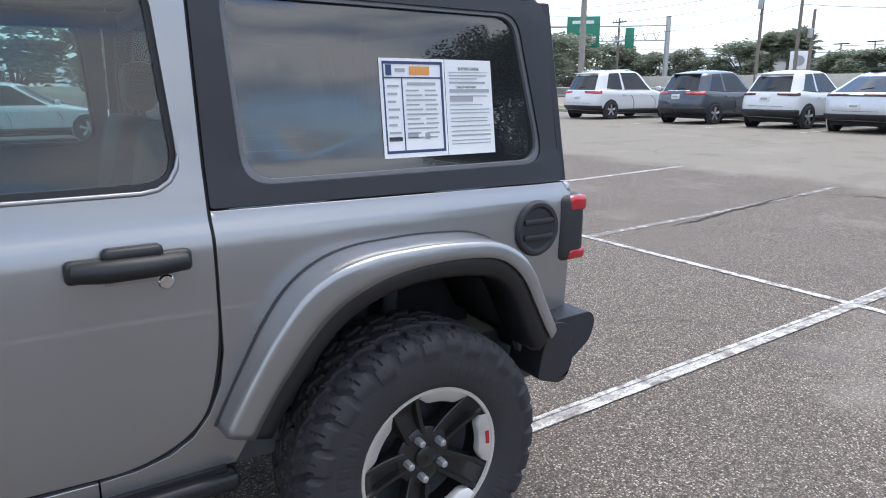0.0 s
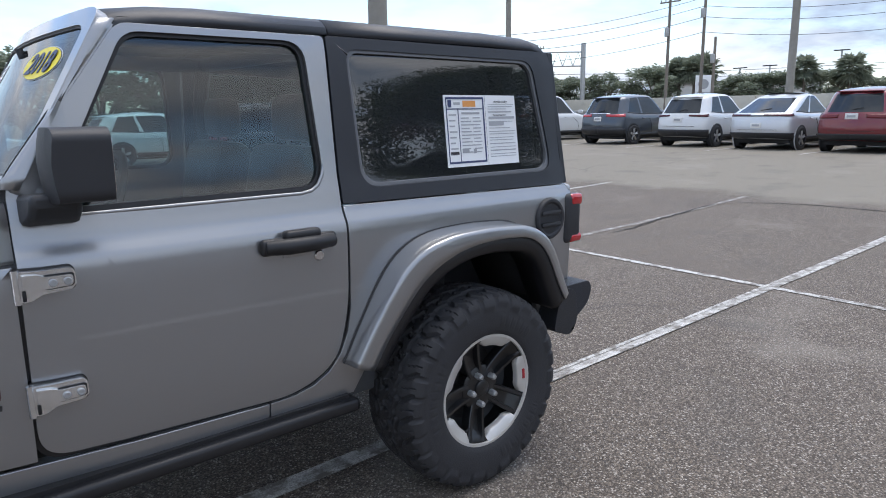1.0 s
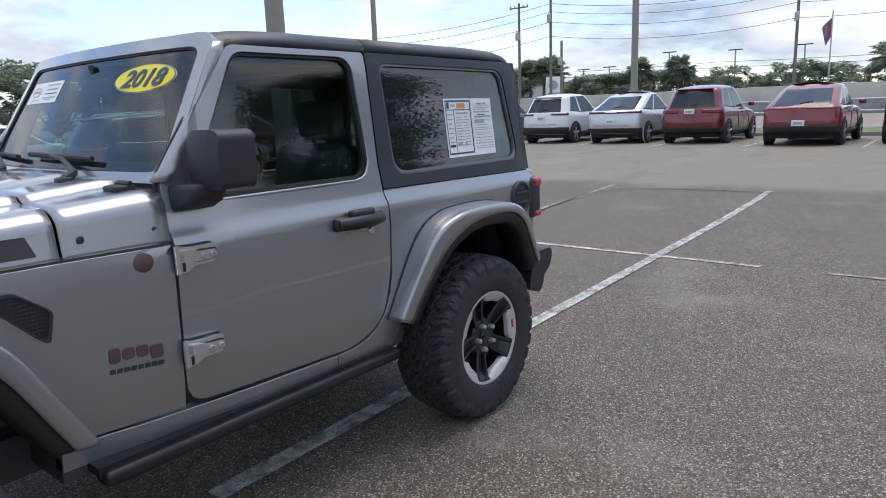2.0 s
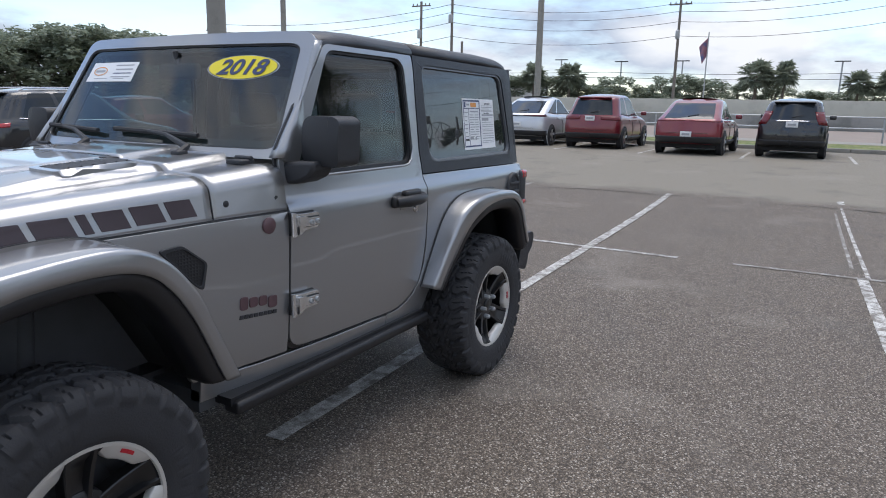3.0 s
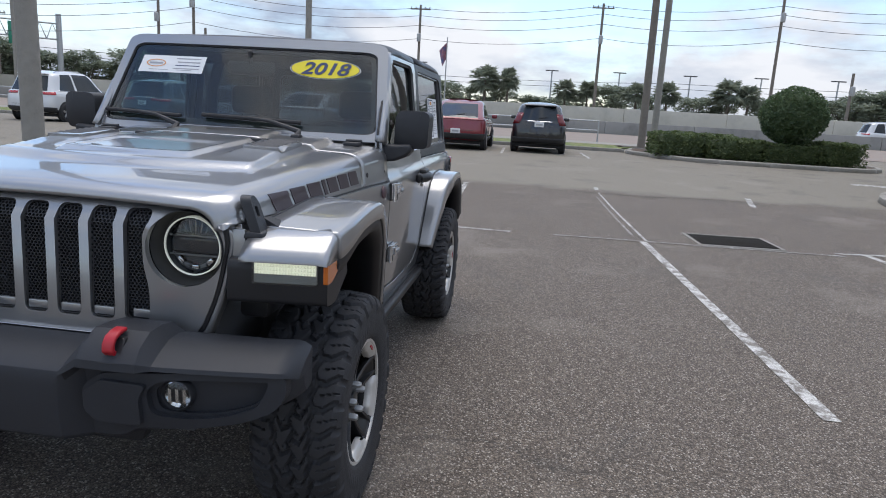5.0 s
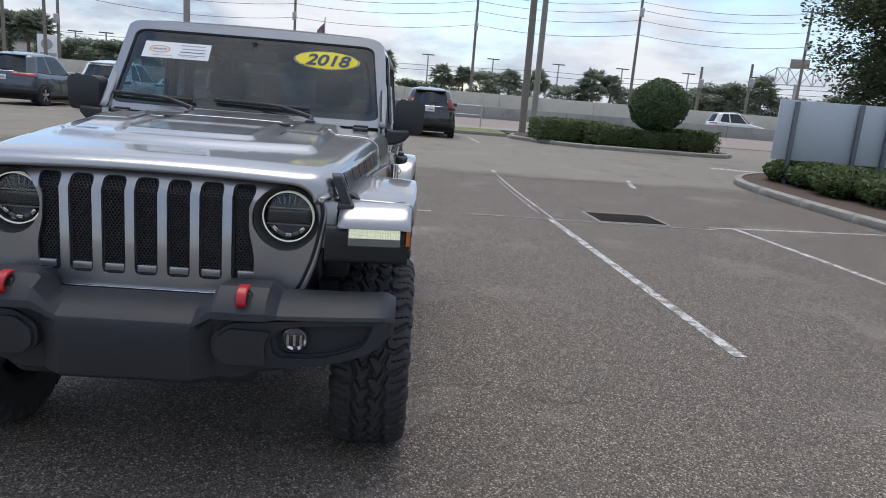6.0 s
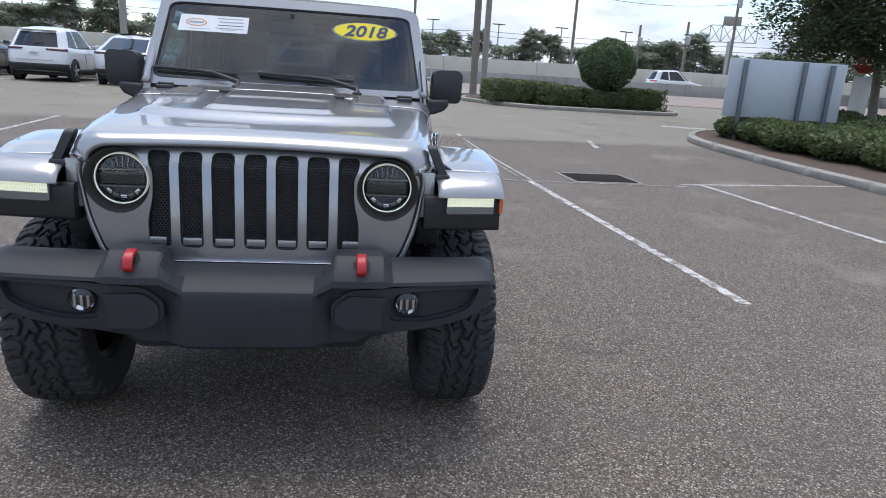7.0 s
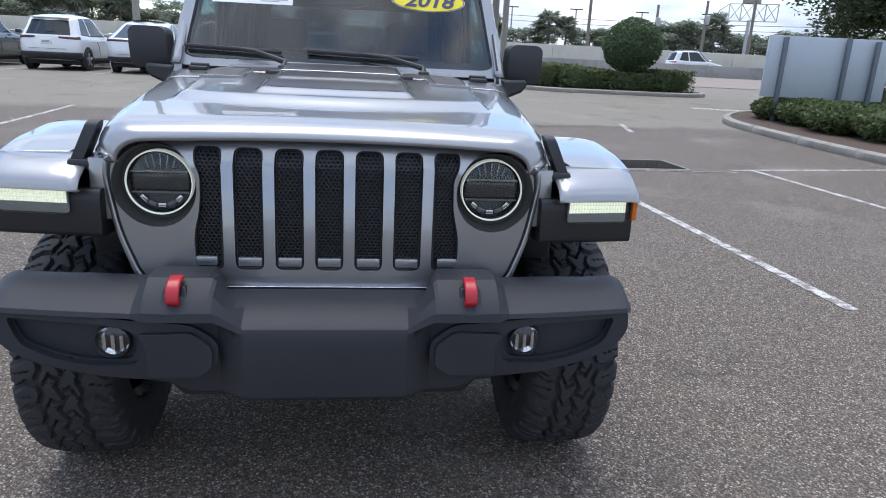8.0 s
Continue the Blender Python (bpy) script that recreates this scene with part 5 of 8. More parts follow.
band = rounded([(0.283, 0.600), (0.33, 0.557), (0.50, 0.553), (0.62, 0.562), (0.75, 0.588), (0.838, 0.628), (0.868, 0.672), (0.866, 0.728), (0.80, 0.732), (0.66, 0.732), (0.50, 0.722), (0.345, 0.712), (0.283, 0.664)], [0.02, 0.03, 0.04, 0.04, 0.04, 0.03, 0.02, 0.012, 0.02, 0.04, 0.04, 0.03, 0.02], 4)
pocket = rounded([(0.487, 0.598), (0.60, 0.590), (0.70, 0.604), (0.795, 0.640), (0.822, 0.715), (0.60, 0.710), (0.515, 0.700), (0.475, 0.67)], [0.03, 0.03, 0.04, 0.03, 0.012, 0.03, 0.02, 0.02], 4)


def band_surf(u, v, d):
    return Vector((-0.664 + sweep(abs(u)) + 0.16 * max(0.60 - v, 0) + 0.10 * max(v - 0.70, 0) + d, u, v))


for s in (1, -1):
    flip = (lambda pts: pts) if s > 0 else (lambda pts: [(-u, v) for u, v in reversed(pts)])
    sur = panel("fog_surround", flip(band), [flip(pocket)], band_surf, 0.06, GREY_PLASTIC, fb, us=BUS, vs=[0.60, 0.70], bevel=0.012, smooth=45)
    lip = [(0.548 + (u - 0.548) * 0.93 + 0.012, 0.66 + (v - 0.66) * 0.86) for u, v in pocket]
    panel("fog_lip", flip(pocket), [flip(lip)], lambda u, v, d: band_surf(u, v, d + 0.022), 0.03, GREY_PLASTIC, fb, us=BUS, bevel=0.004)
    # floor blacker than the bumper plastic: the pocket's shade is put into its colour
    panel("fog_pocket", flip([(u * 1.0, v) for u, v in pocket]), [], lambda u, v, d: band_surf(u, v, d + 0.046), 0.01, SEAL, fb, us=BUS, bevel=0)
    y = s * 0.556
    fx = band_surf(y, 0.656, 0).x
    bm = bmesh.new()
    lathe_bm(bm, [(0.050, 0.05), (0.048, 0.018), (0.044, 0.012), (0.041, 0.018), (0.041, 0.05)], "X", 28, (fx, y, 0.656), closed_ends=False)
    fl = part("fog_lamp", bm, PLASTIC, fb, "round clear fog lamp")
    bm = bmesh.new()
    lathe_bm(bm, [(0.041, 0.024), (0.03, 0.036), (0.015, 0.042), (0.002, 0.044)], "X", 28, (fx, y, 0.656), closed_ends=False)
    for k in range(3):
        box_bm(bm, fx + 0.018, fx + 0.038, y - 0.026 + 0.022 * k, y - 0.017 + 0.022 * k, 0.632, 0.672)
    part("reflector", bm, FOG_GLASS, fl)
    bm = bmesh.new()
    lathe_bm(bm, [(0.042, 0.018), (0.03, 0.012), (0.002, 0.009)], "X", 28, (fx, y, 0.656), closed_ends=False)
    part("lens", bm, CLEAR, fl)
    # blunt raised boss inboard of the lamp
    boss = rounded([(0.296, 0.600), (0.330, 0.566), (0.466, 0.566), (0.462, 0.650), (0.482, 0.690), (0.346, 0.696), (0.296, 0.655)], 0.014, 3)
    panel("bumper_boss", flip(boss), [], lambda u, v, d: band_surf(u, v, d - 0.016), 0.04, GREY_PLASTIC, fb, bevel=0.014, smooth=30)
    # black plate on the ridge behind the hook, in place of a pocket's shade
    pk = rounded([(0.352, 0.752), (0.420, 0.752), (0.414, 0.815), (0.358, 0.815)], 0.010, 3)
    panel("hook_pocket", flip(pk), [], lambda u, v, d: Vector((-0.690 + (v - 0.755) * 0.72 - 0.004 + d, u, v)), 0.02, SEAL, fb, bevel=0.004)
    # tow hook
    arc = [(-0.640, 0.752), (-0.690, 0.752), (-0.706, 0.772), (-0.704, 0.800), (-0.690, 0.824), (-0.664, 0.838), (-0.630, 0.840), (-0.630, 0.824), (-0.660, 0.822), (-0.679, 0.812), (-0.690, 0.796), (-0.691, 0.778), (-0.682, 0.768), (-0.640, 0.768)]
    bm = bmesh.new()
    arc = [(x + 0.012, 0.838 + (z - 0.840) * 0.78) for x, z in arc]
    va = [bm.verts.new((x, s * 0.385 - 0.017, z)) for x, z in arc]
    vb = [bm.verts.new((x, s * 0.385 + 0.017, z)) for x, z in arc]
    bm.faces.new(va)
    bm.faces.new(vb[::-1])
    for k in range(len(arc)):
        bm.faces.new((va[k], vb[k], vb[(k + 1) % len(arc)], va[(k + 1) % len(arc)]))
    part("tow_hook", bm, RED, car, "red tow hook", bevel=0.004)
# lower skid plate
panel("skid_plate", rounded([(-0.40, 0.455), (0.40, 0.455), (0.44, 0.53), (-0.44, 0.53)], 0.02, 3), [], lambda u, v, d: Vector((-0.60 + d + (0.53 - v) * 0.5, u, v)), 0.04, PLASTIC, fb, bevel=0.008)
panel("grille_lip", rounded([(-0.36, 0.742), (0.36, 0.742), (0.36, 0.752), (-0.36, 0.752)], 0.003, 2), [], lambda u, v, d: Vector((-0.486 + d, u, v + 0.006)), 0.03, CHROME, car, bevel=0.002)

rb = panel("rear_bumper", rounded([(2.99, 0.735), (2.99, 0.56), (3.08, 0.575), (3.165, 0.632), (3.188, 0.70), (3.165, 0.738)], 0.025, 3), [], lambda u, v, d: Vector((u, -(0.892 - d), v)), 1.784, GREY_PLASTIC, car, bevel=0.022, label="black rear bumper")
out = rounded([(2.915, 0.545), (3.035, 0.502), (3.078, 0.58), (3.056, 0.715), (2.985, 0.735), (2.94, 0.66)], [0.02, 0.06, 0.05, 0.04, 0.03, 0.03], 5)
for s in (-1, 1):
    panel("bumper_end", out, [], lambda u, v, d: Vector((u, s * (0.905 - d), v)), 0.16, PLASTIC, rb, bevel=0.022)

# wheel-arch flares
def flare(name, upper, lower, inner_y, width_at, liner_top):
    """upper and lower: the painted band's edges as (x, z); inner_y(x): where it meets the body."""
    n = 44
    def read(tab, t):
        ls = [0]
        for a, b in zip(tab, tab[1:]):
            ls.append(ls[-1] + math.dist(a, b))
        s = t * ls[-1]
        for i in range(len(tab) - 1):
            if s <= ls[i + 1] + 1e-9:
                q = (s - ls[i]) / (ls[i + 1] - ls[i])
                return lerp(tab[i][0], tab[i + 1][0], q), lerp(tab[i][1], tab[i + 1][1], q)
        return tab[-1]
    silver, black, liner, joint = [], [], [], []
    for i in range(n + 1):
        t = i / n
        # smoothed reading
        us = [read(upper, min(max(t + o, 0), 1)) for o in (-0.03, -0.015, 0, 0.015, 0.03)]
        ls = [read(lower, min(max(t + o, 0), 1)) for o in (-0.03, -0.015, 0, 0.015, 0.03)]
        u = Vector((sum(p[0] for p in us) / 5, sum(p[1] for p in us) / 5))
        w = Vector((sum(p[0] for p in ls) / 5, sum(p[1] for p in ls) / 5))
        d = (w - u)
        inn = d.normalized() if d.length > 1e-4 else Vector((0, -1))
        iy = inner_y(u.x)
        outer_y = along(width_at, u.x)
        row = []
        for f in (0.0, 0.3, 0.6, 0.8):
            row.append((u - inn * (0.006 * (1 - f)), lerp(iy, outer_y - 0.02, f)))
        row += [(u + inn * 0.0005, outer_y - 0.009), (u + inn * 0.0025, outer_y - 0.004), (u + inn * 0.007, outer_y - 0.0005), (u + inn * 0.013, outer_y + 0.0012), (u + d * 0.6, outer_y + 0.003), (w, outer_y + 0.004)]
        silver.append([Vector((p.x, -y, p.y)) for p, y in row])
        e = u - inn * 0.010
        joint.append((e.x, -(half_width(e.x, e.y) + 0.002), e.y))
        b1, b2 = w + inn * 0.004, w + inn * 0.048
        black.append([Vector((p.x, -y, p.y)) for p, y in ((w - inn * 0.01, outer_y - 0.012), (b1, outer_y - 0.004), (w + inn * 0.02, outer_y - 0.002), (b2, outer_y - 0.008), (b2 + inn * 0.012, outer_y - 0.03), (b2 + inn * 0.008, outer_y - 0.16))])
        l0 = w + inn * 0.03
        liner.append([Vector((l0.x, -yy, max(l0.y, 0.42))) for yy in (outer_y - 0.1, 0.70, 0.68 if l0.x < -0.30 else 0.45)])
    a = grid_part(name, silver, SILVER, car, "silver wheel-arch flare", thick=0.012, smooth=60, offset=0.0)
    mirrored(a)
    bm = bmesh.new()
    tube_bm(bm, joint, 0.0055, 6)
    mirrored(part("flare_gasket", bm, SEAL, car, "black rubber strip between flare and body"))
    b = grid_part("flare_trim", black, SEAL, car, "black flare edge", thick=0.010, smooth=55, offset=0.0)
    mirrored(b)
    c = grid_part("wheel_liner", liner, LINER, car, thick=0.008, offset=0.0)
    mirrored(c)


FRONT_UP = [(-0.350, 1.0945), (-0.20, 1.118), (0.0, 1.136), (0.12, 1.140), (0.20, 1.128), (0.28, 1.092), (0.35, 1.030), (0.43, 0.930), (0.50, 0.800), (0.585, 0.655), (0.615, 0.600)]
FRONT_LO = [(-0.350, 1.022), (-0.29, 1.024), (-0.20, 1.056), (-0.10, 1.077), (0.06, 1.085), (0.165, 1.076), (0.25, 1.043), (0.322, 0.976), (0.402, 0.868), (0.492, 0.706), (0.547, 0.609)]
FRONT_W = [(-0.44, 0.918), (-0.2, 0.940), (0.2, 0.942), (0.40, 0.916), (0.62, 0.862)]
flare("front_flare", FRONT_UP, FRONT_LO, lambda x: half_width(x, 1.08) - 0.02, FRONT_W, 1.0)
REAR_UP = [(1.884, 0.615), (1.946, 0.740), (2.024, 0.885), (2.092, 0.977), (2.177, 1.033), (2.282, 1.059), (2.472, 1.065), (2.662, 1.053), (2.762, 1.019), (2.832, 0.955), (2.892, 0.835), (2.957, 0.720)]
REAR_LO = [(1.950, 0.595), (2.012, 0.720), (2.100, 0.855), (2.174, 0.935), (2.272, 0.993), (2.392, 1.017), (2.522, 1.022), (2.662, 1.011), (2.737, 0.980), (2.797, 0.920), (2.860, 0.805), (2.927, 0.695)]
REAR_W = [(1.82, 0.858), (2.02, 0.916), (2.22, 0.950), (2.82, 0.954), (3.02, 0.946)]
flare("rear_flare", REAR_UP, REAR_LO, lambda x: half_width(x, 0.9) - 0.02, REAR_W, 1.0)

# front of the flare: black nose, running light, amber corner
def flare_nose():
    bm = bmesh.new()
    out = rounded([(-0.448, 0.888), (-0.36, 0.882), (-0.23, 0.950), (-0.25, 1.015), (-0.435, 1.022), (-0.445, 1.0)], 0.015, 3)
    v, f = panel_data(out, [], lambda u, w, d: Vector((u + 0.030 - 0.13 * d, -(0.922 - d), w)), 0.300)
    me = bpy.data.meshes.new("t")
    me.from_pydata([tuple(p) for p in v], [], f)
    bm.from_mesh(me)
    nose = part("flare_nose", bm, SEAL, car, "black flare nose with running light", bevel=0.008)

    def slot(name, y0, y1, z0, z1, mat, out_by, label=""):
        o = rounded([(-y1, z0), (-y0, z0), (-y0, z1), (-y1, z1)], 0.006, 2)
        panel(name, o, [], lambda u, w, d: Vector((-0.425 - 0.13 * (u + 0.922) - out_by + d, u, w)), 0.05, mat, nose, label=label, bevel=0.003)
    slot("lamp_base", 0.705, 0.893, 0.956, 1.020, LAMP_GREY, 0.001)
    # rows of small lit facets behind the lens
    bm = bmesh.new()
    for row in range(3):
        z0 = 0.984 + 0.0118 * row
        for k in range(20):
            y0 = -0.891 + 0.0092 * k
            vs = [bm.verts.new((-0.4262 - 0.13 * (yy + 0.922), yy, zz)) for yy, zz in ((y0, z0), (y0 + 0.0092, z0), (y0 + 0.0092, z0 + 0.0114), (y0, z0 + 0.0114))]
            tip = bm.verts.new((-0.4295 - 0.13 * (y0 + 0.9266), y0 + 0.0046, z0 + 0.0030))
            for j in range(4):
                bm.faces.new((vs[j], vs[(j + 1) % 4], tip))
    part("running_light", bm, LAMP_ON, nose, "lit white running light strip", smooth=0)
    lens = rounded([(-0.895, 0.954), (-0.703, 0.954), (-0.703, 1.021), (-0.895, 1.021)], 0.006, 2)
    panel("lens", lens, [], lambda u, w, d: Vector((-0.436 - 0.13 * (u + 0.922) + d, u, w)), 0.002, CLEAR, nose, bevel=0)
    bm = bmesh.new()
    out = rounded([(-0.432, 0.960), (-0.384, 0.960), (-0.320, 0.988), (-0.302, 1.010), (-0.312, 1.021), (-0.432, 1.0215)], [0.006, 0.02, 0.02, 0.012, 0.008, 0.006], 4)
    v, f = panel_data(out, [], lambda u, w, d: Vector((u, -(0.9275 - d), w)), 0.014)
    me = bpy.data.meshes.new("t")
    me.from_pydata([tuple(p) for p in v], [], f)
    bm.from_mesh(me)
    part("side_marker", bm, AMBER, nose, "amber corner lamp", bevel=0.004)
    bm = bmesh.new()
    box_bm(bm, -0.33, -0.20, -0.70, -0.60, 0.80, 0.96, 0.02)
    part("flare_bracket", bm, SEAL, nose)
    return nose


mirror_tree(flare_nose())
# painted cap over the lamp
cap_rows = []
for cy, drop in ((0.668, 0.006), (0.70, 0.0), (0.76, 0.0), (0.84, 0.0), (0.892, 0.0), (0.911, 0.0015), (0.919, 0.004), (0.924, 0.009), (0.9262, 0.016), (0.927, 0.034), (0.9275, 0.090)):
    sx = -0.13 * (0.922 - cy)
    cap_rows.append([Vector((cx + sx * q, -cy, max(cz - drop, 1.021))) for cx, cz, q in ((-0.300, 1.1055, 0.0), (-0.332, 1.1015, 0.1), (-0.362, 1.093, 0.4), (-0.392, 1.079, 0.8), (-0.420, 1.060, 1.0), (-0.435, 1.046, 1.0), (-0.4425, 1.034, 1.0), (-0.444, 1.0235, 1.0), (-0.42, 1.021, 1.0))])
mirrored(grid_part("flare_cap", cap_rows, SILVER, car, thick=0.006, smooth=70, offset=0.0))

# rock rails, floor, axles
for s in (-1, 1):
    bm = bmesh.new()
    box_bm(bm, 0.625, 1.93, s * 0.790 - 0.04, s * 0.790 + 0.04, 0.442, 0.492, 0.016, 3)
    box_bm(bm, 0.62, 1.90, s * 0.76 - 0.04, s * 0.76 + 0.04, 0.475, 0.505)
    part("rock_rail", bm, SEAL, car, "black rock rail below the door")
bm = bmesh.new()
box_bm(bm, 0.55, 3.05, -0.72, 0.72, 0.46, 0.54)
box_bm(bm, -0.40, 3.0, -0.48, -0.38, 0.42, 0.56)
box_bm(bm, -0.40, 3.0, 0.38, 0.48, 0.42, 0.56)
box_bm(bm, 0.9, 1.9, -0.35, 0.35, 0.33, 0.46, 0.03)
box_bm(bm, 2.55, 3.05, -0.6, 0.6, 0.45, 0.62, 0.03)
part("chassis", bm, DARK, car)
for x in (0.0, 2.459):
    bm = bmesh.new()
    tube_bm(bm, [(x, -0.72, 0.40), (x, 0.72, 0.40)], 0.045, 12)
    lathe_bm(bm, [(0.05, -0.14), (0.13, -0.09), (0.14, 0.0), (0.13, 0.09), (0.05, 0.14)], "Y", 20, (x, 0.12, 0.40))
    for s in (-1, 1):
        tube_bm(bm, [(x + 0.06, s * 0.52, 0.40), (x + 0.12, s * 0.50, 0.95)], 0.03, 10)
        tube_bm(bm, [(x - 0.02, s * 0.46, 0.42), (x - 0.02, s * 0.45, 0.85)], 0.062, 12)
    part("axle", bm, DARK, car)
# inner wheel wells
for x0, x1 in ((-0.32, 0.52), (1.95, 2.95)):
    for s in (-1, 1):
        bm = bmesh.new()
        box_bm(bm, x0, x1, s * 0.44 - 0.01, s * 0.44 + 0.01, 0.50, 1.08)
        part("wheel_well", bm, LINER, car)

# cabin
bm = bmesh.new()
box_bm(bm, 0.80, 1.16, -0.68, 0.68, 0.95, 1.26, 0.04, 3)
box_bm(bm, 0.92, 1.12, 0.22, 0.54, 1.22, 1.31, 0.03, 3)
box_bm(bm, 0.95, 1.15, -0.14, 0.14, 1.20, 1.30, 0.02, 2)
part("dashboard", bm, INTERIOR, car)
bm = bmesh.new()
wheel_pts = [Vector((1.24 + 0.075 * math.sin(a), -0.36 + 0.185 * math.cos(a), 1.21 + 0.17 * math.sin(a))) for a in [2 * math.pi * k / 28 for k in range(29)]]
tube_bm(bm, wheel_pts, 0.016, 8, caps=False)
for a in (0.2, 2.94, 4.71):
    tube_bm(bm, [(1.23, -0.36, 1.20), (1.24 + 0.075 * math.sin(a), -0.36 + 0.185 * math.cos(a), 1.21 + 0.17 * math.sin(a))], 0.014, 8)
box_bm(bm, 1.19, 1.25, -0.42, -0.30, 1.15, 1.25, 0.02)
tube_bm(bm, [(1.22, -0.36, 1.20), (1.05, -0.36, 1.12)], 0.03, 10)
part("steering_wheel", bm, INTERIOR, car, "black steering wheel")
def seat(x, y, w):
    bm = bmesh.new()
    box_bm(bm, x, x + 0.52, y - w, y + w, 0.72, 0.90, 0.05, 3)
    box_bm(bm, x + 0.44, x + 0.60, y - w, y + w, 0.80, 1.40, 0.06, 3, Matrix.Translation((x + 0.5, 0, 0.85)) @ Matrix.Rotation(radians(12), 4, "Y") @ Matrix.Translation((-x - 0.5, 0, -0.85)))
    s = part("seat", bm, INTERIOR, car, "black cloth seat")
    bm = bmesh.new()
    box_bm(bm, x + 0.60, x + 0.70, y - 0.13, y + 0.13, 1.40, 1.58, 0.045, 3)
    tube_bm(bm, [(x + 0.65, y - 0.06, 1.32), (x + 0.65, y - 0.06, 1.45)], 0.008, 6)
    tube_bm(bm, [(x + 0.65, y + 0.06, 1.32), (x + 0.65, y + 0.06, 1.45)], 0.008, 6)
    part("head_rest", bm, INTERIOR, s)


seat(1.32, -0.36, 0.24)
seat(1.32, 0.36, 0.24)
bm = bmesh.new()
box_bm(bm, 2.25, 2.70, -0.48, 0.48, 0.78, 0.95, 0.05, 3)
box_bm(bm, 2.66, 2.80, -0.48, 0.48, 0.85, 1.32, 0.05, 3)
part("rear_bench", bm, INTERIOR, car, "black rear bench")
for s in (-1, 1):
    bm = bmesh.new()
    tube_bm(bm, [(1.96, s * 0.64, 0.75), (1.97, s * 0.63, 1.55), (1.98, s * 0.58, 1.72)], 0.035, 10)
    tube_bm(bm, [(1.20, s * 0.60, 1.74), (1.98, s * 0.58, 1.74), (2.80, s * 0.60, 1.70), (2.95, s * 0.62, 1.25)], 0.035, 10)
    part("roll_bar", bm, INTERIOR, car, "padded black roll bar")
bm = bmesh.new()
tube_bm(bm, [(1.98, -0.58, 1.74), (1.98, 0.58, 1.74)], 0.035, 10)
part("roll_bar", bm, INTERIOR, car)
bm = bmesh.new()
box_bm(bm, 1.13, 1.165, -0.13, 0.13, 1.615, 1.685, 0.02, 3)
tube_bm(bm, [(1.145, 0.0, 1.66), (1.125, 0, 1.735)], 0.012, 8)
part("rear_view_mirror", bm, INTERIOR, car)


# the tail's overhang ends 2 cm short of the sketch
for ob in car.children_recursive:
    for v in ob.data.vertices:
        k = min(max((v.co.x - 2.66) / 0.3, 0.0), 1.0)
        v.co.x -= 0.02 * k


# wheels
def tread_height(y, p):
    """Height, 0 to 1, of the tread at y across and p pitches round: hooked blocks between zigzag grooves."""
    def tri(q):
        q = q % 1.0
        return 4 * abs(q - 0.5) - 1
    pitch = 0.083
    a = abs(y)
    s = 1 if y > 0 else -1
    q = p + (0.5 if s > 0 else 0.0)
    dist = [abs(y - 0.011 * tri(p)) - 0.0045, abs(a - 0.060 - 0.008 * tri(q + 0.3)) - 0.0055]
    if a < 0.060:
        e = (q + s * 9.0 * y + 0.22 * tri(a / 0.060) + 0.5) % 1.0 - 0.5
        dist.append(abs(e) * pitch - 0.0045)
        if a > 0.016 and a < 0.05:
            e = (q + 0.5 - s * 5.0 * y + 0.5) % 1.0 - 0.5
            dist.append(abs(e) * pitch + 0.0012)
    else:
        e = (q + 0.35 + 3.0 * (a - 0.06) + 0.10 * tri((a - 0.06) / 0.07) + 0.5) % 1.0 - 0.5
        dist.append(abs(e) * pitch - 0.0085)
        if a > 0.085:
            e = (q + 0.85 + 3.0 * (a - 0.06) + 0.5) % 1.0 - 0.5
            dist.append(abs(e) * pitch + 0.0005)
    d = min(max(min(dist) / 0.0035, 0.0), 1.0)
    return d * d * (3 - 2 * d)


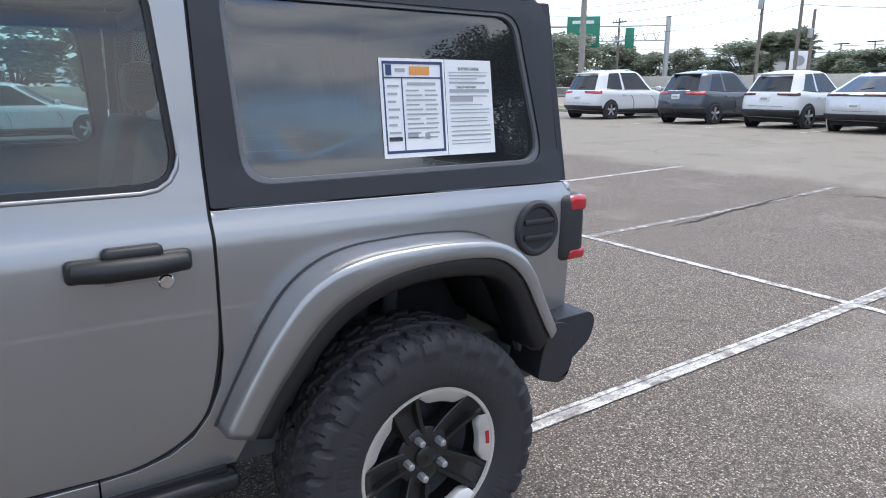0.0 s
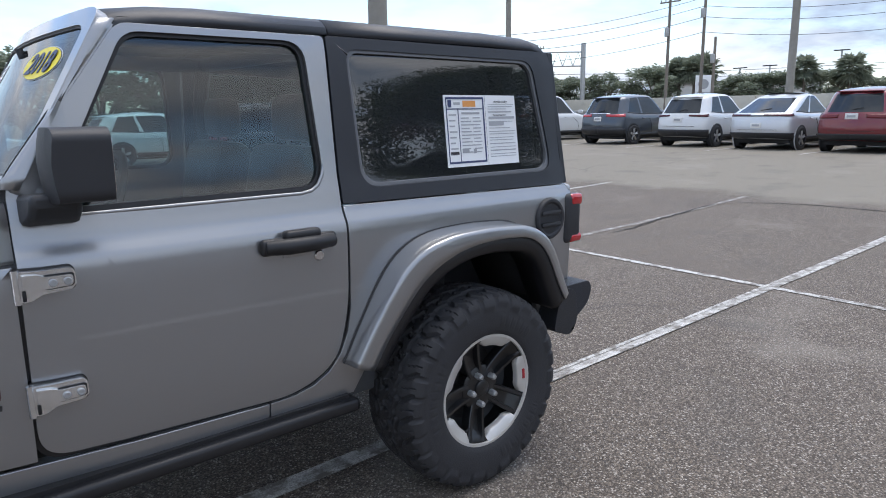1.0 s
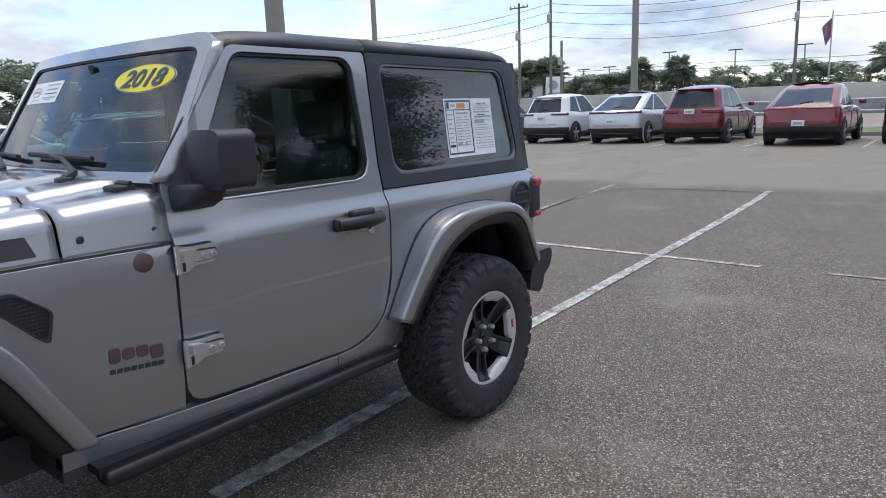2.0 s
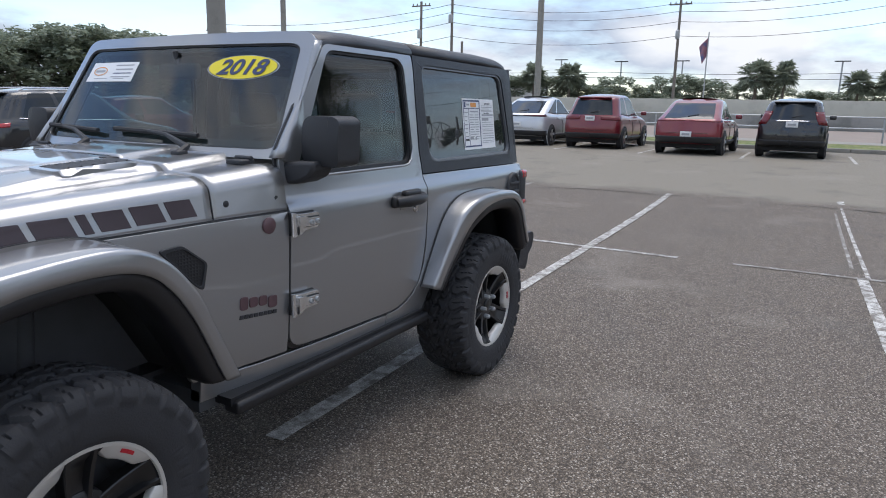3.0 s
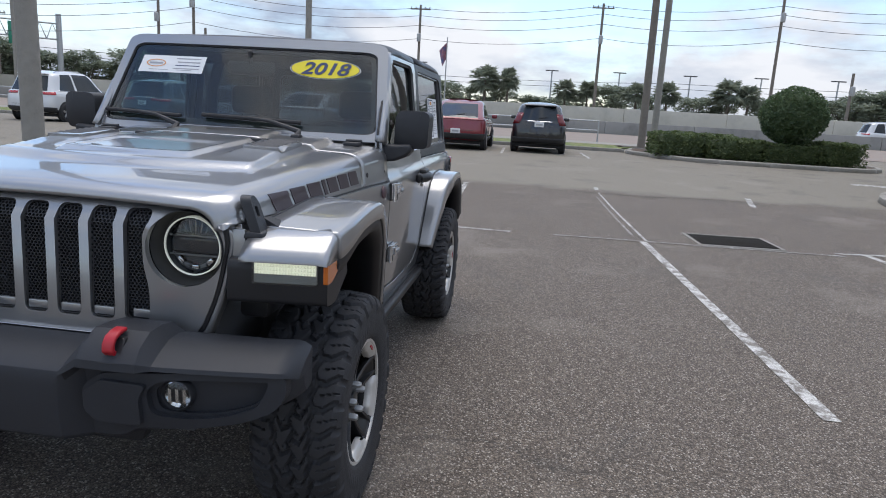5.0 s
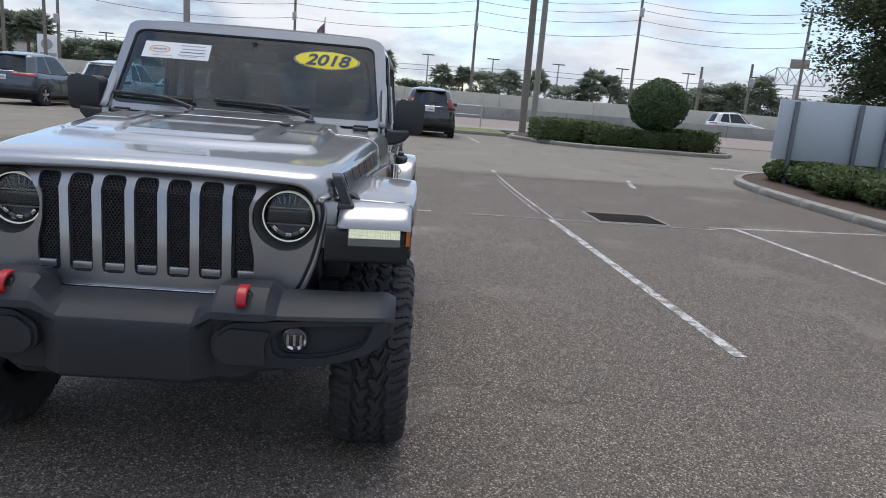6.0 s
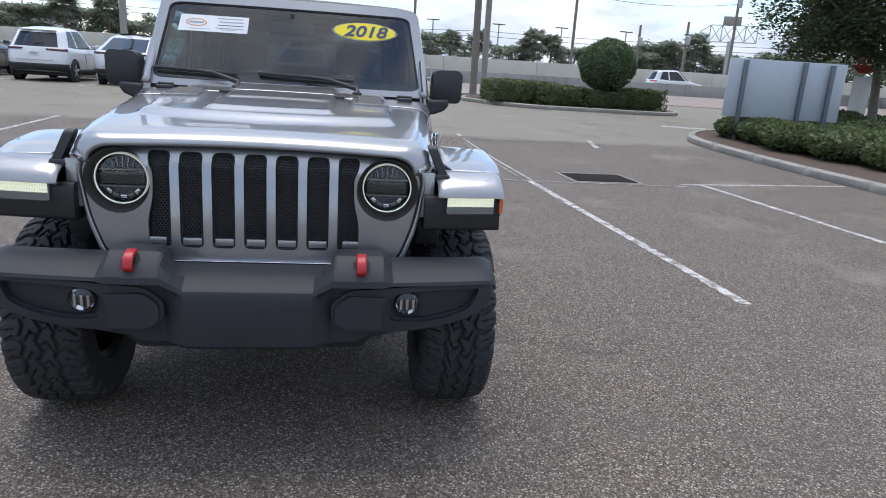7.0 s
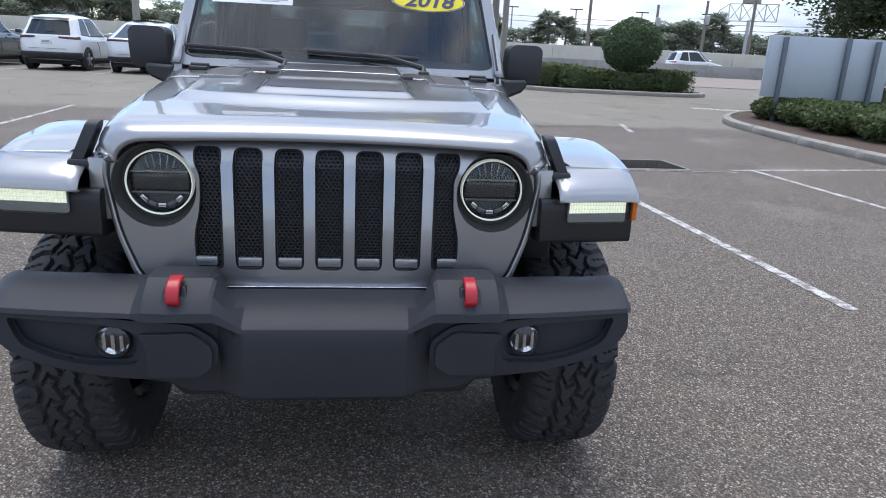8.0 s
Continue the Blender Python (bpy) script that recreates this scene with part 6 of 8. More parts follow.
def build_tyre(parent):
    """One moulded mesh: crowned tread with grooves, shoulder lugs that run down the sidewall, raised sidewall marks."""
    n, pitches = 540, 30
    section = [(0.222, -0.112), (0.230, -0.132), (0.243, -0.143), (0.258, -0.147), (0.270, -0.149), (0.275, -0.1495), (0.292, -0.151), (0.307, -0.152), (0.312, -0.152), (0.325, -0.1525), (0.338, -0.1515), (0.350, -0.149), (0.361, -0.1455), (0.371, -0.141), (0.379, -0.1355)]
    m = 60
    tread = []
    for k in range(m + 1):
        y = lerp(-0.130, 0.130, k / m)
        tread.append((0.398 - 0.012 * (abs(y) / 0.13) ** 3.2, y))
    prof = section + tread + [(r, -y) for r, y in reversed(section)]
    rows = []
    marks = [(0.6, 1.5), (2.7, 3.35), (4.4, 5.5)]
    for r, y in prof:
        side = -1 if y < 0 else 1
        row = []
        for i in range(n):
            ang = 2 * math.pi * i / n
            p = pitches * i / n
            rr, yy = r, y
            if abs(y) <= 0.1301:
                rr += 0.0150 * tread_height(y, p) - 0.0045
            elif r >= 0.325:
                q = (p + (0.5 if side > 0 else 0.0) + 0.35 + 0.21) % 1.0
                foot = 0.338 if int(p + (0.5 if side > 0 else 0.0) + 0.56) % 2 else 0.352
                e = min(max((0.5 - abs(q - 0.5)) * 0.083 / 0.006 - 1.2, 0.0), 1.0)
                k = min(max((r - foot) / 0.010, 0.0), 1.0) * e
                yy += side * 0.0085 * k
                rr += 0.006 * k * min(max((r - 0.35) / 0.03, 0.0), 1.0)
            elif 0.274 < r < 0.309:
                for a0, a1 in marks:
                    if a0 < ang < a1 and (ang - a0) % 0.11 < 0.078:
                        yy += side * 0.0016
            row.append(Vector((rr * math.cos(ang), yy, rr * math.sin(ang))))
        rows.append(row)
    return grid_part("tyre", rows, RUBBER, parent, "black off-road tyre with deep hooked tread blocks", closed=True, smooth=42)


def build_wheel():
    """A wheel round the y axis, its outer face towards -y."""
    top = new("wheel")
    build_tyre(top)
    # rim barrel and lip
    bm = bmesh.new()
    lathe_bm(bm, [(0.236, -0.112), (0.236, -0.118), (0.226, -0.124), (0.220, -0.126), (0.214, -0.110), (0.206, -0.05), (0.200, 0.10), (0.226, 0.12)], "Y", 64, closed_ends=False)
    part("rim", bm, BLACK_METAL, top, "black alloy rim")
    bm = bmesh.new()
    lathe_bm(bm, [(0.205, -0.02), (0.16, 0.01), (0.09, 0.0), (0.07, -0.02), (0.002, -0.02)], "Y", 40, closed_ends=False)
    part("brake_disc", bm, DARK, top)
    # bright machined ring round the rim, and the wider faces between the spoke ends
    bm = bmesh.new()
    lathe_bm(bm, [(0.221, -0.128), (0.223, -0.136), (0.233, -0.137), (0.2375, -0.130), (0.2375, -0.118)], "Y", 72, closed_ends=False)
    part("machined_ring", bm, SATIN, top, "thin bright machined ring")
    for k in range(5):
        a0 = 2 * math.pi * k / 5 + 0.15 + 0.238
        a1 = a0 + 2 * math.pi / 5 - 0.476
        rows = []
        for j in range(15):
            a = lerp(a0, a1, j / 14)
            e = min(j, 14 - j) / 14
            rin = 0.206 - 0.023 * min(e * 6, 1)
            rows.append([Vector((r * math.cos(a), y, r * math.sin(a))) for r, y in ((rin, -0.095), (rin, -0.118), (rin + 0.004, -0.124), (0.2225, -0.1345))])
        g = grid_part("machined_lip", rows, SATIN, top, "bright machined lip", smooth=50)
        if k == 1:
            bm = bmesh.new()
            am = (a0 + a1) / 2
            for da, w in ((-0.075, 0.005), (-0.025, 0.006), (0.03, 0.0045), (0.08, 0.006)):
                box_bm(bm, 0.204, 0.215, -0.1335, -0.1225, -w, w, 0, 1, Matrix.Rotation(-(am + da), 4, "Y"))
            part("red_mark", bm, RED, g, "small red mark")
    # five broad spokes, each a trough between two raised ribs
    for k in range(5):
        am = 2 * math.pi * k / 5 + 0.15
        rows = []
        for j in range(9):
            t = j / 8
            r = lerp(0.050, 0.222, t)
            w = lerp(0.034, 0.049, t)
            y = lerp(-0.092, -0.130, t ** 0.8) + 0.010 * math.sin(t * math.pi)
            dip = 0.022 * min(t * 3, 1) * (1 if t < 0.85 else 0.35)
            sec = [(-w, y + 0.045), (-w, y + 0.004), (-w + 0.003, y), (-w + 0.015, y), (-w + 0.020, y + dip), (w - 0.020, y + dip), (w - 0.015, y), (w - 0.003, y), (w, y + 0.004), (w, y + 0.045)]
            rows.append([Vector((r, yy, o)) for o, yy in sec])
        bm = bmesh.new()
        vs = [[bm.verts.new(p) for p in row] for row in rows]
        for r0, r1 in zip(vs, vs[1:]):
            for q in range(10):
                bm.faces.new((r0[q], r0[(q + 1) % 10], r1[(q + 1) % 10], r1[q]))
        bm.faces.new(vs[0])
        bm.faces.new(vs[-1])
        bmesh.ops.transform(bm, matrix=Matrix.Rotation(-am, 4, "Y"), verts=bm.verts[:])
        part("spoke", bm, BLACK_METAL, top, "broad black spoke", smooth=30)
    bm = bmesh.new()
    lathe_bm(bm, [(0.095, -0.05), (0.092, -0.085), (0.075, -0.094), (0.036, -0.094), (0.034, -0.102), (0.028, -0.106), (0.002, -0.106)], "Y", 36, closed_ends=False)
    part("hub", bm, BLACK_METAL, top, "black wheel hub")
    for k in range(5):
        a = 2 * math.pi * k / 5 + 0.15
        bm = bmesh.new()
        lathe_bm(bm, [(0.0135, -0.085), (0.0135, -0.118), (0.010, -0.126), (0.002, -0.128)], "Y", 6, (0.063 * math.cos(a), 0, 0.063 * math.sin(a)))
        part("lug_nut", bm, GALV, top, "chrome lug nut", bevel=0.001)
    bm = bmesh.new()
    tube_bm(bm, [(0.19, -0.112, -0.05), (0.165, -0.132, -0.045)], 0.005, 8)
    part("valve", bm, PLASTIC, top)
    return top


wheel = build_wheel()
tagged(wheel, label="black five-spoke wheel with off-road tyre", group="wheels of the off-road car")
wheel.parent = car
wheel.matrix_basis = pose(0, -0.806, 0.405, 0, 62, 0)
for m in (pose(2.459, -0.806, 0.405, 0, 112, 0), pose(0, 0.806, 0.405, 0, 30, 180), pose(2.459, 0.806, 0.405, 0, 70, 180)):
    w = copy_thing(wheel, m)


# ---- ground and its markings ----
xs = [-1500, -400, -100, -30, -8, -4, 0, 4, 8] + [8.5 + 0.5 * k for k in range(24)] + [20.5, 22, 24, 26, 27] + [28 + k for k in range(20)] + [60, 100, 400, 1500]
ys = [-1500, -300, -60, -20, 0, 20, 60, 300, 1500]
gv = [(x, y, ground_z(x)) for x in xs for y in ys]
gf = []
k = len(ys)
for i in range(len(xs) - 1):
    for j in range(k - 1):
        gf.append([i * k + j, (i + 1) * k + j, (i + 1) * k + j + 1, i * k + j + 1])
ground = part_data("ground", gv, gf, ASPHALT, smooth=60, fix=False)
tagged(ground, "worn reddish-grey asphalt of the car park", "ground", kind="structure")


def strip(name, a, b, width, mat, label, lift=0.004, kind="structure", ragged=0.0, category="road marking"):
    """A flat marking from a to b on the ground."""
    a, b = Vector(a), Vector(b)
    n = max(int((b - a).length / 0.12), 2)
    side = Vector((-(b - a).y, (b - a).x)).normalized() * (width / 2)
    rnd = random.Random(int(abs(a.x * 97 + a.y * 31 + b.x * 7) * 100))
    verts = []
    for i in range(n + 1):
        p = a.lerp(b, i / n)
        for s in (-1, 1):
            q = p + side * s * (1 - ragged * rnd.random())
            verts.append((q.x, q.y, ground_z(q.x) + lift))
    faces = [[2 * i, 2 * i + 2, 2 * i + 3, 2 * i + 1] for i in range(n)]
    ob = part_data(name, verts, faces, mat, smooth=0, fix=False)
    return tagged(ob, label, category, kind=kind)


strip("parking_line", (1.19, -0.44), (11.7, -0.10), 0.105, LINE_HALF, "worn white parking bay line on asphalt", ragged=0.1)
for o in (-0.036, 0.036):
    strip("line_edge", (1.19, -0.44 + o), (11.7, -0.10 + o), 0.034, LINE, "whiter edge of the worn bay line", lift=0.008, ragged=0.3)
strip("parking_line", (1.26, -3.17), (6.42, -2.94), 0.10, LINE, "worn white parking bay line on asphalt", ragged=0.12)
strip("parking_line", (6.5, -2.99), (11.6, -2.80), 0.045, LINE, "thin worn white line on asphalt", ragged=0.2)
strip("parking_line", (6.9, -2.86), (10.9, -2.72), 0.045, LINE_FAINT, "nearly worn off thin line on asphalt", ragged=0.3)
strip("parking_line", (12.0, -2.80), (12.35, -2.79), 0.10, LINE, "short white line stub on asphalt")
strip("parking_line", (6.42, 3.2), (6.40, -1.25), 0.085, LINE, "worn white cross line on asphalt", lift=0.006, ragged=0.2)
strip("parking_line", (6.41, -1.8), (6.50, -5.4), 0.085, LINE_FAINT, "nearly worn off cross line on asphalt", lift=0.006, ragged=0.3)
strip("parking_line", (6.66, -5.35), (7.20, -8.55), 0.09, LINE, "white cross line on asphalt", lift=0.006, ragged=0.15)
strip("parking_line", (0.9, -6.12), (6.70, -5.74), 0.10, LINE, "white parking bay line on asphalt", ragged=0.12)
strip("parking_line", (6.4, 2.35), (11.8, 2.62), 0.10, LINE_FAINT, "faded parking bay line on asphalt", ragged=0.25)
strip("parking_line", (6.3, 5.52), (12.1, 5.55), 0.10, LINE, "white parking bay line on asphalt", ragged=0.15)
strip("parking_line", (11.0, -5.62), (12.3, -5.88), 0.12, LINE, "short white dash on asphalt", ragged=0.1)
strip("lane_arrow", (16.75, -9.75), (16.45, -11.4), 0.55, LINE, "white painted lane arrow", ragged=0.5)
for i, y in enumerate((-3.2, -0.35, 2.55, 5.25, 8.0, 10.9, 13.8)):
    strip("parking_line", (20.0, y), (23.6, y + 0.1), 0.10, LINE, "white parking bay line in the far row", ragged=0.1)

def crack(points, width, seed):
    """A crack that wanders through the points and thins out at its ends."""
    rnd = random.Random(seed)
    pts = []
    for a, b in zip(points, points[1:]):
        n = max(int(math.dist(a, b) / 0.07), 1)
        pts += [Vector(a).lerp(Vector(b), k / n) for k in range(n)]
    pts.append(Vector(points[-1]))
    verts = []
    for i, p in enumerate(pts):
        d = (pts[min(i + 1, len(pts) - 1)] - pts[max(i - 1, 0)]).normalized()
        side = Vector((-d.y, d.x))
        w = width * 0.5 * math.sin(math.pi * (i + 0.4) / len(pts)) ** 0.5 * rnd.uniform(0.3, 1.3)
        p = p + side * (0.05 * noise.noise(Vector((p.x * 2.5, p.y * 2.5, seed))) + rnd.uniform(-0.012, 0.012))
        for s in (-1, 1):
            q = p + side * s * w
            verts.append((q.x, q.y, ground_z(q.x) + 0.007))
    faces = [[2 * i, 2 * i + 2, 2 * i + 3, 2 * i + 1] for i in range(len(pts) - 1)]
    ob = part_data("crack", verts, faces, CRACK, smooth=0, fix=False)
    return tagged(ob, "dark open crack along the edge of the asphalt", "crack", kind="structure")


crack([(7.6, 2.22), (8.1, 2.28), (8.7, 2.38), (9.5, 2.48), (10.4, 2.58), (10.9, 2.50)], 0.055, 3)
crack([(10.9, 2.50), (11.2, 2.2), (11.45, 1.45), (11.5, 0.8), (11.45, 0.1), (11.55, -0.8)], 0.045, 4)
crack([(11.3, -1.2), (11.5, -2.4), (11.4, -3.6), (11.7, -5.0), (11.6, -6.4)], 0.04, 5)
# storm drain with its concrete collar
IRON = material("weathered cast iron", (0.050, 0.046, 0.042), 0.9, vary=0.3, scale=14.0)
PIT_SHADE = material("black depth of the drain", (0.006, 0.006, 0.006), 1.0, vary=0.2)
for m in (IRON, PIT_SHADE):
    m.node_tree.nodes["Principled BSDF"].inputs["Specular IOR Level"].default_value = 0.05
drain = thing("storm_drain", "black iron storm drain grate in a concrete collar", "drain", (6.98, -4.17, 0), 3)
bm = bmesh.new()
for x0, x1, y0, y1 in ((-0.44, -0.40, -0.54, 0.54), (0.40, 0.44, -0.54, 0.54), (-0.40, 0.40, -0.54, -0.50), (-0.40, 0.40, 0.50, 0.54)):
    box_bm(bm, x0, x1, y0, y1, -0.05, 0.012, 0.004)
part("collar", bm, CONCRETE, drain)
# flat black sheet just above the ground stands for the drain's shaded depth
bm = bmesh.new()
box_bm(bm, -0.40, 0.40, -0.50, 0.50, -0.05, 0.003)
part("pit", bm, PIT_SHADE, drain)
for i in range(20):
    bm = bmesh.new()
    y = -0.48 + i * 0.0505
    box_bm(bm, -0.39, 0.39, y - 0.010, y + 0.010, 0.003, 0.014, 0.002)
    part("bar", bm, IRON, drain)
for x in (-0.2, 0.0, 0.2):
    bm = bmesh.new()
    box_bm(bm, x - 0.012, x + 0.012, -0.5, 0.5, 0.0035, 0.012, 0.002)
    part("cross_bar", bm, IRON, drain)


# ---- kerbed islands ----
def island(name, outline, mat, label, kerb_label):
    """Raised bed with a rounded concrete kerb of separate lengths."""
    cx = sum(p[0] for p in outline) / len(outline)
    cy = sum(p[1] for p in outline) / len(outline)
    v, f = panel_data(outline, [], lambda x, y, d: Vector((x, y, ground_z(x) + 0.13 - d)), 0.12, us=[outline[0][0] + 0.0])
    bed = part_data(name, v, f, mat, smooth=30)
    tagged(bed, label, "planting bed", kind="structure")
    rows = []
    n = len(outline)
    run, seg = 0.0, []
    for i in range(n + 1):
        p, q = Vector(outline[i % n]), Vector(outline[(i + 1) % n])
        o = Vector(outline[i - 1])
        t = (q - o).normalized()
        nrm = Vector((t.y, -t.x))
        if nrm.dot(p - Vector((cx, cy))) < 0:
            nrm = -nrm
        z = ground_z(p.x)
        sec = [Vector((*(p - nrm * 0.02), z + 0.12)), Vector((*(p + nrm * 0.00), z + 0.152)), Vector((*(p + nrm * 0.10), z + 0.155)), Vector((*(p + nrm * 0.16), z + 0.125)), Vector((*(p + nrm * 0.18), z - 0.05))]
        seg.append(sec)
        run += (q - p).length
        if run > 1.6 or i == n:
            if len(seg) > 1:
                ob = grid_part("kerb_stone", seg, CONCRETE, bed, smooth=40)
                s = ob.modifiers.new("thickness", "SOLIDIFY")
                s.thickness, s.offset = 0.03, -1
            seg, run = [sec], 0.0
    return bed


sign_island = rounded([(1.0, -8.85), (13.2, -8.80), (15.0, -10.2), (17.6, -18.0), (1.0, -18.0)], [0.5, 1.4, 2.2, 2.0, 0.5], 8)


def resample(poly, step):
    out = []
    n = len(poly)
    for i in range(n):
        a, b = Vector(poly[i]), Vector(poly[(i + 1) % n])
        k = max(int((b - a).length / step), 1)
        for j in range(k):
            p = a.lerp(b, j / k)
            out.append((p.x, p.y))
    return out


island("sign_island", resample(sign_island, 0.4), MULCH, "kerbed bed of brown leaf mulch", "")
hedge_island_outline = rounded([(21.9, -6.9), (21.9, -12.4), (23.6, -13.6), (26.6, -12.2), (28.0, -5.6), (25.0, -5.0)], [1.0, 0.9, 0.9, 1.0, 0.8, 1.0], 7)
island("hedge_island", resample(hedge_island_outline, 0.4), MULCH, "kerbed bed under the clipped hedge", "")

# verge, pavement, road and barriers beyond the far row
def slab(name, x0, x1, y0, y1, mat, label, lift, category, kind="structure"):
    xs_ = [lerp(x0, x1, k / 8) for k in range(9)]
    v = [(x, y, ground_z(x) + lift) for x in xs_ for y in (y0, y1)]
    f = [[2 * i, 2 * i + 2, 2 * i + 3, 2 * i + 1] for i in range(8)]
    ob = part_data(name, v, f, mat, smooth=60, fix=False)
    return tagged(ob, label, category, kind=kind)


slab("verge", 26.3, 29.6, -5.0, 70, GRASS, "strip of dry grass beside the car park", 0.12, "grass")
slab("verge", 28.9, 29.9, -15, -5.0, GRASS, "strip of dry grass behind the hedge", 0.05, "grass")
slab("pavement", 29.6, 31.4, -9.5, 70, CONCRETE, "pale concrete pavement along the road", 0.13, "pavement")
slab("road", 31.6, 46.0, -200, 200, BRICK_ROAD, "reddish-grey road surface", 0.02, "road")
bm = bmesh.new()
for i in range(40):
    y = -5.0 + i * 1.85
    box_bm(bm, 26.12, 26.30, y, y + 1.84, ground_z(26.2) - 0.05, ground_z(26.2) + 0.14, 0.02)
kerb = part("kerb", bm, CONCRETE, None)
tagged(kerb, "weathered concrete kerb along the grass verge", "kerb", kind="structure")


def barrier(name, x, z0, z1, mat, label, panel_len, depth, cap=0.0):
    top = thing(name, label, "barrier", kind="structure")
    for i in range(-14, 18):
        y = i * panel_len
        bm = bmesh.new()
        box_bm(bm, x, x + depth, y, y + panel_len - 0.03, z0, z1, 0.02)
        if cap:
            box_bm(bm, x - 0.06, x + depth + 0.06, y, y + panel_len - 0.03, z1 - 0.01, z1 + cap, 0.02)
        part("panel", bm, mat, top)


barrier("low_barrier", 46.5, 0.3, 1.42, BARRIER_CONCRETE, "grey concrete road barrier", 6.0, 0.35)
barrier("retaining_wall", 62.0, 0.3, 2.62, WALL_CONCRETE, "pale concrete highway wall", 9.0, 0.4, 0.0)


# ---- plants ----
def leaf_quads(points, size, rnd, droop=0.3, long=1.7):
    verts, faces = [], []
    for p in points:
        a = Vector((rnd.uniform(-1, 1), rnd.uniform(-1, 1), rnd.uniform(-1, 0.6) * droop)).normalized()
        b = a.cross(Vector((rnd.uniform(-1, 1), rnd.uniform(-1, 1), rnd.uniform(-1, 1)))).normalized()
        s = size * rnd.uniform(0.6, 1.35)
        i = len(verts)
        verts += [p - a * s * long * 0.5, p + b * s * 0.42, p + a * s * long * 0.5, p - b * s * 0.42]
        faces.append([i, i + 1, i + 2, i + 3])
    return verts, faces


def crown_points(blobs, per, rnd, shell=0.55):
    pts = []
    for c, r in blobs:
        c = Vector(c)
        for _ in range(int(per * r * r)):
            d = Vector((rnd.gauss(0, 1), rnd.gauss(0, 1), rnd.gauss(0, 1))).normalized()
            q = shell + (1 - shell) * rnd.random() ** 0.7
            q *= 1 + 0.22 * noise.noise((c + d * r) * 2.3)
            pts.append(c + Vector((d.x * r, d.y * r, d.z * r * 0.8)) * q)
    return pts


def leafy_tree(label, seed, height, spread, trunk_r, leaf, per, lean=(0, 0), clear=0.35, mat=None, blobs_n=26, shell=0.35, low=0.12):
    rnd = random.Random(seed)
    top = thing("tree", label, "tree")
    bm = bmesh.new()
    fork = Vector((lean[0] * 0.5, lean[1] * 0.5, height * clear))
    tube_bm(bm, [(0, 0, -0.1), (lean[0] * 0.12, lean[1] * 0.12, height * clear * 0.3), fork * 0.98 + Vector((0, 0, 0))], [trunk_r * 1.25, trunk_r, trunk_r * 0.8], 10)
    blobs = []
    for i in range(blobs_n):
        a = rnd.uniform(0, 2 * math.pi)
        rr = spread * math.sqrt(rnd.random()) * 0.85
        h = height * rnd.uniform(clear + low, 0.90)
        k = 1 - 0.45 * abs((h / height) - 0.62) / 0.38
        c = Vector((lean[0] + rr * k * math.cos(a), lean[1] + rr * k * math.sin(a), h))
        blobs.append((c, spread * rnd.uniform(0.16, 0.32)))
        if i < 14:
            mid = fork.lerp(c, 0.5) + Vector((rnd.uniform(-0.2, 0.2), rnd.uniform(-0.2, 0.2), 0.15)) * spread * 0.3
            tube_bm(bm, [fork * 0.96, mid, c], [trunk_r * 0.5, trunk_r * 0.28, trunk_r * 0.08], 6)
    part("trunk", bm, BARK, top)
    v, f = leaf_quads(crown_points(blobs, per, rnd, shell), leaf, rnd)
    part_data("crown", v, f, mat or LEAF_OAK, top, smooth=0, fix=False)
    return top


def palm_tree(label, seed, height, frond):
    rnd = random.Random(seed)
    top = thing("palm_tree", label, "palm tree")
    bm = bmesh.new()
    tube_bm(bm, [(0, 0, -0.1), (0.1, 0, height * 0.5), (0.05, 0.05, height)], [0.24, 0.19, 0.20], 10)
    part("trunk", bm, BARK, top)
    verts, faces = [], []
    root = Vector((0.05, 0.05, height))
    for i in range(60):
        a, up = rnd.uniform(0, 2 * math.pi), rnd.uniform(-0.9, 1.35)
        d = Vector((math.cos(a) * math.cos(up), math.sin(a) * math.cos(up), math.sin(up)))
        hub = root + d * frond * rnd.uniform(0.35, 0.6)
        side = d.cross(Vector((0, 0, 1))).normalized()
        nrm = side.cross(d)
        w = side * 0.02
        i0 = len(verts)
        verts += [root - w, root + w, hub]
        faces.append([i0, i0 + 1, i0 + 2])
        # fan of blades, tips drooping
        for k in range(13):
            b = -1.9 + 3.8 * k / 12
            ray = (d * math.cos(b) + side * math.sin(b)).normalized()
            tip = hub + ray * frond * 0.5 * rnd.uniform(0.8, 1.1) + Vector((0, 0, -0.16 * frond)) + nrm * rnd.uniform(-0.1, 0.1)
            mid = hub.lerp(tip, 0.5) + Vector((0, 0, 0.05 * frond))
            p = ray.cross(nrm).normalized() * 0.05 * frond
            i0 = len(verts)
            verts += [hub, mid + p, tip, mid - p]
            faces.append([i0, i0 + 1, i0 + 2, i0 + 3])
    part_data("crown", verts, faces, LEAF_PALM_HAZED, top, smooth=0, fix=False)
    return top


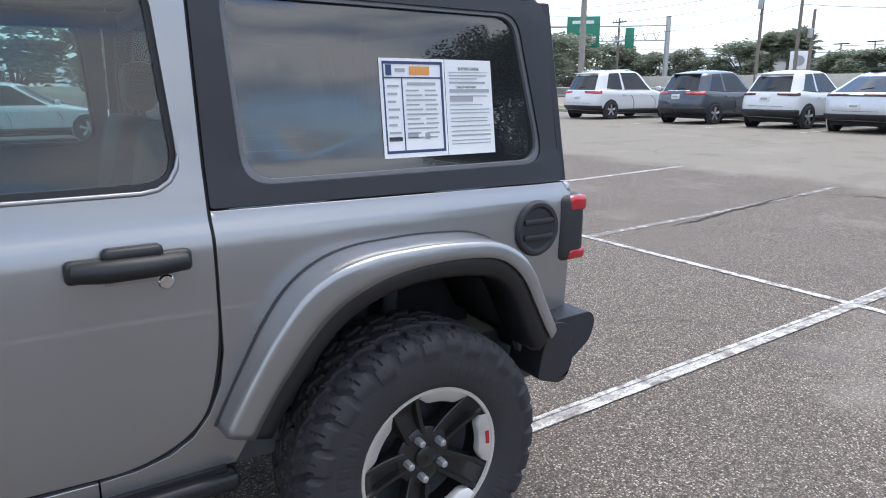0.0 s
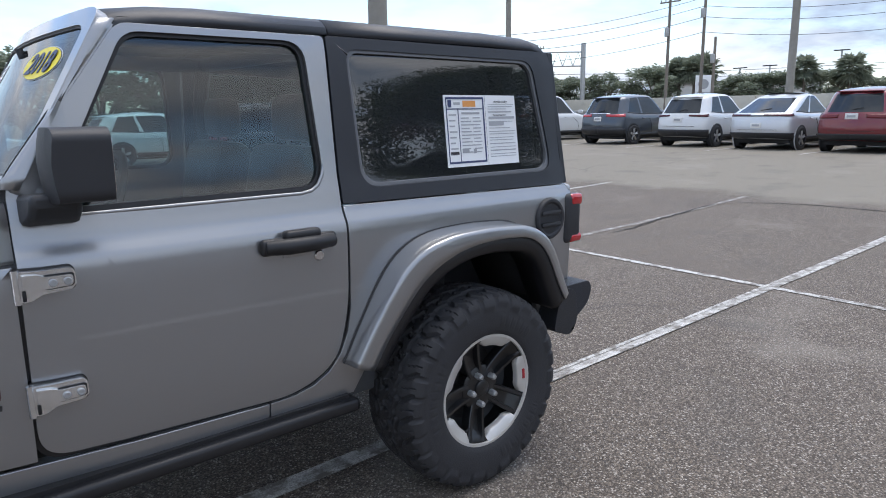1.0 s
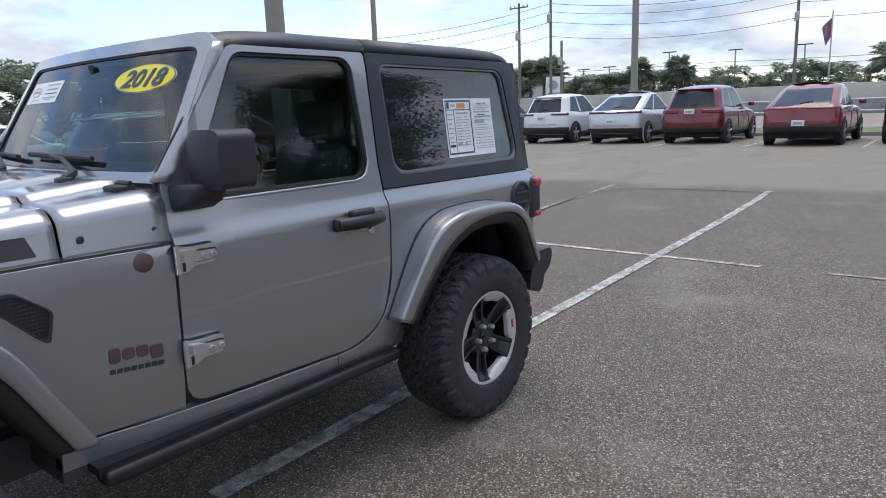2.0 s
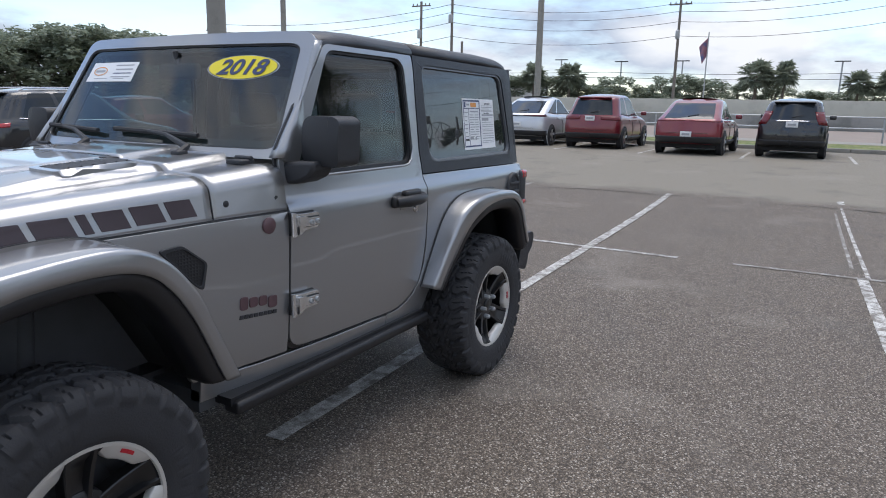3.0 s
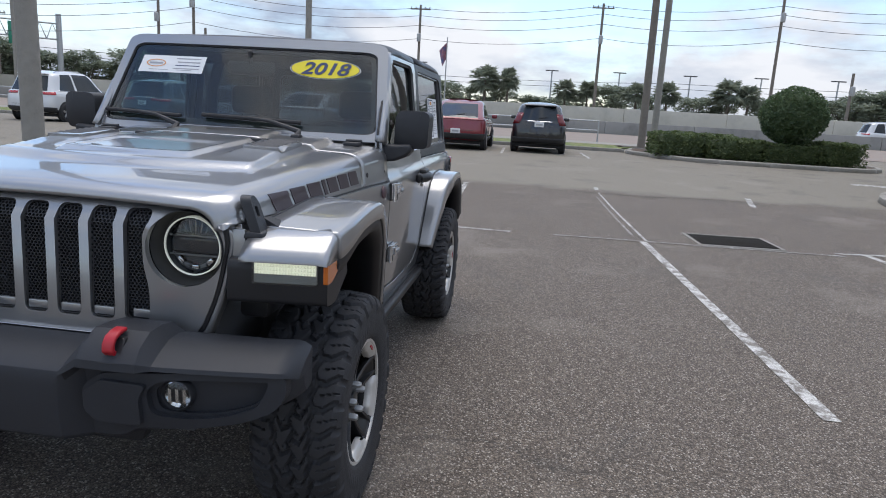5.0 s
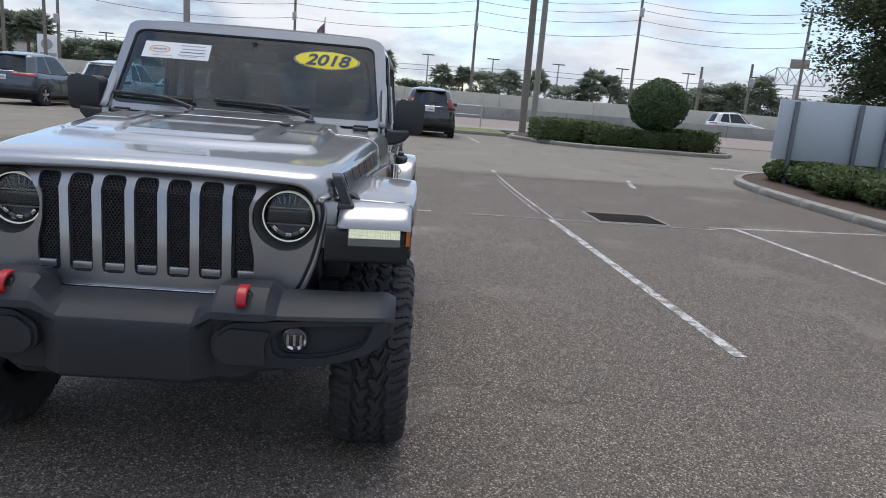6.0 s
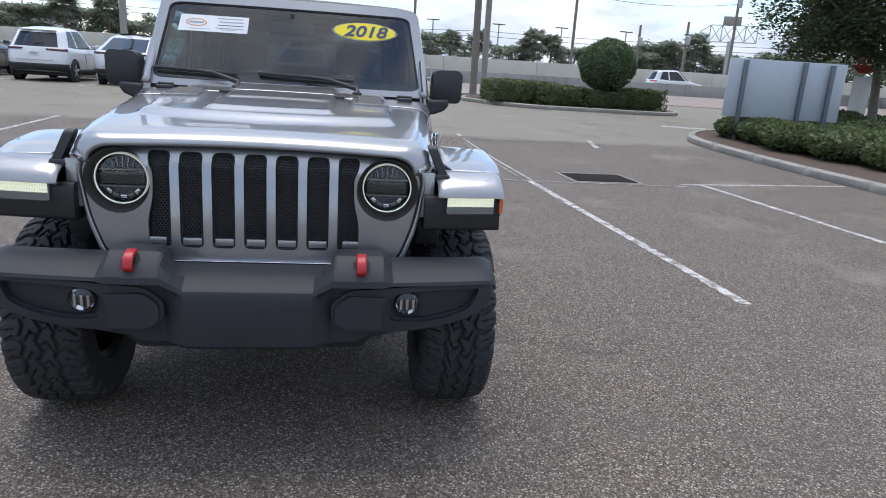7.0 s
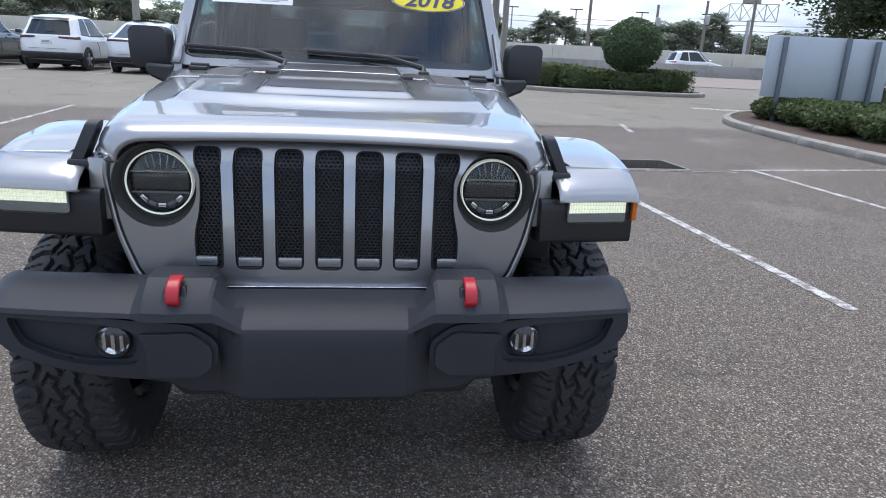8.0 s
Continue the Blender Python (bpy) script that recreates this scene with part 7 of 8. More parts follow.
def shrub(name, label, category, size, seed, leaf, count, mat, at, box=False):
    """A clipped or loose shrub: stems inside and a dense shell of leaves."""
    rnd = random.Random(seed)
    top = thing(name, label, category, at)
    pts = []
    sx, sy, sz = size
    for _ in range(count):
        if box:
            p = Vector((rnd.uniform(-1, 1), rnd.uniform(-1, 1), rnd.uniform(0, 1)))
            face = rnd.random()
            if face < 0.5:
                p.z = 1
            elif face < 0.75:
                p.x = rnd.choice((-1, 1))
            else:
                p.y = rnd.choice((-1, 1))
            p = Vector((p.x * sx, p.y * sy, p.z * sz))
            p *= 1 - 0.10 * rnd.random()
            p.z += 0.10 * noise.noise(p * 2.0) * p.z / sz
            p.x += 0.12 * noise.noise(p * 1.7 + Vector((5, 0, 0)))
        else:
            d = Vector((rnd.gauss(0, 1), rnd.gauss(0, 1), rnd.gauss(0, 1))).normalized()
            q = 1 - 0.22 * rnd.random() ** 2
            q *= 1 + 0.08 * noise.noise(d * 2.6 + Vector((seed, 0, 0)))
            p = Vector((d.x * sx * q, d.y * sy * q, sz * (1 + d.z * q) * 0.5))
        pts.append(p)
    v, f = leaf_quads(pts, leaf, rnd, droop=0.8)
    part_data("foliage", v, f, mat, top, smooth=0, fix=False)
    bm = bmesh.new()
    for _ in range(7):
        a = rnd.uniform(0, 6.28)
        tube_bm(bm, [(0.05 * math.cos(a), 0.05 * math.sin(a), -0.1), (sx * 0.5 * math.cos(a), sy * 0.5 * math.sin(a), sz * 0.6)], [0.03, 0.012], 6)
    part("stems", bm, BARK, top)
    # dark inner mass of twigs
    bm = bmesh.new()
    r = bmesh.ops.create_icosphere(bm, subdivisions=3, radius=1.0)
    for w in bm.verts:
        q = 0.80 * (1 + 0.15 * noise.noise(w.co * 2.6 + Vector((seed, 0, 0))))
        if box:
            m = max(abs(w.co.x), abs(w.co.y), abs(w.co.z))
            w.co /= m
            w.co = Vector((w.co.x * sx * 0.86, w.co.y * sy * 0.86, sz * (0.5 + 0.43 * w.co.z)))
        else:
            w.co = Vector((w.co.x * sx * q, w.co.y * sy * q, sz * (1 + w.co.z * q) * 0.5))
    part("inner_mass", bm, mat, top)
    return top


# clipped ball and hedge on the far island
ZI = ground_z(24) + 0.13
shrub("round_bush", "large clipped round green bush", "bush", (1.10, 1.10, 2.0), 3, 0.065, 9000, LEAF_BUSH, (23.3, -10.3, ZI + 0.62))
for i, (x, y, sx, sy, sz) in enumerate(((24.0, -6.6, 1.2, 0.95, 0.82), (23.4, -8.4, 1.0, 1.0, 0.74), (23.2, -10.2, 0.9, 1.0, 0.66), (23.3, -11.8, 0.95, 0.75, 0.80), (25.6, -7.6, 1.1, 1.4, 0.84))):
    shrub("hedge", "low clipped green hedge in a kerbed bed", "hedge", (sx, sy, sz), 20 + i, 0.06, 4200, LEAF_HEDGE, (x, y, ZI - 0.02), box=True)
# loose shrubs in front of the sign
rs = random.Random(11)
for i, (x, y, s) in enumerate(((13.3, -10.3, 0.75), (12.3, -10.4, 0.8), (11.1, -10.3, 0.85), (9.9, -10.6, 0.9), (12.9, -11.6, 0.7), (11.6, -11.7, 0.8), (10.4, -12.0, 0.85), (8.6, -10.8, 0.8), (12.5, -13.2, 0.9), (11.2, -13.6, 0.9), (9.0, -12.6, 0.9), (7.2, -11.2, 0.8))):
    shrub("shrub", "loose green shrub in the mulch bed", "shrub", (s * 0.92, s * 0.92, s * 0.80), 40 + i, 0.065, 2600, LEAF_HEDGE, (x, y, ground_z(x) + 0.10))
for i, (x, y, s) in enumerate(((14.4, -13.2, 0.8), (15.2, -14.5, 0.75), (13.0, -14.9, 0.9), (11.4, -15.2, 0.9), (13.6, -16.4, 0.9), (9.4, -14.4, 0.9), (12.0, -17.0, 0.95), (16.4, -16.6, 0.6))):
    shrub("shrub", "loose green shrub in the mulch bed", "shrub", (s, s, s * 1.05), 60 + i, 0.065, 2200, LEAF_HEDGE, (x, y, ground_z(x) + 0.10))
# tree over the sign
t = leafy_tree("spreading street tree with small grey-green leaves", 5, 6.4, 3.8, 0.13, 0.072, 1100, lean=(-0.3, 0.7), clear=0.36, blobs_n=66, shell=0.15, low=0.0)
t.matrix_basis = pose(15.6, -15.8, ground_z(15.6) + 0.12, 0, 0, 0)

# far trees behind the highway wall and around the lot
oak_a = leafy_tree("broad green tree beyond the highway wall", 21, 6.0, 3.0, 0.2, 0.17, 320, clear=0.10, blobs_n=40, shell=0.3, mat=LEAF_FAR_HAZED)
oak_b = leafy_tree("rounded green tree beyond the highway wall", 22, 6.0, 2.6, 0.2, 0.16, 380, clear=0.08, blobs_n=34, shell=0.3, mat=LEAF_FAR_HAZED)
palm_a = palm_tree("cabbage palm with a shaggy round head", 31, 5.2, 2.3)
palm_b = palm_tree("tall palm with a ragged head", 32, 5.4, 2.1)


def polar(az, d, z=None):
    x, y = -1.5 + d * math.cos(radians(az)), -1.6 + d * math.sin(radians(az))
    return x, y, ground_z(x) if z is None else z


# (kind, bearing, distance, height)
far = [(oak_b, 10.9, 96, 5.4), (oak_a, 8.9, 98, 5.3), (oak_b, 6.3, 97, 4.5), (palm_a, 4.75, 95, 6.9), (oak_b, 3.8, 99, 5.2), (palm_b, 2.9, 95, 6.5), (oak_a, 0.9, 100, 3.7), (oak_b, -0.3, 100, 3.6), (palm_a, -1.8, 95, 5.7), (palm_b, -3.6, 95, 5.4), (oak_b, -2.7, 101, 4.2), (oak_a, -5.7, 98, 5.6), (palm_b, -7.5, 95, 5.4), (palm_a, -9.8, 95, 5.9), (oak_b, -8.7, 100, 4.4), (oak_a, -12.2, 97, 4.6), (oak_b, -13.6, 98, 4.6), (palm_a, -14.4, 95, 6.5), (palm_b, -15.8, 95, 5.6), (oak_a, -17.4, 98, 5.0), (oak_b, -19.3, 98, 4.8), (oak_a, -21.2, 98, 5.0), (oak_b, -22.9, 97, 5.4), (oak_a, -24.2, 96, 6.0), (oak_b, -25.3, 96, 6.2), (palm_a, -27.1, 95, 6.7), (oak_a, -28.4, 97, 5.0), (oak_b, -30.2, 97, 4.9), (oak_a, -32.4, 97, 5.2), (oak_b, -34.5, 96, 5.2), (oak_a, -37, 96, 5.4), (oak_b, -40, 94, 5.6),
       (oak_b, 12.6, 99, 4.4), (oak_b, 13.8, 100, 4.0), (oak_b, 15.2, 96, 5.2), (oak_a, 16.6, 99, 4.4), (palm_a, 18.7, 95, 6.4), (oak_b, 18.3, 99, 5.2), (oak_a, 20.2, 97, 5.4), (palm_b, 21.6, 95, 6.3), (oak_a, 23.4, 97, 5.0), (oak_a, 24.9, 97, 5.2), (oak_b, 26.2, 98, 4.4), (oak_b, 27.4, 99, 4.6), (palm_a, 28.4, 95, 7.0), (palm_b, 29.1, 94, 6.7), (palm_b, 30.2, 95, 6.8), (oak_a, 31.7, 96, 6.5), (oak_b, 33.8, 97, 4.6), (oak_b, 35.6, 96, 5.6), (oak_a, 37.6, 96, 5.1), (oak_a, 39.3, 97, 5.0), (oak_b, 40.6, 96, 5.9), (oak_a, 42.2, 95, 6.4), (oak_b, 44.5, 82, 6.2), (oak_a, 46.5, 76, 6.4), (oak_b, 48.5, 68, 6.4), (oak_a, 50.5, 62, 6.2), (oak_b, 52.4, 60, 6.3), (oak_a, 54.4, 58, 6.4), (oak_b, 56.4, 57, 6.2), (oak_a, 58.5, 56, 6.0), (oak_b, 60.5, 55, 5.6), (oak_a, 63, 54, 5.4), (oak_b, 66, 54, 5.4), (oak_a, 70, 52, 5.6), (oak_b, 74, 52, 5.4), (oak_a, 79, 52, 5.6), (oak_b, 85, 52, 5.6), (oak_a, 92, 54, 5.8)]
behind = [(oak_a, 200, 60, 1.0), (oak_b, 215, 70, 1.0), (oak_a, 228, 46, 1.0), (palm_a, 236, 40, 1.1), (oak_b, 243, 60, 1.0), (palm_b, 250, 42, 1.1), (oak_a, 257, 55, 1.0), (oak_b, 265, 62, 1.0), (palm_a, 271, 45, 1.2), (oak_a, 279, 60, 1.0), (oak_b, 287, 58, 1.0), (palm_b, 293, 40, 1.0), (oak_a, 300, 55, 1.0), (oak_b, 307, 60, 1.0), (oak_a, 314, 52, 1.0), (palm_a, 319, 60, 1.0), (oak_b, 185, 60, 1.0), (oak_a, 170, 58, 1.0), (oak_b, 150, 60, 1.0), (oak_a, 130, 60, .9), (oak_b, 110, 58, .9)]
used = set()
rt = random.Random(8)
tall = {oak_a: 5.6, oak_b: 5.6, palm_a: 6.4, palm_b: 6.5}
for src, az, d, h in far + [(k, az, d, 5.2 * s) for k, az, d, s in behind]:
    s = h / tall[src]
    w = max(s, 0.9) * (1.3 if src in (oak_a, oak_b) else 1.0)
    m = pose(*polar(az, d), 0, 0, rt.uniform(0, 360))
    sc = Matrix.Diagonal((w * rt.uniform(0.9, 1.2), w * rt.uniform(0.9, 1.2), s * rt.uniform(0.97, 1.03), 1))
    if src not in used:
        src.matrix_basis = m @ sc
        used.add(src)
    else:
        o = copy_thing(src, m)
        o.matrix_basis = m @ sc


# ---- signs, poles, wires ----
board = thing("sign_board", "large grey-blue sign seen from its back on three posts", "sign", (13.13, -9.56, ground_z(13.0)), -98)
# local x runs along the board
bm = bmesh.new()
box_bm(bm, 0.0, 2.87, -0.04, 0.04, 0.69, 2.09, 0.01)
part("panel", bm, SIGN_BACK, board)
for x, z0, top_z in ((0.36, 0.0, 2.06), (1.82, -0.05, 2.08), (2.50, -0.1, 2.05)):
    bm = bmesh.new()
    box_bm(bm, x - 0.045, x + 0.045, -0.15, -0.045, z0, top_z, 0.008)
    part("post", bm, POST_STEEL, board, "dark steel post")

stop = thing("stop_sign", "red octagonal stop sign on a white-backed post", "road sign", (17.47, -16.69, ground_z(17.47) - 0.05), 232)
bm = bmesh.new()
lathe_bm(bm, [(0.38, 0.0), (0.38, 0.012)], "Y", 8, (0, 0, 2.35))
bmesh.ops.rotate(bm, verts=bm.verts[:], cent=(0, 0, 2.35), matrix=Matrix.Rotation(radians(22.5), 3, "Y"))
plate = part("plate", bm, RED, stop, smooth=0)
text_mesh("letters", "STOP", 0.30, PAPER, Matrix.Translation((0, -0.005, 2.35)) @ Matrix.Rotation(radians(90), 4, "X"), stop, depth=0.002, bold=True)
bm = bmesh.new()
box_bm(bm, -0.03, 0.03, 0.012, 0.07, -0.2, 2.7, 0.005)
part("post", bm, GALV, stop)
bm = bmesh.new()
box_bm(bm, -0.26, 0.26, -0.004, 0.010, 0.6, 1.9, 0.02)
part("lower_plate", bm, PAPER, stop, "white lower plate")


def pole(name, label, category, x, y, h, r0, r1, mat, z=None, square=False, lean=(0, 0), group=""):
    top = thing(name, label, category, (x, y, ground_z(x) if z is None else z), 0, group)
    bm = bmesh.new()
    if square:
        box_bm(bm, -r0, r0, -r0, r0, 0, h, 0.02)
    else:
        tube_bm(bm, [(0, 0, -0.3), (lean[0] * 0.5, lean[1] * 0.5, h * 0.5), (lean[0], lean[1], h)], [r0, (r0 + r1) / 2, r1], 12)
    part("shaft", bm, mat, top)
    return top


def light_pole(x, y, h, r, heads=1, turn=0.0, mat=None):
    top = pole("light_pole", "grey car park light pole with box lamp heads", "light pole", x, y, h, r, r * 0.75, mat or CONCRETE)
    for k in range(heads):
        a = turn + k * math.pi
        c, s = math.cos(a), math.sin(a)
        bm = bmesh.new()
        tube_bm(bm, [(0, 0, h - 0.15), (0.5 * c, 0.5 * s, h - 0.05)], 0.035, 8)
        arm = part("arm", bm, GALV, top)
        bm = bmesh.new()
        box_bm(bm, -0.35, 0.35, -0.17, 0.17, h - 0.12, h + 0.04, 0.03, 2, Matrix.Translation((0.8 * c, 0.8 * s, 0)) @ Matrix.Rotation(a, 4, "Z"))
        part("lamp_head", bm, PLASTIC, top)
    return top


light_pole(6.45, 5.55, 8.5, 0.150, 2)
light_pole(26.7, 8.6, 9.5, 0.150, 2, 0.4)
light_pole(23.0, 19.4, 9.5, 0.140, 2)
pole("utility_pole", "tall weathered timber utility pole", "utility pole", 28.6, -6.0, 13.0, 0.17, 0.13, WOOD_POLE, lean=(0.0, 0.1))
pole("utility_pole", "tall grey concrete utility pole beside a timber one", "utility pole", 29.6, -6.65, 13.0, 0.15, 0.12, CONCRETE)


def wire_pole(az, d, h, arms=1):
    x, y, z = polar(az, d)
    top = pole("utility_pole", "distant utility pole with crossarm and transformer", "utility pole", x, y, h, 0.17, 0.12, WOOD_POLE)
    for k in range(arms):
        bm = bmesh.new()
        box_bm(bm, -0.06, 0.06, -1.1, 1.1, h - 0.5 - k * 0.9, h - 0.38 - k * 0.9)
        for yy in (-1.0, -0.5, 0.5, 1.0):
            lathe_bm(bm, [(0.05, 0), (0.05, 0.18), (0.02, 0.2)], "Z", 8, (0, yy, h - 0.38 - k * 0.9))
        part("crossarm", bm, WOOD_POLE, top)
    bm = bmesh.new()
    lathe_bm(bm, [(0.2, 0), (0.22, 0.1), (0.22, 0.8), (0.05, 0.9)], "Z", 14, (-0.35, 0, h * 0.68))
    part("transformer", bm, GALV, top)
    return Vector((x, y, z))


far_poles = [(-4.2, 73.5, 12.6), (-17.3, 73, 16.0), (-29.5, 78, 13), (10.5, 76, 12), (30.7, 74, 11.6), (28.2, 74, 14.0), (41, 90, 9), (47, 80, 9), (27.35, 74, 7.7), (-22.5, 73, 6.4), (-26.1, 73, 6.9)]
bases = [wire_pole(*p, arms=1 if p[2] > 8 else 0) for p in far_poles if p[0] != 10.5 or True]
for az, h in ((-0.6, 7.3), (-6.0, 7.4), (-11.4, 7.3), (-16.5, 7.3), (-21.6, 7.2), (-26.5, 7.2), (4.8, 7.3), (10.2, 7.5), (14.8, 7.4), (19.5, 7.6), (26.0, 5.8), (37.0, 4.6), (24.0, 6.0)):
    x, y, z = polar(az, 106)
    top = pole("street_lamp", "distant double-headed highway lamp", "street lamp", x, y, h + 0.6, 0.14, 0.10, GALV)
    bm = bmesh.new()
    box_bm(bm, -0.15, 0.15, -0.95, 0.95, h + 0.48, h + 0.62, 0.03)
    part("lamp_head", bm, PLASTIC, top)
# billboard frame beyond the tree
bb = thing("billboard", "distant billboard frame of steel lattice", "billboard", (75.4, -45.1, ground_z(75)), -31)
bm = bmesh.new()
for x in (-2.6, -1.3, 0.0, 1.3, 2.6):
    tube_bm(bm, [(0, x, 6.0), (0, x, 7.9)], 0.06, 6)
    if x < 2.6:
        tube_bm(bm, [(0, x, 6.0), (0, x + 1.3, 7.9)], 0.045, 6)
        tube_bm(bm, [(0, x, 7.9), (0, x + 1.3, 6.0)], 0.045, 6)
for z in (6.0, 7.9):
    tube_bm(bm, [(0, -2.6, z), (0, 2.6, z), (0, 3.7, 7.1)], 0.06, 6)
part("lattice", bm, GALV, bb)
bm = bmesh.new()
tube_bm(bm, [(0, 0.3, -0.5), (0, 0.3, 6.1)], 0.20, 10)
part("column", bm, GALV, bb)
bm = bmesh.new()
box_bm(bm, -0.1, 0.1, -0.7, 1.3, 7.95, 8.9, 0.02)
part("board", bm, CONCRETE, bb)


# overhead wires
def wire(name, a, b, sag, r):
    a, b = Vector(a), Vector(b)
    bm = bmesh.new()
    pts = []
    for k in range(21):
        t = k / 20
        p = a.lerp(b, t)
        p.z -= sag * 4 * t * (1 - t)
        pts.append(p)
    tube_bm(bm, pts, r, 5)
    ob = part(name, bm, PLASTIC, None)
    return tagged(ob, "black overhead power line between poles", "power line", group="overhead power lines")


def at_pole(i, h):
    b = bases[i]
    return (b.x, b.y, b.z + h)


for h in (12.4, 11.6, 10.6, 9.2):
    wire("power_line", at_pole(2, h), at_pole(1, h), 0.6, 0.022)
    wire("power_line", at_pole(1, h), at_pole(0, h), 0.6, 0.022)
    wire("power_line", at_pole(0, h), at_pole(3, h - 0.7), 0.6, 0.022)
    wire("power_line", at_pole(3, h - 0.7), at_pole(5, h - 1.0), 0.9, 0.022)
    wire("power_line", at_pole(5, h - 1.0), at_pole(7, h - 3.2), 0.9, 0.022)
for h in (6.9, 6.2):
    wire("power_line", polar(-44, 100, h), polar(-10, 104, h + 0.3), 0.5, 0.03)
    wire("power_line", polar(-10, 104, h + 0.3), polar(16, 104, h), 0.5, 0.03)
    wire("power_line", polar(16, 104, h), polar(46, 95, h - 0.5), 0.5, 0.03)

# flag
fl = pole("flag_pole", "thin flag pole with a hanging striped flag", "flag pole", *polar(8.2, 68)[:2], 8.0, 0.07, 0.05, GALV)
verts, faces = [], []
for i in range(9):
    for j in range(9):
        s, t = i / 8, j / 8
        verts.append(Vector((0.05 + 0.15 * math.sin(s * 5 + t), -0.75 * s * (0.5 + 0.5 * t) * -1, 7.6 - 1.5 * (1 - t) - 0.9 * s)))
for i in range(8):
    for j in range(8):
        faces.append([i * 9 + j, (i + 1) * 9 + j, (i + 1) * 9 + j + 1, i * 9 + j + 1])
FLAG = material("faded striped flag cloth", (0.34, 0.16, 0.20), 0.8, vary=0.5, scale=5.0, second=(0.10, 0.12, 0.25), second_scale=1.0)
part_data("flag", verts, faces, FLAG, fl)

# overhead direction sign on a gantry
GREEN = material("green road sign", (0.02, 0.22, 0.14), 0.45, vary=0.06)
gx, gy, gz = polar(43.4, 84)
gan = thing("sign_gantry", "green overhead road sign on a steel gantry", "road sign", (gx, gy, gz), 43.4)
for y in (5.2, -9.0):
    bm = bmesh.new()
    tube_bm(bm, [(0, y, -0.3), (0, y, 8.6)], 0.28, 10)
    part("post", bm, GALV, gan)
bm = bmesh.new()
for z in (6.0, 7.6):
    tube_bm(bm, [(0, -9.0, z), (0, 5.2, z)], 0.09, 6)
for k in range(12):
    y = -9.0 + k * 1.18
    tube_bm(bm, [(0, y, 6.0), (0, y + 0.59, 7.6), (0, y + 1.18, 6.0)], 0.06, 6)
part("truss", bm, GALV, gan)
bm = bmesh.new()
box_bm(bm, -0.35, -0.25, -1.6, 2.1, 5.3, 8.7, 0.05)
part("sign_panel", bm, GREEN, gan)
bm = bmesh.new()
box_bm(bm, -0.35, -0.25, -5.4, -4.4, 5.2, 7.4, 0.05)
part("sign_panel", bm, GREEN, gan)
for y0, y1, z0, z1 in ((-0.9, 1.5, 7.9, 8.25), (-0.05, 0.65, 6.9, 7.6), (-1.2, 1.7, 6.15, 6.5), (-0.5, 1.0, 5.55, 5.8)):
    bm = bmesh.new()
    box_bm(bm, -0.37, -0.355, y0, y1, z0, z1)
    part("sign_bar", bm, PAPER, gan)

# pale building and the white sign of another lot
bld = thing("low_building", "distant pale commercial building", "building", polar(27.5, 120), 27.5)
STUCCO = material("pale stucco", (0.52, 0.51, 0.48), 0.9, vary=0.06, scale=0.4)
bm = bmesh.new()
box_bm(bm, -6, 6, -14, 10, -0.5, 4.6, 0.05)
part("wall", bm, STUCCO, bld)
bm = bmesh.new()
box_bm(bm, -6.3, 6.3, -14.3, 10.3, 4.6, 5.0, 0.05)
part("roof", bm, CONCRETE, bld)
for y in range(-12, 9, 3):
    bm = bmesh.new()
    box_bm(bm, -6.06, -5.98, y, y + 1.8, 0.9, 2.8)
    part("window", bm, LAMP_DARK, bld)
ws_x, ws_y, ws_z = polar(28.0, 78)
wsn = thing("pylon_sign", "white roadside sign with a plain dark emblem", "sign", (ws_x, ws_y, ws_z), 28.0)
bm = bmesh.new()
box_bm(bm, -0.3, 0.3, -0.9, 0.9, -0.3, 4.3, 0.05)
part("body", bm, PAPER, wsn)
bm = bmesh.new()
lathe_bm(bm, [(0.5, -0.34), (0.5, -0.31)], "X", 28, (0, 0.1, 3.4))
part("emblem", bm, GREY_INK, wsn)
bm = bmesh.new()
box_bm(bm, -0.34, -0.31, -0.7, 0.7, 2.3, 2.6)
part("name_bar", bm, GREY_INK, wsn)

# pedestrian rail by the pavement
rail = thing("hand_rail", "galvanised tube rail beside the pavement", "railing", (31.2, 0, ground_z(31.2) + 0.12))
for z in (0.55, 1.0):
    bm = bmesh.new()
    tube_bm(bm, [(0, 34, z), (0, -4.3, z)], 0.035, 8)
    part("rail", bm, GALV, rail)
for i in range(14):
    bm = bmesh.new()
    y = -4.3 + 2.95 * i
    tube_bm(bm, [(0, y, -0.1), (0, y, 1.0)], 0.035, 8)
    part("post", bm, GALV, rail)


# ---- parked cars ----
CAR_GLASS = material("dark car glass", (0.026, 0.031, 0.036), 0.08, vary=0.2)
CAR_GLASS.node_tree.nodes["Principled BSDF"].inputs["Specular IOR Level"].default_value = 0.4
PLATE = material("white number plate", (0.7, 0.7, 0.7), 0.4)
WHEEL_ALLOY = material("alloy wheel", (0.45, 0.45, 0.46), 0.3, 0.9, vary=0.1)


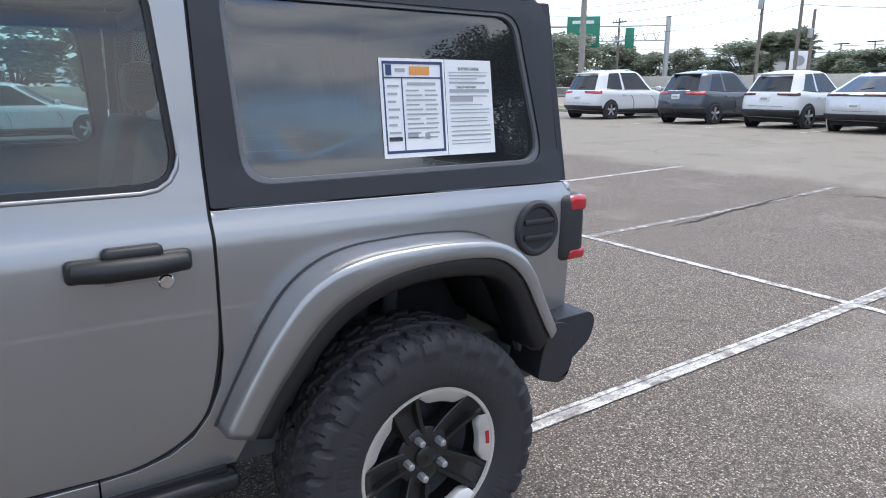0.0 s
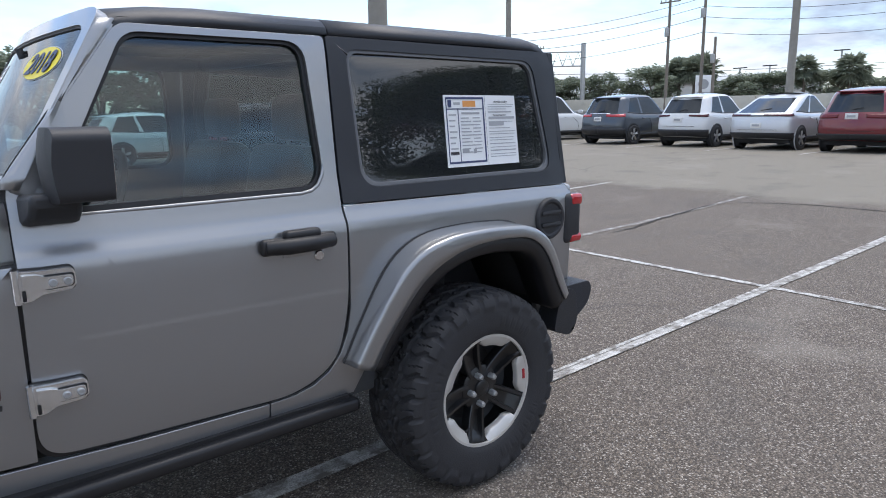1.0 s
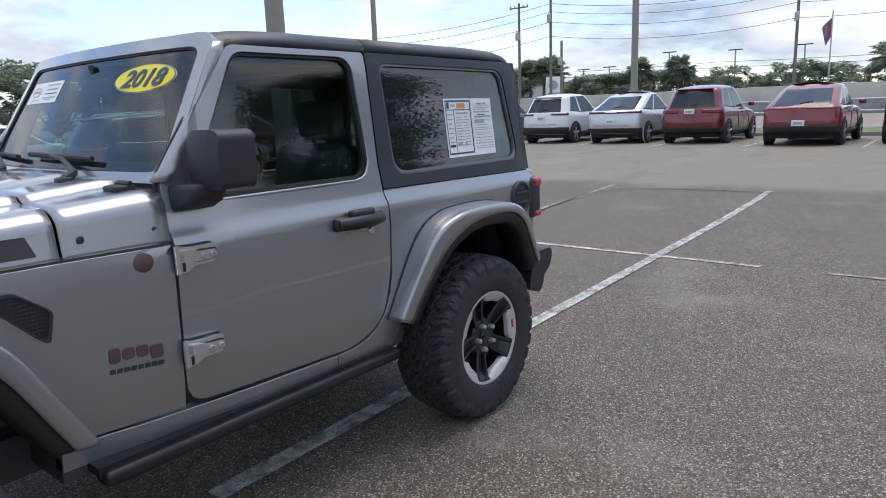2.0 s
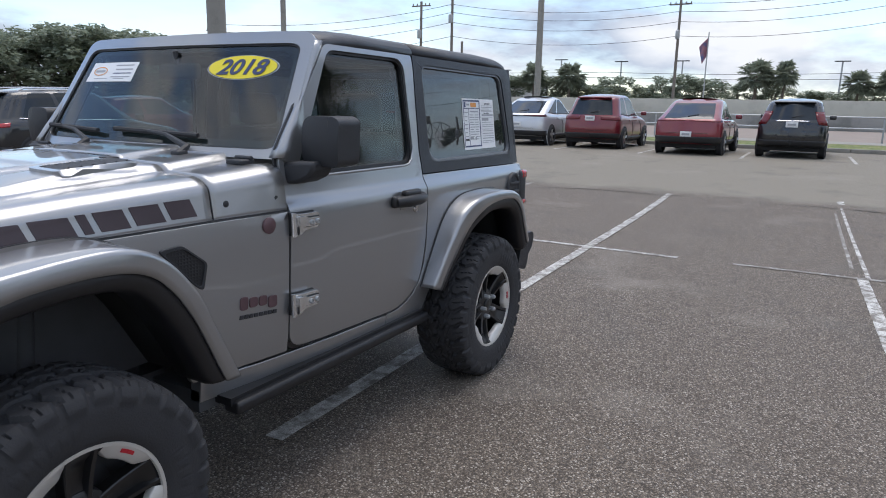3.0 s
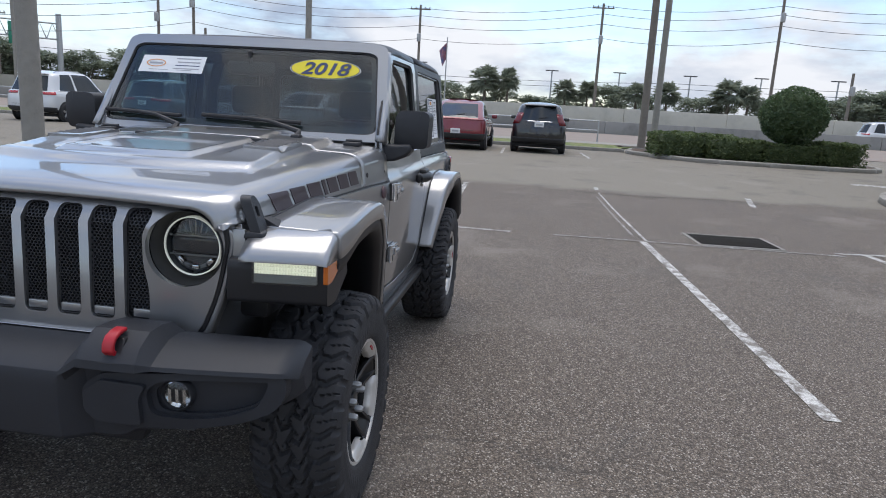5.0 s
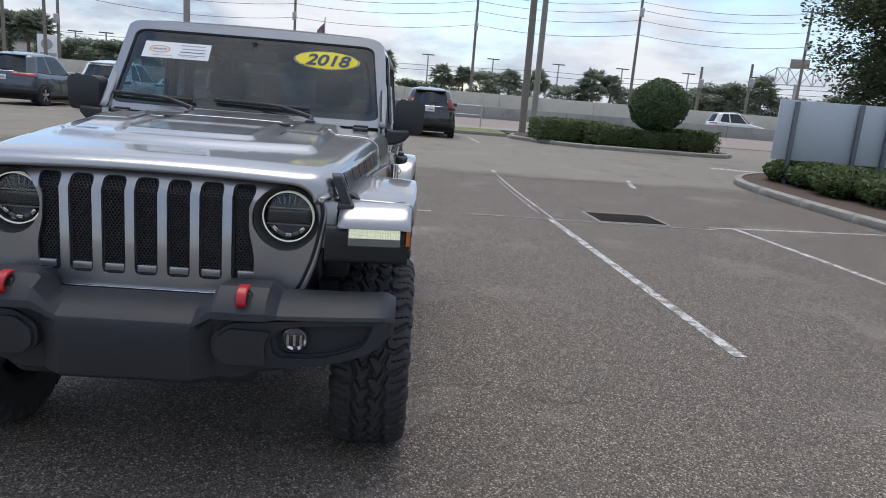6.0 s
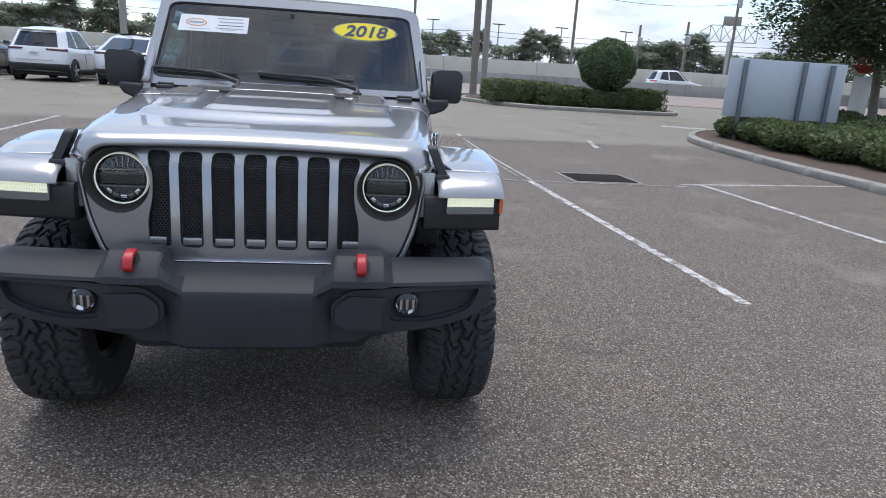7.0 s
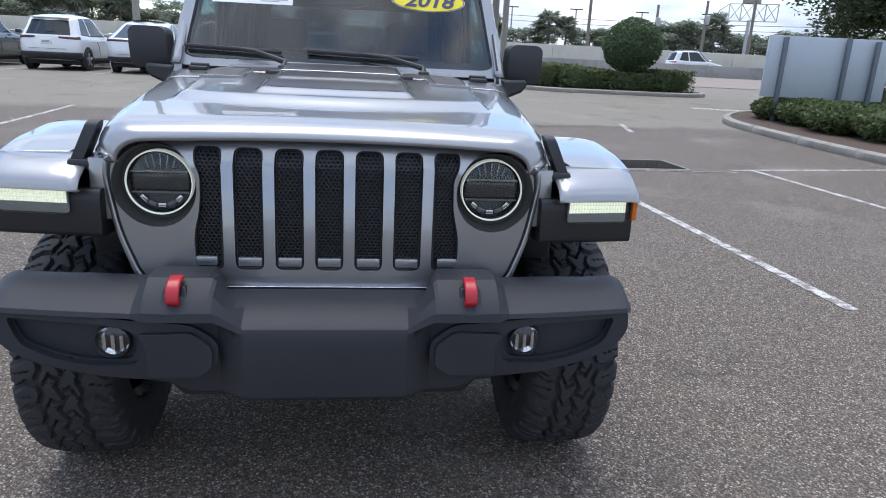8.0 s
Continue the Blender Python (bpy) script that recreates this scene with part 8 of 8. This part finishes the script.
def car_wheel(parent, x, y, r, w, spokes=5):
    s = -1 if y < 0 else 1
    wh = new("wheel")
    wh.parent = parent
    wh.matrix_basis = Matrix.Translation((x, y, r))
    bm = bmesh.new()
    lathe_bm(bm, [(r * 0.66, -s * 0.0), (r * 0.68, s * w * 0.5), (r * 0.9, s * w * 0.52), (r, s * w * 0.38), (r, -s * w * 0.38), (r * 0.9, -s * w * 0.5), (r * 0.6, -s * w * 0.5)], "Y", 32, closed_ends=False)
    part("tyre", bm, RUBBER, wh)
    bm = bmesh.new()
    lathe_bm(bm, [(r * 0.69, s * w * 0.46), (r * 0.66, s * w * 0.49), (r * 0.62, s * w * 0.44), (r * 0.60, s * w * 0.1), (0.01, s * w * 0.08)], "Y", 32, closed_ends=False)
    part("rim", bm, LAMP_DARK, wh)
    bm = bmesh.new()
    for k in range(spokes):
        a = 2 * math.pi * k / spokes + 0.3
        for da in (-0.13, 0.13):
            d = Vector((math.cos(a + da), 0, math.sin(a + da)))
            tube_bm(bm, [d * r * 0.12 + Vector((0, s * w * 0.40, 0)), Vector((math.cos(a + da * 0.8), 0, math.sin(a + da * 0.8))) * r * 0.64 + Vector((0, s * w * 0.44, 0))], [0.028, 0.020], 6)
    lathe_bm(bm, [(r * 0.2, s * w * 0.36), (r * 0.18, s * w * 0.44), (0.005, s * w * 0.45)], "Y", 16, closed_ends=False)
    part("spokes", bm, WHEEL_ALLOY, wh)


def parked_car(name, label, paint, L, W, H, at, turn=0.0, tail=None, belt=1.02, lamp=(0.50, 0.96, 0.98), plate_z=0.75, lamp_mat=None, dark_low=0.52, rail=False, bar=None, cladding=True, spoiler=True):
    """A parked car, tail at x = 0 and nose at x = L. tail: (z, x) of its outline up the middle; lamp: (inner share of the half width, z0, z1)."""
    top = thing(name, label, "car", at, turn, "parked cars in the far row")
    hw = W / 2
    back = tail or [(0.24, 0.12), (0.36, 0.04), (0.50, 0.0), (0.72, 0.0), (0.90, 0.03), (belt, 0.08), (belt + 0.06, 0.12), (H - 0.16, 0.36), (H - 0.08, 0.42), (H - 0.03, 0.50), (H, 0.95), (H + 0.02, 1.3)]
    front = [(0.24, L - 0.12), (0.45, L - 0.01), (0.60, L), (0.74, L - 0.05), (0.86, L - 0.22), (belt - 0.09, L - 0.75), (belt - 0.01, L - 1.15), (belt + 0.03, L - 1.30), (H - 0.16, L - 1.95), (H - 0.08, L - 2.10), (H - 0.03, L - 2.30), (H, L - 2.7), (H + 0.02, L - 3.0)]
    wide = [(0.24, 0.84), (0.32, 0.95), (0.46, 0.99), (0.70, 1.0), (belt - 0.14, 1.0), (belt - 0.05, 0.975), (belt, 0.935), (belt + 0.03, 0.91), (H - 0.16, 0.795), (H - 0.08, 0.755), (H - 0.03, 0.66), (H, 0.50), (H + 0.02, 0.25)]
    apex = L * 0.47

    def arched(x, z, side=0.0):
        """The height of a level of the shell at x: an arched roof, a belt that climbs and a bumper that tucks up towards the tail."""
        if z > belt:
            q = (apex - x) / (apex - 0.42) if x < apex else (x - apex) / (L - 2.0 - apex)
            z = belt + (z - belt) * max(1.0 + 0.13 * (1 - q * q), 0.96)
        if z < 0.55 and x < 1.0:
            z += 0.13 * (1 - max(x, 0) / 1.0) * (0.55 - z) / 0.31
        return z + 0.06 * side * min(max((1.35 - x) / 0.9, 0), 1) * max(1 - abs(z - belt - 0.03) / 0.28, 0)

    def skin(z, t, s, out=0.0):
        """A place on the shell: t from 0 at the tail's middle, over the side, to 1 at the nose's middle."""
        x0, x1, y = along(back, z), along(front, z), hw * along(wide, z)
        rt, rn = min(0.40, y * 0.62), min(0.55, y * 0.75)
        bow = 0.10 * y / hw
        if t <= 0.25:
            q = t / 0.25
            p, n = ((x0 + bow * q * q), (y - rt) * q), (-1, 0.2 * q)
        elif t <= 0.40:
            a = (t - 0.25) / 0.15 * math.pi / 2
            p, n = (x0 + bow + (rt - bow) * (1 - math.cos(a)), y - rt + rt * math.sin(a)), (-math.cos(a), math.sin(a))
        elif t <= 0.80:
            q = (t - 0.40) / 0.40
            p, n = (lerp(x0 + rt, x1 - rn, q), y), (0, 1)
        elif t <= 0.93:
            a = (t - 0.80) / 0.13 * math.pi / 2
            p, n = (x1 - rn + rn * math.sin(a) * 0.92, y - rn + rn * math.cos(a)), (math.sin(a), math.cos(a))
        else:
            q = (t - 0.93) / 0.07
            p, n = (x1 - 0.08 * rn * (1 - q), (y - rn) * (1 - q)), (1, 0)
        return Vector((p[0] + n[0] * out, s * (p[1] + n[1] * out), arched(p[0], z, min(max((t - 0.34) / 0.1, 0), 1))))

    zs = sorted({0.24, 0.30, 0.38, 0.48, 0.60, 0.72, 0.82, 0.90, belt - 0.14, belt - 0.09, belt - 0.05, belt - 0.01, belt + 0.03, belt + 0.07, lerp(belt, H, 0.35), lerp(belt, H, 0.55), H - 0.20, H - 0.16, H - 0.12, H - 0.08, H - 0.05, H - 0.03, H - 0.012, H, H + 0.012, H + 0.02})
    zs = [z for i, z in enumerate(zs) if i == 0 or z - zs[i - 1] > 0.004]
    ts = [0, 0.06, 0.12, 0.17, 0.21, 0.25, 0.28, 0.31, 0.34, 0.37, 0.40, 0.43, 0.455, 0.48, 0.52, 0.56, 0.58, 0.62, 0.66, 0.70, 0.73, 0.76, 0.80, 0.82, 0.845, 0.87, 0.90, 0.93, 0.97, 1.0]
    ring = [(t, -1) for t in ts] + [(t, 1) for t in ts[-2:0:-1]]
    n = len(ring)
    verts = [skin(z, t, s) for z in zs for t, s in ring]
    groups = {"body": [], "rear_window": [], "side_window": [], "side_window.": [], "windscreen": []}
    for i in range(len(zs) - 1):
        zm = (zs[i] + zs[i + 1]) / 2
        pane = belt + 0.03 < zm < H - 0.09
        for j in range(n):
            (t0, s0), (t1, s1) = ring[j], ring[(j + 1) % n]
            tm, sd = (t0 + t1) / 2, s0 if t0 not in (0, 1.0) else s1
            key = "body"
            if pane and tm < 0.30 and zm < H - 0.11:
                key = "rear_window"
            elif pane and 0.425 < tm < 0.80 and not 0.56 < tm < 0.58:
                key = "side_window" if sd < 0 else "side_window."
            elif pane and tm > 0.83:
                key = "windscreen"
            groups[key].append([i * n + j, i * n + (j + 1) % n, (i + 1) * n + (j + 1) % n, (i + 1) * n + j])
    groups["body"] += [list(range(n - 1, -1, -1)), list(range(len(verts) - n, len(verts)))]
    for key, fs in groups.items():
        idx = sorted({i for f in fs for i in f})
        mp = {i: k for k, i in enumerate(idx)}
        part_data(key.strip("."), [verts[i] for i in idx], [[mp[i] for i in f] for f in fs], paint if key == "body" else CAR_GLASS, top, smooth=50)

    def patch(pname, t0, t1, z0, z1, s, out, mat, rows=3, cols=8, taper=0.0):
        g = [[skin(lerp(z0 + taper * (1 - c / cols), z1, r / rows), lerp(t0, t1, c / cols), s, out) for c in range(cols + 1)] for r in range(rows + 1)]
        ob = grid_part(pname, g, mat, top, thick=0.02, smooth=40, offset=0.0)
        return ob

    for s in (-1, 1):
        patch("tail_lamp", 0.25 * lamp[0], 0.385, lamp[1], lamp[2], s, 0.006, lamp_mat or RED_LENS, taper=0.03)
        patch("window_trim", 0.42, 0.80, belt + 0.015, belt + 0.032, s, 0.004, CHROME if rail else PLASTIC, rows=1, cols=12)
        for tt in (0.545, 0.665):
            patch("door_handle", tt - 0.022, tt, belt - 0.16, belt - 0.125, s, 0.016, paint, rows=1, cols=2)
        for tt in (0.575, 0.70):
            patch("door_joint", tt, tt + 0.0012, 0.40, belt, s, 0.001, SEAL, rows=4, cols=1)
        patch("sill", 0.40, 0.79, 0.26, 0.40, s, 0.008, PLASTIC, rows=2, cols=10)
        bm = bmesh.new()
        box_bm(bm, L - 1.66, L - 1.52, s * (hw + 0.09) - 0.11, s * (hw + 0.09) + 0.09, belt + 0.03, belt + 0.17, 0.04, 3)
        part("wing_mirror", bm, paint, top)
    # dark lower bumper round the corners, joint of the tailgate, plate
    for s in (-1, 1):
        patch("bumper", 0.0, 0.40, 0.26, dark_low, s, 0.012, PLASTIC, rows=4, cols=12)
        patch("tailgate_joint", 0.0, 0.26, dark_low + 0.10, dark_low + 0.108, s, 0.002, SEAL, rows=1, cols=8)
    bm = bmesh.new()
    px = along(back, plate_z)
    box_bm(bm, px - 0.022, px + 0.02, -0.16, 0.16, plate_z - 0.08, plate_z + 0.08, 0.006)
    pl = part("number_plate", bm, PLATE, top)
    bm = bmesh.new()
    box_bm(bm, px - 0.026, px - 0.02, -0.11, 0.11, plate_z - 0.03, plate_z + 0.03)
    part("plate_bar", bm, GREY_INK, pl)
    if spoiler:
        bm = bmesh.new()
        x0 = along(back, H - 0.05)
        box_bm(bm, x0 - 0.07, x0 + 0.35, -hw * 0.60, hw * 0.60, H - 0.060, H - 0.026, 0.016, 3)
        part("spoiler", bm, paint, top)
    bm = bmesh.new()
    zg = belt + 0.10
    tube_bm(bm, [(along(back, zg) - 0.01, 0.02, zg), (along(back, zg + 0.06) - 0.015, -0.26, zg + 0.06)], 0.010, 6)
    part("rear_wiper", bm, SEAL, top)
    if bar:
        for s in (-1, 1):
            patch("trim_bar", 0.0, 0.24, bar[0] - 0.016, bar[0] + 0.016, s, 0.006, bar[2], rows=1)
    if rail:
        for s in (-1, 1):
            bm = bmesh.new()
            tube_bm(bm, [(0.8, s * hw * 0.60, arched(0.8, H - 0.03)), (0.95, s * hw * 0.60, arched(0.95, H) + 0.025), (1.6, s * hw * 0.60, arched(1.6, H) + 0.025), (2.2, s * hw * 0.60, arched(2.2, H) + 0.025), (2.4, s * hw * 0.60, arched(2.4, H - 0.03))], 0.018, 6)
            part("roof_rail", bm, CHROME, top)
    bm = bmesh.new()
    box_bm(bm, 0.5, L - 0.5, -hw * 0.82, hw * 0.82, 0.19, 0.34, 0.03)
    part("underbody", bm, LINER, top)
    for x in (0.92, L - 0.92):
        for s in (-1, 1):
            bm = bmesh.new()
            lathe_bm(bm, [(0.415, -s * 0.03), (0.415, s * 0.006), (0.385, s * 0.010), (0.38, -s * 0.03)] if cladding else [(0.40, -s * 0.03), (0.40, s * 0.002), (0.385, s * 0.004), (0.38, -s * 0.03)], "Y", 30, (x, s * hw, 0.355), closed_ends=False)
            part("arch_trim", bm, PLASTIC if cladding else paint, top)
            bm = bmesh.new()
            lathe_bm(bm, [(0.39, -s * 0.05), (0.39, s * 0.004), (0.02, s * 0.004)], "Y", 30, (x, s * hw, 0.355), closed_ends=False)
            part("wheel_arch", bm, LINER, top)
            car_wheel(top, x, s * (hw - 0.075), 0.350, 0.22)
    return top


WHITE_P = car_paint("white car paint", (0.66, 0.67, 0.68), 0.0, 0.3, 0.0)
SILVER_P = car_paint("pale silver car paint", (0.60, 0.62, 0.66), 0.4, 0.3)
RED_P = car_paint("deep red car paint", (0.16, 0.014, 0.022), 0.3, 0.3)
RED_P2 = car_paint("bright red car paint", (0.20, 0.014, 0.026), 0.2, 0.3)
BLUE_P = car_paint("slate blue car paint", (0.055, 0.068, 0.088), 0.4, 0.3)
BLACK_P = car_paint("black car paint", (0.014, 0.015, 0.018), 0.2, 0.28)
GZ = ground_z(21)
coupe = [(0.24, 0.12), (0.36, 0.05), (0.55, 0.0), (0.80, 0.03), (1.00, 0.05), (1.06, 0.10), (1.12, 0.20), (1.46, 1.05), (1.54, 1.30), (1.59, 1.55), (1.62, 1.85), (1.64, 2.1)]
egg = [(0.24, 0.12), (0.36, 0.05), (0.55, 0.0), (0.85, 0.02), (1.04, 0.05), (1.09, 0.10), (1.14, 0.22), (1.47, 1.05), (1.55, 1.32), (1.60, 1.60), (1.63, 1.95), (1.65, 2.2)]
SMOKED = material("smoked red lamp", (0.07, 0.012, 0.016), 0.15)
DARK_RED = material("dark red lamp", (0.13, 0.012, 0.016), 0.15)
parked_car("white_suv", "large white SUV with red tail lamps", WHITE_P, 5.1, 1.98, 1.80, (20.95, 17.5, GZ), belt=1.10, lamp=(0.62, 0.98, 1.09), plate_z=0.82, rail=True)
parked_car("blue_suv", "slate blue SUV with a chrome strip and a white plate", BLUE_P, 4.75, 1.92, 1.72, (21.2, 13.0, GZ), belt=1.08, lamp=(0.62, 0.98, 1.08), plate_z=0.92, bar=(1.12, 0.5, CHROME), dark_low=0.58)
parked_car("white_crossover", "white crossover with slim dark tail lamps", WHITE_P, 4.55, 1.84, 1.68, (21.3, 9.8, GZ), belt=1.08, lamp=(0.72, 0.98, 1.06), plate_z=0.90, lamp_mat=SMOKED, dark_low=0.58)
parked_car("silver_crossover", "pale silver electric crossover with a sloping rear glass", SILVER_P, 4.78, 1.92, 1.63, (21.2, 7.1, GZ), tail=egg, belt=1.08, lamp=(0.40, 0.99, 1.06), plate_z=0.74, lamp_mat=SMOKED, bar=(1.02, 0.5, PLASTIC), dark_low=0.50, cladding=False, spoiler=False)
parked_car("red_suv", "deep red SUV with a white number plate", RED_P, 4.6, 1.90, 1.72, (21.2, 4.5, GZ), belt=1.08, lamp=(0.66, 0.93, 1.06), plate_z=1.0, lamp_mat=DARK_RED, dark_low=0.50)
parked_car("red_coupe_suv", "bright red coupe-shaped SUV with a thin light bar", RED_P2, 4.8, 1.93, 1.62, (20.3, 1.25, GZ), tail=coupe, belt=1.04, lamp=(0.10, 0.985, 1.02), plate_z=0.62, lamp_mat=DARK_RED, dark_low=0.55, spoiler=False)
parked_car("black_suv", "black compact SUV with upright red tail lamps", BLACK_P, 4.55, 1.82, 1.65, (21.1, -1.50, GZ), belt=1.08, lamp=(1.18, 0.95, 1.34), lamp_mat=DARK_RED, plate_z=0.97, bar=(1.07, 0.48, CHROME), dark_low=0.50)
parked_car("black_sedan_suv", "black SUV with bright window trim", BLACK_P, 4.9, 1.92, 1.66, (6.4, 12.9, 0.0), belt=1.04, lamp=(0.5, 0.92, 1.0), plate_z=0.75, rail=True)
parked_car("red_sedan", "dark red sedan in the next row", RED_P, 4.8, 1.85, 1.50, (12.0, 17.5, 0.1), belt=0.98, lamp=(0.5, 0.84, 0.94), cladding=False)
parked_car("white_sedan", "white sedan beside the verge", WHITE_P, 4.8, 1.86, 1.52, (-0.2, 19.5, 0.0), belt=0.98, lamp=(0.5, 0.84, 0.94), cladding=False)
parked_car("white_sedan", "white sedan beside the verge", WHITE_P, 4.8, 1.86, 1.52, (5.4, 19.8, 0.0), belt=0.98, lamp=(0.5, 0.84, 0.94), cladding=False)
parked_car("white_suv", "white SUV on the highway behind the barrier", WHITE_P, 4.8, 1.9, 1.78, (52.2, -24.9, 0.61), turn=-90, belt=1.05, lamp=(0.6, 0.92, 1.02), rail=True)
# cars behind the walk, met only as reflections
parked_car("grey_sedan", "grey sedan across the aisle", SILVER_P, 4.8, 1.86, 1.5, (3.5, -19.0, 0.0), belt=0.98, lamp=(0.5, 0.84, 0.94))
parked_car("dark_sedan", "dark sedan across the aisle", BLACK_P, 4.8, 1.86, 1.5, (-4.0, -19.5, 0.0), belt=0.98, lamp=(0.5, 0.84, 0.94))
